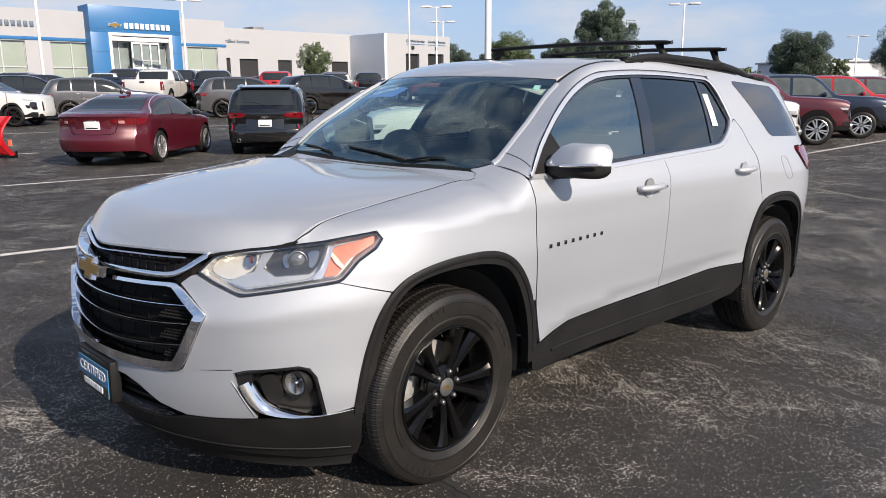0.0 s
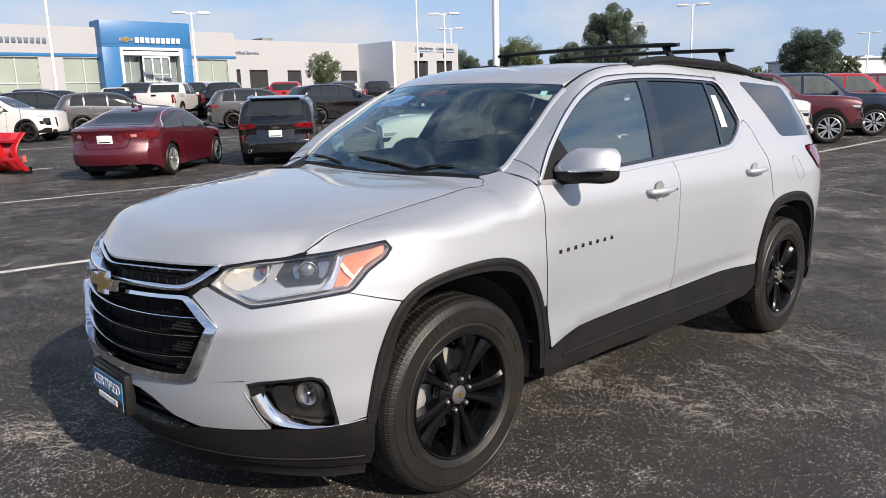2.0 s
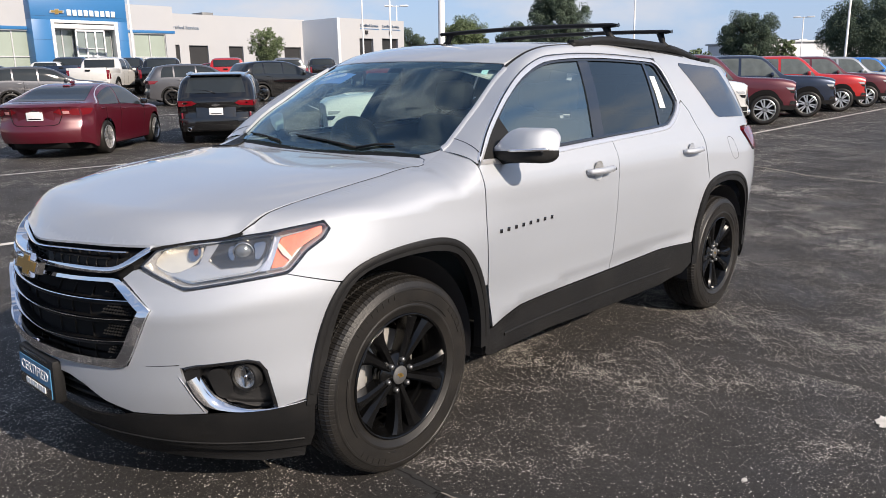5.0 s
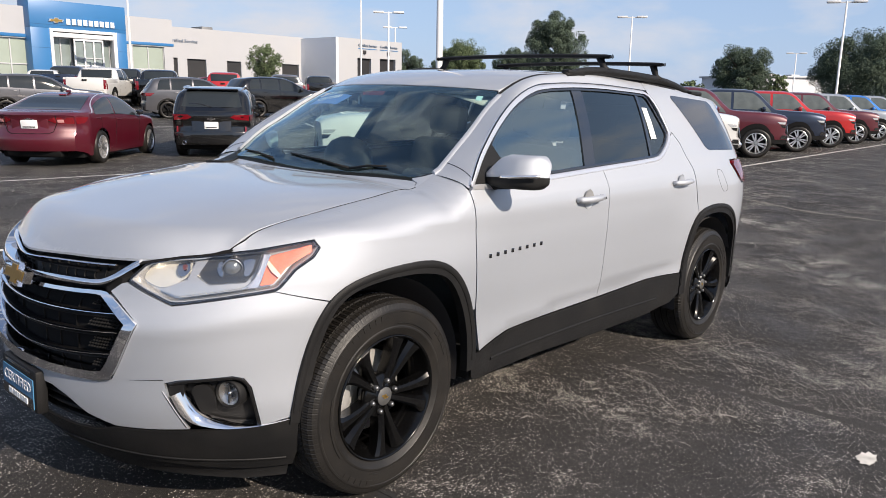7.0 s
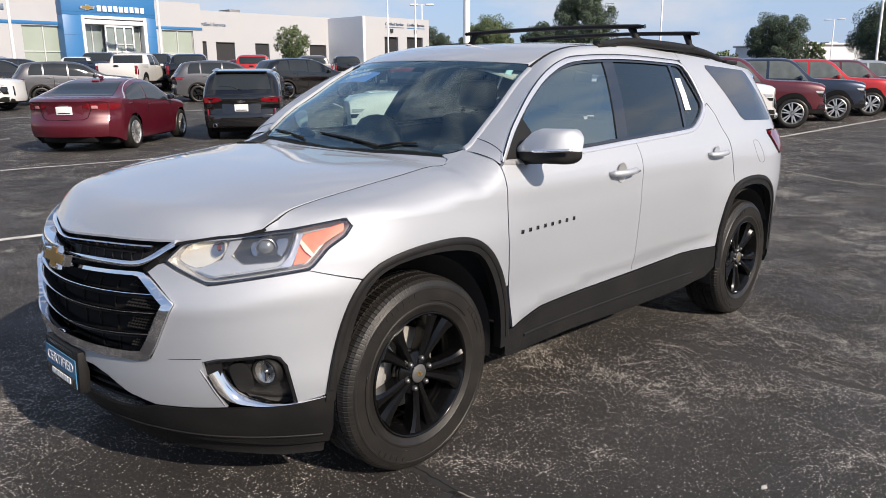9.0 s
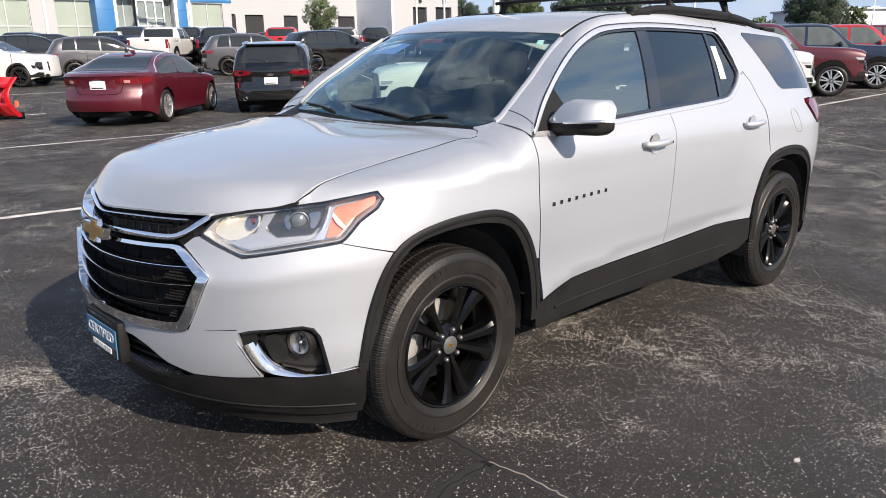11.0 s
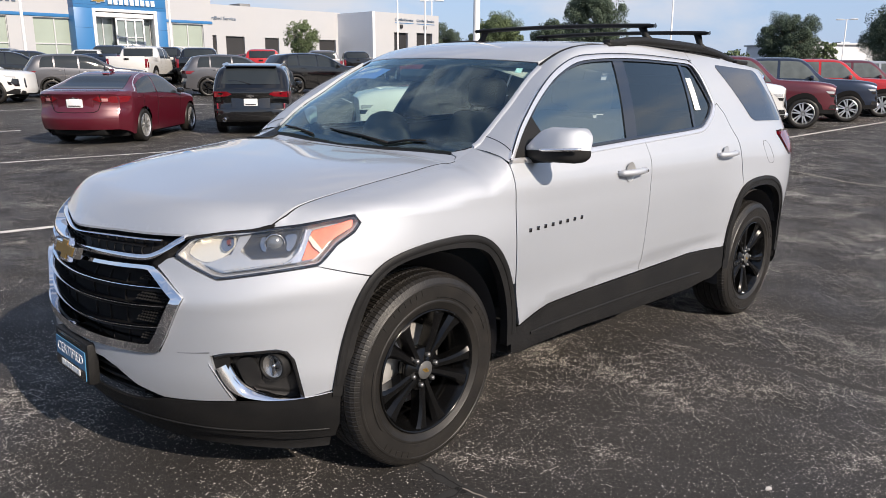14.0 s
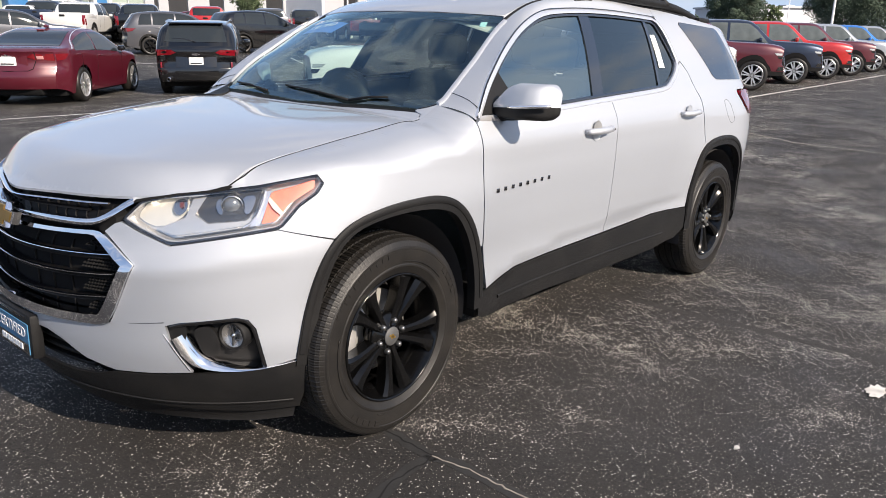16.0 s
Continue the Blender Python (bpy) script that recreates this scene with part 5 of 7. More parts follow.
# wipers
for pts in ([(0.365, -0.30, 0), (0.392, -0.05, 0), (0.41, 0.20, 0)], [(0.37, 0.30, 0), (0.405, 0.5, 0), (0.435, 0.64, 0)], [(0.365, -0.30, 0), (0.395, -0.40, 0), (0.41, -0.50, 0)]):
    bar("wiper", [(x, y, float(top_z(x, y)) + 0.010) for x, y, _ in pts], [0.0065, 0.0055, 0.004], BLACK_PLASTIC, suv, 8)
# antenna fin, washer nozzle marks and stickers
drape("sticker", [(0.745, 0.25), (0.815, 0.20), (0.885, 0.50), (0.80, 0.545)], top, material("blue_sticker", (0.14, 0.26, 0.62), 0.6, vary=0.05), suv, -0.009, 0.002, 0.04, "blue certified sticker inside the windshield")
gx0, gx1 = Vector(top(np.array([0.77]), np.array([0.375]), -0.003)[0]), Vector(top(np.array([0.85]), np.array([0.375]), -0.003)[0])
to_right = (Vector(top(np.array([0.81]), np.array([0.25]))[0]) - Vector(top(np.array([0.81]), np.array([0.50]))[0])).normalized()
to_top = (gx1 - gx0) - to_right * (gx1 - gx0).dot(to_right)
to_top.normalize()
on_glass = Matrix((to_right, to_top, to_right.cross(to_top))).transposed().to_4x4()
lettering("sticker_word", "CERTIFIED", 0.046, WHITE, suv, Matrix.Translation(gx0.lerp(gx1, 0.45)) @ on_glass, 0.0004)
for k in range(3):
    block("sticker_mark", (-0.12 + 0.01 * k, 0.040 + 0.012 * k, 0), (0.10 - 0.05 * k, 0.045 + 0.012 * k, 0.0006), WHITE, suv, 0.0, m=Matrix.Translation(gx0.lerp(gx1, 0.45)) @ on_glass)
drape("sticker", [(0.915, -0.584), (0.93, -0.61), (0.966, -0.594), (0.95, -0.568)], top, material("pale_sticker", (0.45, 0.66, 0.66), 0.6), suv, -0.006, 0.002, 0.1, "pale registration sticker")
drape("price_sheet", [(3.925, 1.57), (3.985, 1.57), (3.955, 1.385), (3.885, 1.385)], side, PAPER, suv, -0.0075, 0.002, 0.1, "white paper sheet taped to the vent glass")
# tail lamps, fuel flap
for f in (side, far_side):
    drape("tail_lamp", soften([(4.995, 1.235), (5.3, 1.245), (5.5, 1.22), (5.46, 1.08), (5.165, 1.083), (5.095, 1.13)], 1), f, RED_LAMP, suv, 0.012, 0.03, 0.04, "red wrap-around tail lamp")
flap = soften([(4.665, 1.185), (4.77, 1.185), (4.86, 1.06), (4.84, 1.035), (4.76, 1.035)], 2)
ribbon("fuel_flap", flap + flap[:2], side, material("panel_gap", (0.05, 0.05, 0.05), 0.8), suv, 0.0022, 0.0006, 0.004, "fuel flap outline")

# ---- cabin ----
dash_pts = [(0.50, 1.08), (0.62, 1.16), (0.85, 1.15), (0.98, 1.08), (1.0, 0.8), (0.5, 0.8)]
v = [(x, g * 0.76, z) for g in (-1, 1) for x, z in dash_pts]
n = len(dash_pts)
part("dashboard", mesh_of("dashboard", v, [tuple(range(n)), tuple(range(2 * n - 1, n - 1, -1))] + [(i, (i + 1) % n, n + (i + 1) % n, n + i) for i in range(n)], TRIM_FABRIC, False), suv, "dark dashboard")
block("instrument_hood", (0.80, -0.56, 1.13), (0.98, -0.20, 1.20), TRIM_FABRIC, suv, 0.03)
ring = [(1.08 + 0.07 * math.sin(a), -0.38 + 0.185 * math.cos(a), 1.07 + 0.175 * math.sin(a)) for a in [2 * math.pi * k / 32 for k in range(32)]]
bar("steering_wheel", ring, 0.016, TRIM_FABRIC, suv, 8, closed=True)
block("wheel_pad", (1.05, -0.46, 1.02), (1.10, -0.30, 1.11), TRIM_FABRIC, suv, 0.03)
for x, ys in ((1.55, (-0.40, 0.40)), (2.55, (-0.45, 0.45)), (3.35, (-0.35, 0.35))):
    for y in ys:
        seat = part("seat", None, suv, "dark fabric seat")
        seat.matrix_basis = Matrix.Translation((x, y, 0))
        block("cushion", (-0.35, -0.26, 0.55), (0.2, 0.26, 0.75), TRIM_FABRIC, seat, 0.06)
        block("backrest", (-0.07, -0.25, 0), (0.07, 0.25, 0.66), TRIM_FABRIC, seat, 0.06, m=pose(0.12, 0, 0.68, 0, 14, 0))
        block("headrest", (-0.06, -0.14, 0), (0.06, 0.14, 0.19), TRIM_FABRIC, seat, 0.05, m=pose(0.29, 0, 1.35, 0, 8, 0))
block("cabin_floor", (0.4, -0.8, 0.42), (4.0, 0.8, 0.5), TRIM_FABRIC, suv, 0.02)
drape("headliner", mirrored([(0.98, 0), (0.98, 0.6), (2, 0.62), (3.8, 0.58), (3.9, 0)]), top, HEADLINER, suv, -0.05, 0.01, 0.2)
dome_v, dome_f = lathe([(0.205, 1.10), (0.20, 1.18), (0.175, 1.255), (0.13, 1.30), (0.06, 1.325), (0.0005, 1.33)], 28, "z")
part("dash_cowl", mesh_of("dash_cowl", [(0.97 + 0.45 * a, 0.40 + b, c) for a, b, c in dome_v], dome_f, BLACK_PLASTIC), suv, "dark rounded dashboard cowl")
block("inside_mirror", (0.80, -0.13, 1.50), (0.83, 0.11, 1.565), GLOSS_BLACK, suv, 0.02)


# ---- ground ----
def ground_z(x, y):
    """Height of the lot: tilted round the silver car, level farther out, rising gently to the showroom."""
    x, y = np.asarray(x, float), np.asarray(y, float)
    n = LOT.to_3x3() @ Vector((0, 0, 1))
    near = -(n.x * x + n.y * y) / n.z
    far = 0.03 * np.clip(y - 15, 0, 45) * ease(y, 15, 19)
    w = ease(np.hypot((x - 1.5) * 0.9, y + 0.5), 4.5, 11.0)
    return near * (1 - w) + far * w


gx = np.concatenate([[-2500, -600, -200, -80, -40, -25], np.arange(-16, 26, 0.5), [28, 32, 36, 40, 48, 60, 75, 90, 130, 250, 700, 3000]])
gy = np.concatenate([[-2500, -600, -200, -80, -40, -25], np.arange(-14, 30, 0.5), [32, 36, 40, 45, 50, 55, 60, 64, 75, 100, 160, 300, 800, 3000]])
GX, GY = np.meshgrid(gx, gy, indexing="ij")
GZ = ground_z(GX, GY)
ny = len(gy)
gf = [(i * ny + j, (i + 1) * ny + j, (i + 1) * ny + j + 1, i * ny + j + 1) for i in range(len(gx) - 1) for j in range(ny - 1)]


def asphalt():
    m = bpy.data.materials.new("asphalt")
    m.use_nodes = True
    t = m.node_tree
    b = t.nodes["Principled BSDF"]
    co = t.nodes.new("ShaderNodeTexCoord")

    def noise_node(scale, detail, rough=0.5):
        n = t.nodes.new("ShaderNodeTexNoise")
        n.inputs["Scale"].default_value, n.inputs["Detail"].default_value, n.inputs["Roughness"].default_value = scale, detail, rough
        t.links.new(co.outputs["Object"], n.inputs["Vector"])
        return n.outputs["Fac"]

    def ramp(v, a, b_, lo=0.0, hi=1.0):
        r = t.nodes.new("ShaderNodeMapRange")
        r.inputs["From Min"].default_value, r.inputs["From Max"].default_value = a, b_
        r.inputs["To Min"].default_value, r.inputs["To Max"].default_value = lo, hi
        t.links.new(v, r.inputs["Value"])
        return r.outputs["Result"]

    def op(kind, a, b_):
        n = t.nodes.new("ShaderNodeMath")
        n.operation = kind
        for k, v in enumerate((a, b_)):
            if isinstance(v, (int, float)):
                n.inputs[k].default_value = v
            else:
                t.links.new(v, n.inputs[k])
        return n.outputs["Value"]

    def mix(f, a, b_):
        n = t.nodes.new("ShaderNodeMix")
        n.data_type = "RGBA"
        t.links.new(f, n.inputs["Factor"])
        for k, v in (("A", a), ("B", b_)):
            if isinstance(v, tuple):
                n.inputs[k].default_value = (*v, 1)
            else:
                t.links.new(v, n.inputs[k])
        return n.outputs["Result"]

    vor = t.nodes.new("ShaderNodeTexVoronoi")
    vor.inputs["Scale"].default_value = 150.0
    t.links.new(co.outputs["Object"], vor.inputs["Vector"])
    cell = t.nodes.new("ShaderNodeSeparateColor")
    t.links.new(vor.outputs["Color"], cell.inputs["Color"])
    patch = ramp(noise_node(0.9, 8.0, 0.62), 0.46, 0.66)
    patch2 = ramp(noise_node(4.0, 6.0, 0.6), 0.43, 0.62)
    worn = op("MULTIPLY", patch, op("ADD", op("MULTIPLY", patch2, 0.85), 0.1))
    worn = op("MULTIPLY", worn, ramp(noise_node(15.0, 5.0, 0.6), 0.40, 0.60, 0.3, 1.5))
    pit = t.nodes.new("ShaderNodeTexVoronoi")
    pit.inputs["Scale"].default_value = 95.0
    t.links.new(co.outputs["Object"], pit.inputs["Vector"])
    pit_cell = t.nodes.new("ShaderNodeSeparateColor")
    t.links.new(pit.outputs["Color"], pit_cell.inputs["Color"])
    hole = op("MULTIPLY", op("GREATER_THAN", pit_cell.outputs["Blue"], 0.86), ramp(pit.outputs["Distance"], 0.50, 0.40))
    share = op("SUBTRACT", 0.955, op("MULTIPLY", worn, 0.48))
    stone = op("MULTIPLY", op("GREATER_THAN", cell.outputs["Red"], share), ramp(vor.outputs["Distance"], 0.47, 0.42))
    binder = mix(noise_node(1.7, 8.0, 0.6), (0.0115, 0.0103, 0.0092), (0.026, 0.0232, 0.0204))
    worn_col = mix(worn, binder, (0.034, 0.030, 0.026))
    fine = t.nodes.new("ShaderNodeTexVoronoi")
    fine.inputs["Scale"].default_value = 310.0
    t.links.new(co.outputs["Object"], fine.inputs["Vector"])
    fine_cell = t.nodes.new("ShaderNodeSeparateColor")
    t.links.new(fine.outputs["Color"], fine_cell.inputs["Color"])
    grit = op("MULTIPLY", op("GREATER_THAN", fine_cell.outputs["Red"], op("SUBTRACT", 0.965, op("MULTIPLY", worn, 0.36))), ramp(fine.outputs["Distance"], 0.55, 0.42))
    grit_col = mix(fine_cell.outputs["Green"], (0.11, 0.098, 0.083), (0.62, 0.57, 0.51))
    worn_col = mix(grit, worn_col, grit_col)
    stones = mix(cell.outputs["Green"], (0.45, 0.42, 0.37), (1.0, 0.96, 0.88))
    t.links.new(mix(stone, mix(hole, worn_col, (0.004, 0.004, 0.004)), stones), b.inputs["Base Color"])
    t.links.new(ramp(noise_node(2.2, 6.0), 0.3, 0.7, 0.62, 0.9), b.inputs["Roughness"])
    height = op("ADD", op("MULTIPLY", ramp(vor.outputs["Distance"], 0.0, 0.6, 1.0, 0.0), 0.5), noise_node(240.0, 3.0))
    bp = t.nodes.new("ShaderNodeBump")
    bp.inputs["Strength"].default_value, bp.inputs["Distance"].default_value = 0.8, 0.004
    t.links.new(height, bp.inputs["Height"])
    t.links.new(bp.outputs["Normal"], b.inputs["Normal"])
    return m


ASPHALT = asphalt()
ground = part("ground", mesh_of("ground", list(zip(GX.ravel(), GY.ravel(), GZ.ravel())), gf, ASPHALT), None)
tagged(ground, "dark sealed asphalt lot, worn to pale stone in patches", "ground", kind="structure")
LINE = material("line_paint", (0.62, 0.60, 0.56), 0.75, vary=0.15, scale=30.0, dirt=0.85, dirt_scale=7.0, dirt_colour=(0.10, 0.095, 0.09))


def stripe(a, b, width=0.11, mat=None, name="parking_line", label="worn white painted stall line"):
    n = max(2, int(math.dist(a, b) / 0.5))
    d = Vector((b[0] - a[0], b[1] - a[1])).normalized()
    v = []
    for k in range(n + 1):
        x, y = a[0] + (b[0] - a[0]) * k / n, a[1] + (b[1] - a[1]) * k / n
        for g in (-1, 1):
            px, py = x - d.y * width / 2 * g, y + d.x * width / 2 * g
            v.append((px, py, float(ground_z(px, py)) + 0.006))
    f = [(2 * k, 2 * k + 1, 2 * k + 3, 2 * k + 2) for k in range(n)]
    return tagged(part(name, mesh_of(name, v, f, mat or LINE), None), label, "road marking", "stall lines", "structure")


stripe((-9, 4.93), (5.5, 4.8))
stripe((-9, 11.9), (9.0, 10.2))
stripe((9.0, 3.62), (70, 3.45))
stripe((-6, 17.5), (4, 17.2))
stripe((2, 23.2), (16, 22.6))
for k in range(1, 6):
    stripe((10.0 + 3.4 * k, 20.0), (12.0 + 3.4 * k, 23.5))


# ---- other vehicles ----
def mono(v, pts):
    """A smooth curve through (v, value) knots that never overshoots them."""
    xs, ys = np.array([q[0] for q in pts], float), np.array([q[1] for q in pts], float)
    h = np.diff(xs)
    d = np.diff(ys) / h
    m = np.zeros(len(xs))
    both = d[:-1] * d[1:] > 0
    m[1:-1][both] = 2 * d[:-1][both] * d[1:][both] / (d[:-1][both] + d[1:][both])
    m[0], m[-1] = d[0], d[-1]
    v = np.clip(np.asarray(v, float), xs[0], xs[-1])
    i = np.clip(np.searchsorted(xs, v) - 1, 0, len(xs) - 2)
    u = (v - xs[i]) / h[i]
    return (2 * u**3 - 3 * u**2 + 1) * ys[i] + (u**3 - 2 * u**2 + u) * h[i] * m[i] + (-2 * u**3 + 3 * u**2) * ys[i + 1] + (u**3 - u**2) * h[i] * m[i + 1]


def skin(spec):
    """The surface of a parked car: chart(x, a) for its upper half, and the loft itself. x runs from nose 0 to tail L."""
    L, W2 = spec["L"], spec["W"] / 2

    def half(x):
        x = np.asarray(x, float)
        e0 = np.clip(1 - x / 0.9, 0, 1)
        e1 = np.clip(1 - (L - x) / 0.7, 0, 1)
        return W2 * (1 - spec["nose"] * e0**2.4 - spec["tail"] * e1**2.4)

    def upper(x, a, out=0.0):
        x, a = np.asarray(x, float), np.asarray(a, float)
        w, bl, tp = half(x), mono(x, spec["belt"]), mono(x, spec["top"])
        c, s_ = np.abs(np.cos(a)), np.abs(np.sin(a))
        gh = np.clip((tp - bl) / 0.5, 0, 1)
        y = (w + out) * c ** (0.18 + 0.09 * gh) * (1 - spec["tuck"] * gh * s_**0.43)
        z = bl + (tp - bl + out) * s_**0.43
        return np.stack([x, np.where(np.cos(a) >= 0, -y, y), z], -1)

    def over(x, q, out=0.0):
        q = np.asarray(q, float)
        gh = np.clip((mono(x, spec["top"]) - mono(x, spec["belt"])) / 0.5, 0, 1)
        a = np.arccos(np.clip(np.abs(q), 0, 1) ** (1 / (0.18 + 0.09 * gh)))
        p = upper(x, a, out)
        p[..., 1] = np.where(q > 0, -p[..., 1], p[..., 1])
        return p

    def flank(x, z, out=0.0):
        x, z = np.asarray(x, float), np.asarray(z, float)
        zz = (z - spec["sill"]) / (mono(x, spec["belt"]) - spec["sill"])
        y = half(x) * (1 - 0.05 * (1 - zz) ** 2 + 0.012 * np.sin(math.pi * np.clip(zz, 0, 1))) + out
        return np.stack([x, -y, z], -1)

    return half, upper, over, flank


def vehicle_body(spec, mat, parent):
    half, upper, over, flank = skin(spec)
    L = spec["L"]
    xs = sorted(set([round(v, 3) for v in np.linspace(0, L, 70)] + [round(spec[k] + d, 3) for k in ("ax0", "ax1") for d in np.linspace(-spec["R"] - 0.07, spec["R"] + 0.07, 17)]))
    xs = [x for x in xs if 0 <= x <= L]
    verts, faces = [], []
    nl, nu = 7, 12
    for x in xs:
        zb = spec["sill"]
        for ax in (spec["ax0"], spec["ax1"]):
            r = spec["R"] + 0.06
            if abs(x - ax) < r:
                zb = max(zb, spec["R"] + math.sqrt(r * r - (x - ax) ** 2) * 0.98)
        zb = max(zb, spec["sill"] + 0.10 * max(0, 1 - x / 0.5) + 0.12 * max(0, 1 - (L - x) / 0.6))
        w, bl = float(half(x)), float(mono(x, spec["belt"]))
        row = []
        for j in range(nl):
            q = j / nl
            z = zb + (bl - zb) * q
            zz = (z - spec["sill"]) / (bl - spec["sill"])
            row.append((x, -w * (1 - 0.05 * (1 - zz) ** 2 + 0.012 * math.sin(math.pi * zz)), z))
        for p in upper(np.full(nu + 1, x), np.linspace(0, math.pi / 2, nu + 1)):
            row.append(tuple(p))
        row = row + [(a, -b, c) for a, b, c in reversed(row[:-1])]
        verts += row
    m = 2 * (nl + nu) + 1
    for i in range(len(xs) - 1):
        faces += [(i * m + j, i * m + j + 1, (i + 1) * m + j + 1, (i + 1) * m + j) for j in range(m - 1)]
    for o, turned in ((0, 1), ((len(xs) - 1) * m, 0)):
        prev = None
        for j in range(m // 2):
            a, b = o + j, o + m - 1 - j
            cols = [a]
            for q in range(1, 10):
                verts.append(tuple(verts[a][c] + (verts[b][c] - verts[a][c]) * q / 10 for c in range(3)))
                cols.append(len(verts) - 1)
            cols.append(b)
            if prev:
                faces += [(prev[q], prev[q + 1], cols[q + 1], cols[q]) for q in range(10)]
            prev = cols
        tip = o + m // 2
        faces += [(prev[q], prev[q + 1], tip) for q in range(10)]
    bm = bmesh.new()
    me0 = mesh_of("body", verts, faces, mat)
    bm.from_mesh(me0)
    bpy.data.meshes.remove(me0)
    part("body", bm_mesh("body", bm, mat, True, 40), parent)
    block("chassis", (0.35, -spec["W"] / 2 + 0.12, spec["sill"] - 0.04), (L - 0.35, spec["W"] / 2 - 0.12, spec["sill"] + 0.25), INNER_BLACK, parent, 0.03)
    return half, upper, over, flank


CAR_GLASS = material("dark_car_glass", (0.022, 0.027, 0.031), 0.05, ior=1.45, vary=0.2, scale=2.0)
# opaque panes; the pale colour paints in a daylit cab behind the glass
LIT_CAB = material("lit_cab_pane", (0.10, 0.115, 0.115), 0.08, ior=1.45, vary=0.5, scale=3.0)
SILVER_RIM = material("silver_rim", (0.72, 0.72, 0.73), 0.3, 0.85, vary=0.1, scale=20.0)
PLATE_WHITE = material("paper_plate", (0.72, 0.73, 0.74), 0.6, vary=0.05)
REVERSE = material("reverse_lens", (0.45, 0.22, 0.22), 0.2, coat=0.8)
FAR_TYRES, FAR_RIMS = {}, {}


def far_wheel(parent, x, y, r, out, rim_mat, spokes):
    key = round(r, 3)
    if key not in FAR_TYRES:
        pr = [(r * 0.69, -0.10), (r * 0.72, -0.115), (r * 0.92, -0.118), (r, -0.09), (r, 0.09), (r * 0.92, 0.115), (r * 0.66, 0.10)]
        v, f = lathe(pr, 40)
        FAR_TYRES[key] = mesh_of("tyre", v, f, RUBBER)
    rk = (key, rim_mat.name, spokes)
    if rk not in FAR_RIMS:
        bm = bmesh.new()
        v, f = lathe([(r * 0.72, -0.112), (r * 0.69, -0.118), (r * 0.66, -0.09), (r * 0.64, 0.06)], 40)
        me0 = mesh_of("rim", v, f, rim_mat)
        bm.from_mesh(me0)
        bpy.data.meshes.remove(me0)
        for k in range(spokes):
            t = Matrix.Rotation(2 * math.pi * (k + 0.25) / spokes, 4, "Y")
            for tw in ((-0.17, 0.17) if spokes == 6 else (0.0,)):
                box(bm, (0.03, -0.105, -0.018), (r * 0.68, -0.06, 0.018), 0.0, t @ Matrix.Rotation(tw, 4, "Y"))
        v, f = lathe([(0.001, -0.105), (0.06, -0.105), (0.075, -0.08)], 20)
        me0 = mesh_of("rim", v, f, rim_mat)
        bm.from_mesh(me0)
        bpy.data.meshes.remove(me0)
        v, f = lathe([(0.001, -0.02), (r * 0.62, -0.02)], 24)
        base = bm_mesh("rim", bm, [rim_mat, INNER_BLACK], True, 35)
        bm = bmesh.new()
        bm.from_mesh(base)
        bpy.data.meshes.remove(base)
        me0 = mesh_of("rim", v, f, INNER_BLACK)
        n0 = len(bm.faces)
        bm.from_mesh(me0)
        bpy.data.meshes.remove(me0)
        bm.faces.ensure_lookup_table()
        for k in range(n0, len(bm.faces)):
            bm.faces[k].material_index = 1
        FAR_RIMS[rk] = bm_mesh("rim", bm, [rim_mat, INNER_BLACK], True, 35)
    w = part("wheel", FAR_TYRES[key], parent, m=pose(x, y, r, 0, 0, 0 if out < 0 else 180))
    part("rim", FAR_RIMS[rk], w, "bright alloy rim" if rim_mat is SILVER_RIM else "dark alloy rim")


SEDAN = dict(L=4.93, W=1.855, tuck=0.19, nose=0.22, tail=0.15, sill=0.20, R=0.345, ax0=0.95, ax1=3.78, spokes=10,
             belt=[(0, 0.62), (0.5, 0.78), (1.4, 0.90), (2.5, 0.95), (3.8, 1.0), (4.5, 1.04), (4.93, 0.99)],
             top=[(0, 0.66), (0.3, 0.82), (0.8, 0.92), (1.35, 0.99), (1.7, 1.14), (2.2, 1.39), (2.6, 1.455), (3.0, 1.455), (3.5, 1.375), (4.0, 1.205), (4.35, 1.11), (4.6, 1.085), (4.80, 1.085), (4.93, 1.02)],
             screen=(1.42, 2.2), back=(3.42, 4.32), lights=[(1.75, 3.0), (3.06, 4.1)], round=(0.34, 0.36),
             face=[(0.2, 0.06), (0.4, -0.02), (0.6, 0.0), (0.8, 0.04)],
             rear=[(0.2, -0.06), (0.34, 0.02), (0.46, 0.07), (0.60, 0.075), (0.68, 0.03), (0.76, -0.015), (0.90, 0.0), (0.98, 0.03), (1.05, 0.06), (1.12, 0.0)])
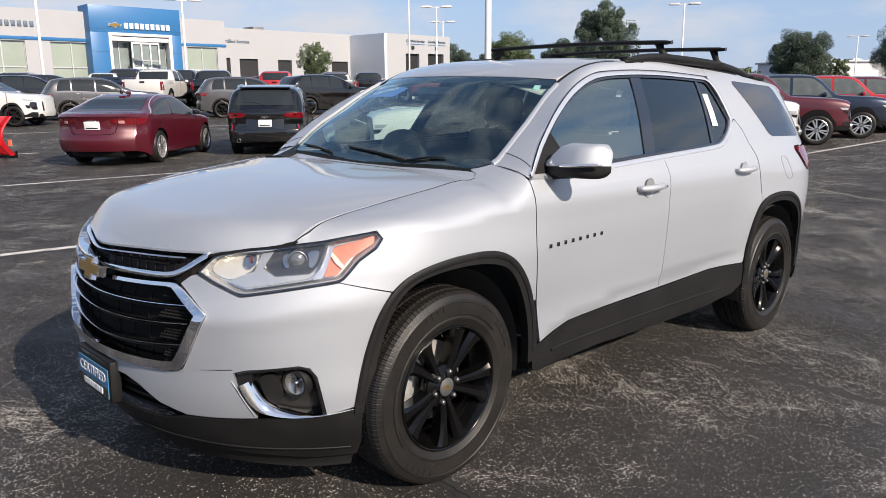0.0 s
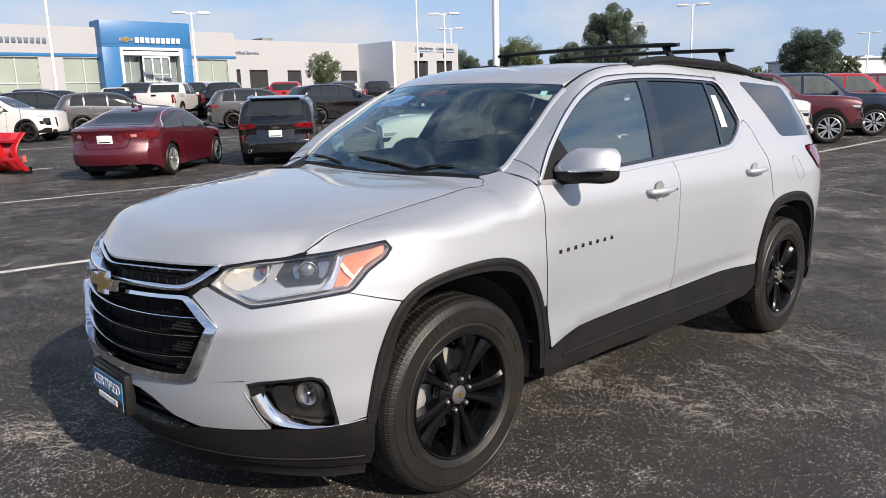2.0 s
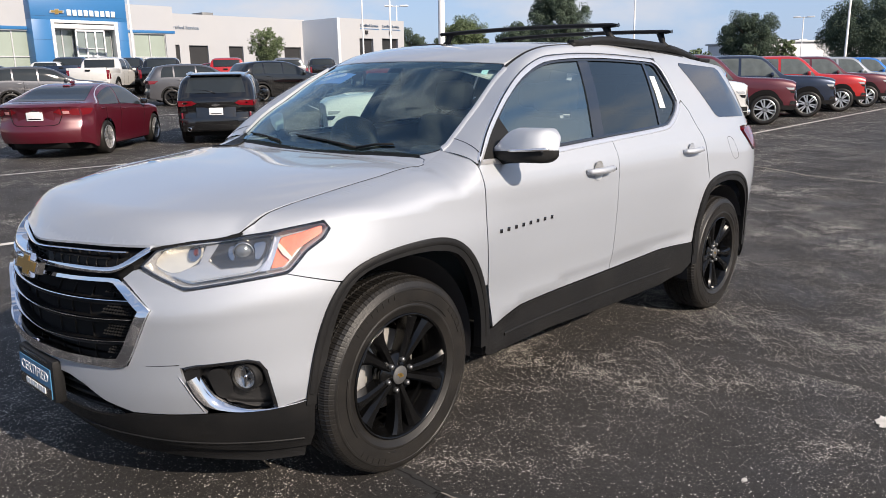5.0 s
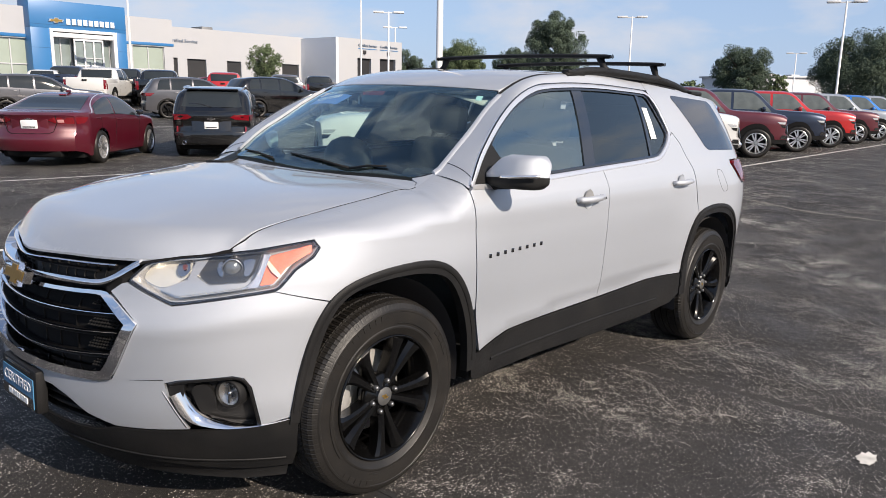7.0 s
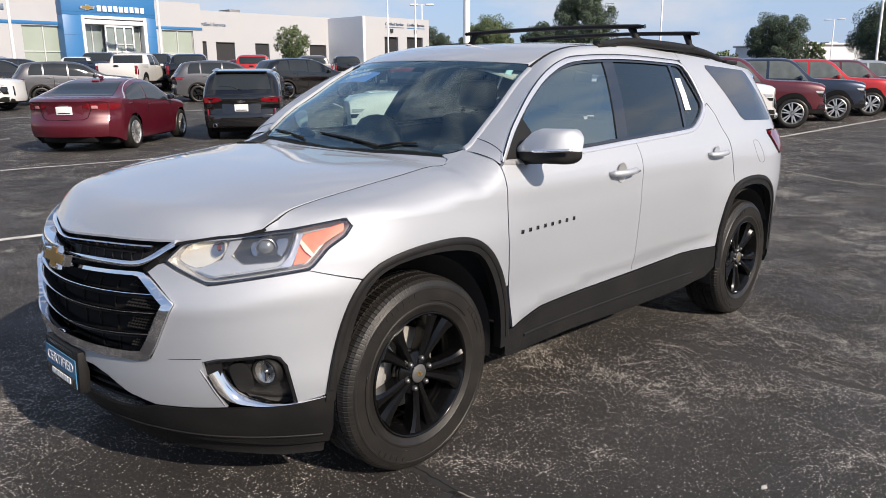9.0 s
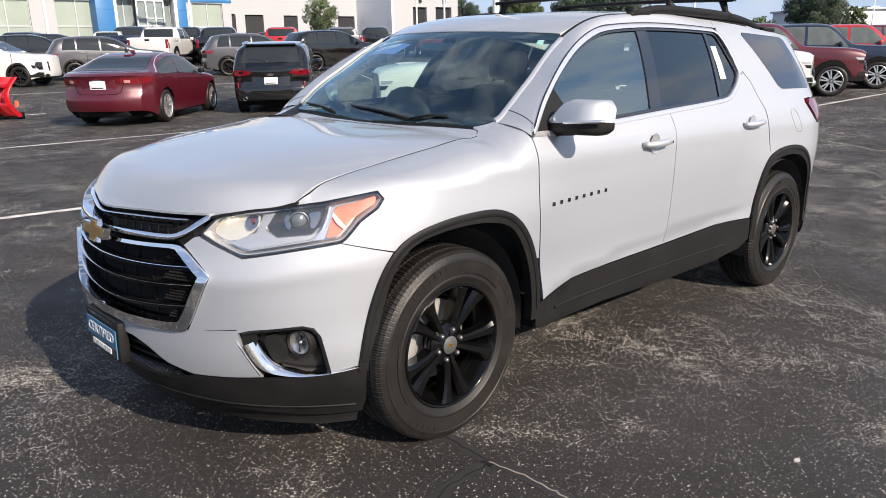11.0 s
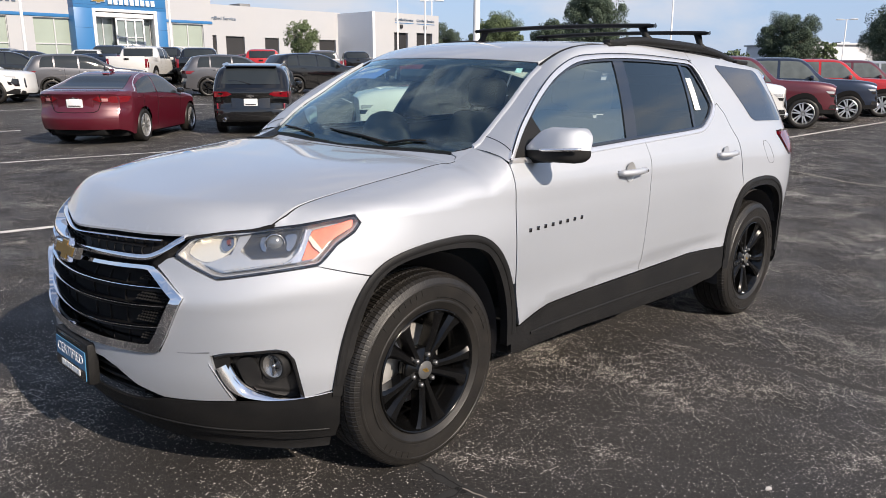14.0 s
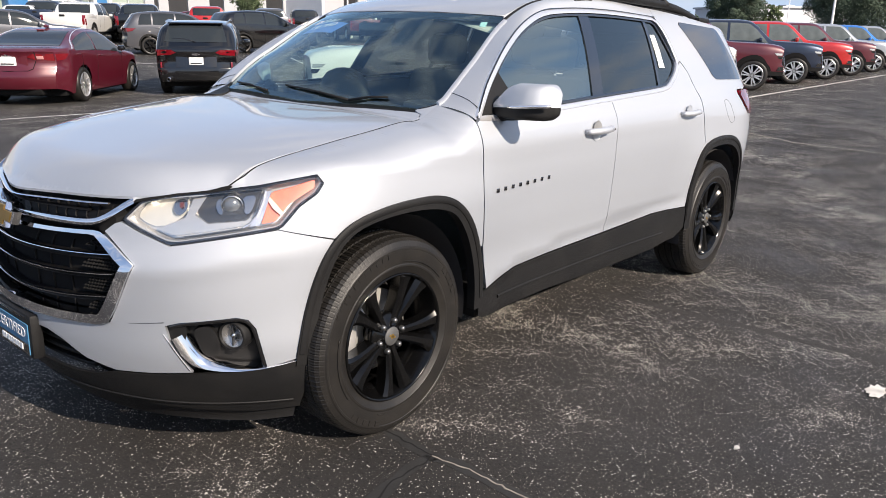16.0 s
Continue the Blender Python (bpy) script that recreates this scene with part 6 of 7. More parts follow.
CROSS = dict(L=4.5, W=1.82, tuck=0.13, nose=0.20, tail=0.05, sill=0.22, R=0.345, ax0=0.88, ax1=3.56, spokes=5,
             belt=[(0, 0.90), (0.4, 0.97), (1.2, 1.02), (2.5, 1.05), (3.6, 1.10), (4.2, 1.08), (4.5, 0.95)],
             top=[(0, 0.96), (0.12, 1.04), (0.8, 1.11), (1.2, 1.15), (1.55, 1.31), (2.0, 1.55), (2.4, 1.64), (3.0, 1.66), (3.6, 1.63), (4.05, 1.56), (4.25, 1.36), (4.42, 1.12), (4.5, 1.0)],
             screen=(1.28, 2.0), back=(4.08, 4.38), lights=[(1.65, 2.55), (2.61, 3.4), (3.46, 3.95)], round=(0.30, 0.16),
             face=[(0.2, 0.06), (0.45, -0.02), (0.7, 0.0), (1.0, 0.03)],
             rear=[(0.2, -0.04), (0.35, 0.03), (0.6, 0.04), (0.68, 0.0), (0.85, 0.01), (0.95, 0.035), (1.1, 0.02), (1.3, 0.0)])
PICKUP = dict(L=5.88, W=2.06, tuck=0.15, nose=0.10, tail=0.03, sill=0.38, R=0.405, ax0=0.86, ax1=4.62, spokes=6,
              belt=[(0, 1.00), (0.3, 1.06), (1.3, 1.16), (2.4, 1.24), (3.95, 1.25), (4.1, 1.12), (5.88, 1.12)],
              top=[(0, 1.12), (0.06, 1.175), (0.5, 1.25), (1.55, 1.31), (1.75, 1.47), (2.08, 1.80), (2.3, 1.895), (2.6, 1.925), (3.2, 1.93), (3.75, 1.89), (3.95, 1.80), (4.05, 1.35), (4.15, 1.14), (5.0, 1.14), (5.88, 1.14)],
              screen=(1.60, 2.12), back=(3.9, 4.06), lights=[(1.93, 2.85), (2.93, 3.75)], round=(0.15, 0.03),
              face=[(0.3, 0.05), (0.5, -0.06), (0.62, -0.05), (0.72, 0.02), (1.0, 0.0), (1.3, 0.02)],
              rear=[(0.3, 0.0), (1.5, 0.0)])


def shape_ends(ob, spec):
    """Rounds the nose and the tail of a finished vehicle in plan and profile, with all that sits on them."""
    L, W2 = spec["L"], spec["W"] / 2
    for part_ in ob.children:
        if part_.type != "MESH" or part_.name.startswith("wheel"):
            continue
        me, mb = part_.data, part_.matrix_basis
        back = mb.inverted()
        for v in me.vertices:
            p = mb @ v.co
            if p.x < 1.0 or p.x > L - 0.8:
                e0, e1 = float(ease(p.x, 0.9, 0.0)), float(ease(p.x, L - 0.7, L))
                y = min(1.1, abs(p.y) / W2)
                p.x += e0 * (spec["round"][0] * y**3 + float(mono(p.z, spec["face"]))) - e1 * (spec["round"][1] * y**2.6 - float(mono(p.z, spec["rear"])))
                v.co = back @ p
        me.update()


def vehicle(spec, mat, label, category, at, heading, rim=None, group="", plate=False, scale=1.0, hang=0.0, badge=None):
    """A parked vehicle whose front axle's middle stands at `at`; heading: degrees of its nose from +x."""
    x, y = at
    a = radians(heading)
    m = Matrix.Translation((x, y, float(ground_z(x, y)) + hang)) @ Matrix.Rotation(a + math.pi, 4, "Z") @ Matrix.Scale(scale, 4) @ Matrix.Translation((-spec["ax0"], 0, 0))
    ob = thing(category.replace(" ", "_"), label, category, group, m)
    half, upper, over, flank = vehicle_body(spec, mat, ob)
    up_ = 0.05 if spec is CROSS else 0.0
    rim = rim or SILVER_RIM
    for ax in (spec["ax0"], spec["ax1"]):
        for g in (-1, 1):
            far_wheel(ob, ax, g * (spec["W"] / 2 - 0.115), spec["R"], g, rim, spec["spokes"])
    h0, h1 = spec["screen"]
    drape("windshield", [(h0 + 0.06, -0.80), (h0, -0.4), (h0 - 0.02, 0), (h0, 0.4), (h0 + 0.06, 0.80), (h1 - 0.05, 0.72), (h1, 0.4), (h1 + 0.01, 0), (h1, -0.4), (h1 - 0.05, -0.72)], over, CAR_GLASS, ob, 0.004, 0.01, 0.12, "dark windshield")
    h0, h1 = spec["back"]
    if spec is PICKUP:
        block("rear_glass", (-0.012, -0.74, -0.2), (0.012, 0.74, 0.2), CAR_GLASS, ob, 0.01, "dark rear glass", pose(4.035, 0, 1.60, 0, -12, 0))
    else:
        drape("rear_glass", [(h0, -0.72), (h0, 0.72), (h1, 0.80), (h1, -0.80)], over, CAR_GLASS, ob, 0.006, 0.01, 0.08, "dark rear glass")
    # the pickup row's solid cabs get the pane colour with painted-in interior light
    pane_mat = LIT_CAB if spec is PICKUP and group else CAR_GLASS
    for k, (a0, a1) in enumerate(spec["lights"]):
        first, last = k == 0, k == len(spec["lights"]) - 1
        z0, z1 = 0.10, 0.80
        low = (a0 + (0.0 if not first else -0.12), z0)
        ang = lambda q: math.asin(np.clip(q, 0, 1) ** (1 / 0.43))
        tri = [(a0 - (0.22 if first else 0), ang(0.08)), (a1, ang(0.08)), (a1 - (0.16 if last else 0), ang(0.84)), (a0 + (0.36 if first else 0.0), ang(0.84))]
        drape("side_window", tri, upper, pane_mat, ob, 0.004, 0.008, 0.12, "opaque side glass")
        drape("side_window", tri, lambda u, v, out=0.0: upper(u, v, out) * np.array([1, -1, 1]), pane_mat, ob, 0.004, 0.008, 0.12, "opaque side glass")
    L = spec["L"]
    bz = float(mono(0.2, spec["belt"]))
    rz = float(mono(L - 0.05, spec["belt"]))
    near, off = flank, lambda u, v, out=0.0: flank(u, v, out) * np.array([1, -1, 1])
    for f in (near, off):
        for a0 in [q[0] for q in spec["lights"][:2]] + [spec["lights"][1][1] - (0.1 if spec is PICKUP else 0.28)]:
            zt = float(mono(a0, spec["belt"])) - 0.01
            x0 = a0 - (0.10 if a0 == spec["lights"][0][0] else 0.02)
            ribbon("door_gap", [(x0 + 0.02 * math.sin(q), spec["sill"] + 0.14 + (zt - spec["sill"] - 0.14) * q / 6) for q in range(7)], f, INNER_BLACK, ob, 0.005, 0.003, 0.008)
        drape("side_trim", [(spec["ax0"] + spec["R"] + 0.06, spec["sill"] + 0.01), (spec["ax1"] - spec["R"] - 0.06, spec["sill"] + 0.01), (spec["ax1"] - spec["R"] - 0.10, spec["sill"] + 0.12), (spec["ax0"] + spec["R"] + 0.10, spec["sill"] + 0.12)], f, BLACK_PLASTIC if spec is not SEDAN else mat, ob, 0.008, 0.02, 0.2)
        if spec is not SEDAN:
            for ax in (spec["ax0"], spec["ax1"]):
                # plastic trim on crossovers; on pickups a black band paints the arch gap's shade
                ribbon("arch_trim", [(ax - (spec["R"] + (0.08 if spec is CROSS else 0.07)) * math.cos(radians(q)), spec["R"] + (spec["R"] + (0.08 if spec is CROSS else 0.07)) * math.sin(radians(q))) for q in range(0, 181, 12)], f, BLACK_PLASTIC if spec is CROSS else INNER_BLACK, ob, 0.035 if spec is CROSS else 0.07, 0.012 if spec is CROSS else 0.004, 0.03)
        drape("headlamp", [(0.04, bz - 0.16), (0.10, bz - 0.03), (0.62, bz + 0.0), (0.5, bz - 0.1), (0.3, bz - 0.17)], f, LAMP_WHITE, ob, 0.006, 0.02, 0.08, "clear headlamp") if spec is SEDAN else [drape("headlamp", [(0.04, bz - 0.10), (0.06, bz - 0.05), (0.40, bz - 0.01), (0.32, bz - 0.07)], f, LAMP_WHITE, ob, 0.006, 0.02, 0.06, "slim clear headlamp"), drape("front_cladding", [(0.0, 0.30), (0.0, 0.46), (0.12, 0.48), (0.30, 0.40), (0.50, 0.36), (0.48, 0.30)], f, BLACK_PLASTIC, ob, 0.006, 0.02, 0.08), drape("grille_corner", [(0.0, bz - 0.38), (0.0, bz - 0.13), (0.13, bz - 0.12), (0.18, bz - 0.24), (0.10, bz - 0.38)], f, GLOSS_BLACK, ob, 0.006, 0.02, 0.06, "black grille corner"), drape("fog_lamp", [(0.16, bz - 0.34), (0.18, bz - 0.24), (0.30, bz - 0.22), (0.26, bz - 0.33)], f, GLOSS_BLACK, ob, 0.006, 0.02, 0.06)] if spec is CROSS else [drape("headlamp", [(0.02, bz - 0.11), (0.02, bz - 0.05), (0.24, bz - 0.045), (0.17, bz - 0.10)], f, LAMP_WHITE, ob, 0.006, 0.02, 0.06, "clear headlamp"), drape("lamp_surround", [(0.0, bz - 0.20), (0.0, bz - 0.13), (0.14, bz - 0.125), (0.08, bz - 0.19)], f, GLOSS_BLACK, ob, 0.006, 0.02, 0.06, "black lower lamp surround"), drape("front_cladding", [(0.0, 0.40), (0.0, 0.52), (0.42, 0.52), (0.40, 0.40)], f, BLACK_PLASTIC, ob, 0.006, 0.02, 0.1), drape("bumper_corner", [(0.0, 0.54), (0.0, 0.64), (0.12, 0.64), (0.18, 0.54)], f, DARK_CHROME, ob, 0.012, 0.02, 0.1, "bright bumper corner"), drape("door_badge", [(1.38, bz - 0.06), (1.66, bz - 0.05), (1.64, bz - 0.01), (1.36, bz - 0.02)], f, SATIN_CHROME, ob, 0.004, 0.01, 0.1, "chrome door badge")]
        if spec is PICKUP:
            drape("tail_lamp", [(L - 0.14, rz - 0.30), (L - 0.01, rz - 0.30), (L - 0.01, rz + 0.14), (L - 0.10, rz + 0.14)], f, RED_LAMP, ob, 0.016, 0.03, 0.08, "red tail lamp")
        else:
            drape("tail_lamp", [(L - 0.42, rz + up_ - 0.02), (L - 0.01, rz + up_ - 0.02), (L - 0.01, rz + up_ - 0.15), (L - 0.2, rz + up_ - 0.13)], f, RED_LAMP, ob, 0.006, 0.02, 0.08, "red tail lamp")
        line = [(spec["lights"][0][0] - 0.25, 0.06)] + [(spec["lights"][0][0] + 0.34 - 0.1, 0.95), (spec["lights"][0][0] + 0.9, 1.12), (spec["lights"][-1][1] - 0.6, 1.12), (spec["lights"][-1][1] - 0.12, 0.95), (spec["lights"][-1][1] + 0.12, 0.06)]
        if spec is SEDAN:
            up = upper if f is near else (lambda u, v, out=0.0: upper(u, v, out) * np.array([1, -1, 1]))
            ribbon("window_chrome", soften(line, 2, False), up, WINDOW_TRIM, ob, 0.028, 0.010, 0.02)
    for g in (-1, 1):
        wt_ = float(half(L - 0.02))
        if spec is PICKUP:
            block("tail_lens", (L - 0.05, g * (wt_ - 0.10) - 0.085, rz - 0.30), (L + 0.012, g * (wt_ - 0.10) + 0.085, rz + 0.14), RED_LAMP, ob, 0.02, "red tail lamp")
        else:
            bm = bmesh.new()
            inner, outer = g * (wt_ - 0.44), g * (wt_ - 0.015)
            pts = [(inner, rz + up_ - 0.08), (inner + g * 0.12, rz + up_ - 0.13), (outer, rz + up_ - 0.15), (outer, rz + up_ - 0.02), (inner + g * 0.1, rz + up_ - 0.02)]
            lo = [bm.verts.new((L - 0.03, a_, b_)) for a_, b_ in pts]
            hi = [bm.verts.new((L + 0.014, a_ * 0.99, b_)) for a_, b_ in pts]
            bm.faces.new(lo)
            bm.faces.new(hi)
            for q in range(5):
                bm.faces.new((lo[q], lo[(q + 1) % 5], hi[(q + 1) % 5], hi[q]))
            lens = part("tail_lens", bm_mesh("tail_lens", bm, RED_LAMP), ob, "red tail lamp")
            if spec is SEDAN:
                block("reverse_lamp", (L + 0.008, min(inner, outer) + 0.16, rz - 0.12), (L + 0.02, max(inner, outer) - 0.16, rz - 0.06), REVERSE, ob, 0.004)
        mx = spec["screen"][0] + 0.35
        mw, mh = (0.075, 0.055) if spec is SEDAN else (0.09, 0.07)
        mz = float(mono(mx, spec["belt"])) + 0.10
        block("mirror", (mx - 0.05, g * (spec["W"] / 2 + 0.07) - mw, mz - mh), (mx + 0.06, g * (spec["W"] / 2 + 0.07) + mw, mz + mh), GLOSS_BLACK if spec is SEDAN else mat, ob, 0.035)
        for a0, a1 in spec["lights"][:2]:
            hz = float(mono(a1, spec["belt"])) - 0.07
            block("handle", (a1 - 0.24, g * spec["W"] / 2 - 0.03, hz - 0.013), (a1 - 0.06, g * spec["W"] / 2 + 0.02, hz + 0.013), mat, ob, 0.01)
    block("grille", (-0.012, -half(0.0) * 0.72, bz - 0.44), (0.08, half(0.0) * 0.72, bz - 0.10), GLOSS_BLACK, ob, 0.03, "black grille")
    block("front_bumper", (-0.05, -half(0.1) * 0.88, spec["sill"] + 0.04), (0.25, half(0.1) * 0.88, spec["sill"] + 0.20), BLACK_PLASTIC if spec is not PICKUP else SATIN_CHROME, ob, 0.06)
    if spec is SEDAN:
        block("rear_valance", (L - 0.4, -half(L) * 0.66, spec["sill"] + 0.0), (L + 0.01, half(L) * 0.66, spec["sill"] + 0.13), INNER_BLACK, ob, 0.03)
        for g in (-1, 1):
            bar("boot_gap", [(L + 0.004, g * 0.50, 1.02), (L + 0.004, g * 0.50, 0.86), (L + 0.004, g * 0.44, 0.70), (L + 0.004, g * 0.36, 0.665), (L + 0.004, 0.0, 0.66)], 0.006, INNER_BLACK, ob, 6)
    else:
        block("rear_bumper", (L - 0.2, -half(L - 0.1) * 0.94, spec["sill"] + 0.08), (L + 0.06, half(L - 0.1) * 0.94, spec["sill"] + 0.28), BLACK_PLASTIC, ob, 0.06)
    if badge:
        bowtie(0.2, 0.075, 0.012, badge, CHROME, ob, Matrix.Translation((L + 0.003, 0, rz - 0.07)) @ Matrix(((0, 0, 1, 0), (1, 0, 0, 0), (0, 1, 0, 0), (0, 0, 0, 1))))
    if spec is CROSS and plate:
        for g in (-1, 1):
            wl = float(half(L - 0.02))
            block("reflector", (L - 0.02, g * (wl - 0.10) - 0.02, 0.52), (L + 0.066, g * (wl - 0.10) + 0.02, 0.74), RED_LAMP, ob, 0.01, "red corner reflector")
            v_, f_ = lathe([(0.035, -0.02), (0.045, -0.03), (0.045, 0.1)], 20)
            part("exhaust_tip", mesh_of("exhaust_tip", [(L + 0.06 - b_, g * 0.62 + a_, c_ + 0.36) for a_, b_, c_ in v_], f_, CHROME), ob, "chrome exhaust tip")
            ribbon("roof_rail", [(1.9 + 0.15 * q, 1.02 + 0.004 * q) for q in range(14)], (lambda u, v, out=0.0: upper(u, v, out)) if g < 0 else (lambda u, v, out=0.0: upper(u, v, out) * np.array([1, -1, 1])), SATIN_CHROME, ob, 0.03, 0.05, 0.05, "roof rail")
        block("rear_valance", (L - 0.05, -0.80, 0.30), (L + 0.07, 0.80, 0.62), GLOSS_BLACK, ob, 0.04, "black rear bumper cladding")
        block("plate_panel", (L - 0.02, -0.45, 0.62), (L + 0.02, 0.45, 0.86), GLOSS_BLACK, ob, 0.02)
        block("roof_spoiler", (3.98, -0.60, 1.565), (4.20, 0.60, 1.60), mat, ob, 0.015)
        bar("rear_wiper", [(4.40, 0.0, 1.18), (4.34, -0.25, 1.24), (4.33, -0.5, 1.25)], 0.012, GLOSS_BLACK, ob, 6)
    if spec is SEDAN and plate:
        block("plate_recess", (L - 0.03, -0.36, spec["sill"] + 0.53), (L + 0.012, 0.36, spec["sill"] + 0.75), mat, ob, 0.02)
        block("stop_lamp", (3.36, -0.07, 1.395), (3.46, 0.07, 1.42), RED_LAMP, ob, 0.01)
        block("roof_fin", (3.05, -0.03, 1.45), (3.22, 0.03, 1.52), mat, ob, 0.025)
    if plate:
        pz = spec["sill"] + (0.56 if spec is SEDAN else 0.46)
        block("plate", (L - 0.01, -0.155, pz), (L + 0.03, 0.155, pz + 0.16), PLATE_WHITE, ob, 0.004, "white paper dealer plate")
        block("plate_mark", (L + 0.028, -0.12, pz + 0.02), (L + 0.034, 0.12, pz + 0.04), GLOSS_BLACK, ob, 0.0)
    if spec is PICKUP:
        block("bed_floor", (4.12, -0.86, 1.135), (5.83, 0.86, 1.165), BLACK_PLASTIC, ob, 0.005, "dark cargo bed")
        for g in (-1, 1):
            block("bed_side", (4.06, g * 0.955 - 0.075, 1.06), (5.86, g * 0.955 + 0.072, 1.36), mat, ob, 0.03)
        block("tailgate", (5.80, -0.88, 0.74), (5.905, 0.88, 1.37), mat, ob, 0.025)
        block("tailgate_handle", (5.90, -0.12, 1.20), (5.925, 0.12, 1.28), BLACK_PLASTIC, ob, 0.01)
    shape_ends(ob, spec)
    return ob


RED_METAL = paint("dark_red_paint", (0.080, 0.0035, 0.012), 0.15, 0.4)
RED_BRIGHT = paint("bright_red_paint", (0.42, 0.012, 0.012), 0.2)
NAVY = paint("navy_paint", (0.018, 0.028, 0.055))
BLACKP = paint("black_paint", (0.004, 0.004, 0.0045), 0.0, 0.1)
GREYP = paint("grey_paint", (0.10, 0.10, 0.11))
WHITEP = paint("white_paint", (0.60, 0.60, 0.59), 0.0)
SILVERP = paint("light_silver_paint", (0.42, 0.44, 0.46))
BLUEP = paint("bright_blue_paint", (0.02, 0.17, 0.55), 0.3)

vehicle(SEDAN, RED_METAL, "dark red sedan with a white paper plate", "sedan", (6.65, 15.61), 43.5, plate=True, badge=GOLD)
vehicle(CROSS, BLACKP, "black compact crossover with a white paper plate", "crossover", (9.9, 15.6), 52, GLOSS_BLACK, plate=True, badge=GLOSS_BLACK)
vehicle(CROSS, WHITEP, "white crossover with a black grille", "crossover", (6.5, 26.6), -40, GLOSS_BLACK)
vehicle(CROSS, GREYP, "dark grey crossover seen from its flank", "crossover", (11.3, 28.2), -15, GLOSS_BLACK)
vehicle(PICKUP, WHITEP, "white crew-cab pickup with its tailgate towards the lot", "pickup", (17.8, 38.8), 48)
vehicle(CROSS, GREYP, "grey crossover with dark five-spoke wheels", "crossover", (17.37, 26.73), -24, GLOSS_BLACK, scale=1.06)
vehicle(CROSS, BLACKP, "large black three-row crossover in the far rank", "crossover", (22.0, 27.4), -10, GLOSS_BLACK, scale=1.13)
vehicle(PICKUP, WHITEP, "white pickup standing behind the silver SUV", "pickup", (7.23, 7.07), 141.7)

row = [(WHITEP, "white", 16.2), (RED_METAL, "dark red metallic", 19.77), (NAVY, "navy blue", 23.48), (RED_BRIGHT, "bright red", 27.13), (RED_METAL, "maroon", 30.6), (SILVERP, "pale silver", 34.2), (BLUEP, "bright blue", 37.8), (SILVERP, "pale silver", 41.5)]
for mt, word, px in row:
    vehicle(PICKUP, mt, word + " crew-cab pickup parked nose-out in a row", "pickup", (px + 0.55, 4.87), -62, group="row of pickups")

far_row = [(NAVY, CROSS, 12.8, 38.0, -25, "dark blue crossover"), (BLACKP, CROSS, 10.5, 34.0, -20, "black crossover"), (WHITEP, CROSS, 17.6, 47.0, 60, "white crossover"), (NAVY, PICKUP, 19.2, 47.0, 55, "navy pickup"), (BLACKP, CROSS, 20.8, 46.0, -20, "black crossover"), (BLACKP, PICKUP, 20.3, 42.0, 55, "black pickup"), (BLACKP, PICKUP, 20.4, 38.5, 58, "black pickup"), (WHITEP, PICKUP, 26.4, 51.0, 60, "white pickup"), (WHITEP, PICKUP, 26.2, 45.0, -30, "white pickup"), (RED_BRIGHT, PICKUP, 24.9, 39.0, 55, "bright red pickup"), (RED_METAL, CROSS, 30.2, 45.0, -25, "dark red crossover"), (GREYP, PICKUP, 29.5, 39.5, 58, "dark grey pickup"), (WHITEP, CROSS, 39.1, 44.0, -60, "white crossover"), (RED_METAL, PICKUP, 36.3, 39.0, 60, "maroon pickup"), (BLACKP, CROSS, 12.2, 45.0, 60, "black crossover"), (RED_METAL, CROSS, 10.9, 45.0, -30, "dark red crossover"), (BLACKP, PICKUP, 36.1, 44.0, 55, "black pickup")]
for mt, sp, px, py, hd, word in far_row:
    vehicle(sp, mt, word.replace("crossover", "compact crossover") + " among the stock in front of the showroom", "pickup" if sp is PICKUP else "crossover", (px, py), hd, group="far stock")


# ---- marks on the lot ----
SEAL = material("crack_seal", (0.022, 0.0215, 0.021), 0.65, vary=0.3, scale=12.0, bump=0.2, bump_scale=120.0)
SOFT_SEAL = material("worn_seal", (0.028, 0.0255, 0.023), 0.8, vary=0.75, scale=70.0, bump=0.6, bump_scale=150.0)
PALE_CRACK = material("pale_crack", (0.26, 0.235, 0.20), 0.9, vary=0.5, scale=40.0)
DARK_CRACK = material("dark_crack", (0.005, 0.005, 0.005), 0.9, vary=0.3)


def wander(points, width, mat, name, label, lift=0.004, seed=1, wob=0.02, step=0.04):
    """A thin uneven strip on the car's own ground along points, in that ground's coordinates."""
    rng = np.random.default_rng(seed)
    pts = []
    for a, b in zip(points, points[1:]):
        n = max(2, int(math.dist(a, b) / step))
        pts += [Vector((a[0] + (b[0] - a[0]) * k / n, a[1] + (b[1] - a[1]) * k / n)) for k in range(n)]
    pts.append(Vector(points[-1]))
    v, off = [], 0.0
    for i, p in enumerate(pts):
        d = (pts[min(i + 1, len(pts) - 1)] - pts[max(i - 1, 0)]).normalized()
        off = 0.85 * off + rng.normal() * wob * 0.4
        w = width * (0.75 + 0.5 * rng.random())
        for g in (-1, 1):
            q = p + Vector((-d.y, d.x)) * (off + g * w / 2)
            at = LOT @ Vector((q.x, q.y, 0))
            v.append((at.x, at.y, max(at.z, float(ground_z(at.x, at.y))) + lift))
    f = [(2 * k, 2 * k + 1, 2 * k + 3, 2 * k + 2) for k in range(len(pts) - 1)]
    return tagged(part(name, mesh_of(name, v, f, mat), None), label, "pavement mark", "cracks in the lot", "structure")


wander([(2.12, 1.5), (2.16, -0.11), (2.18, -1.17), (2.22, -1.93), (2.26, -4.5)], 0.07, SOFT_SEAL, "sealed_joint", "dark tar-sealed joint across the asphalt", lift=0.0015, seed=2, wob=0.012)
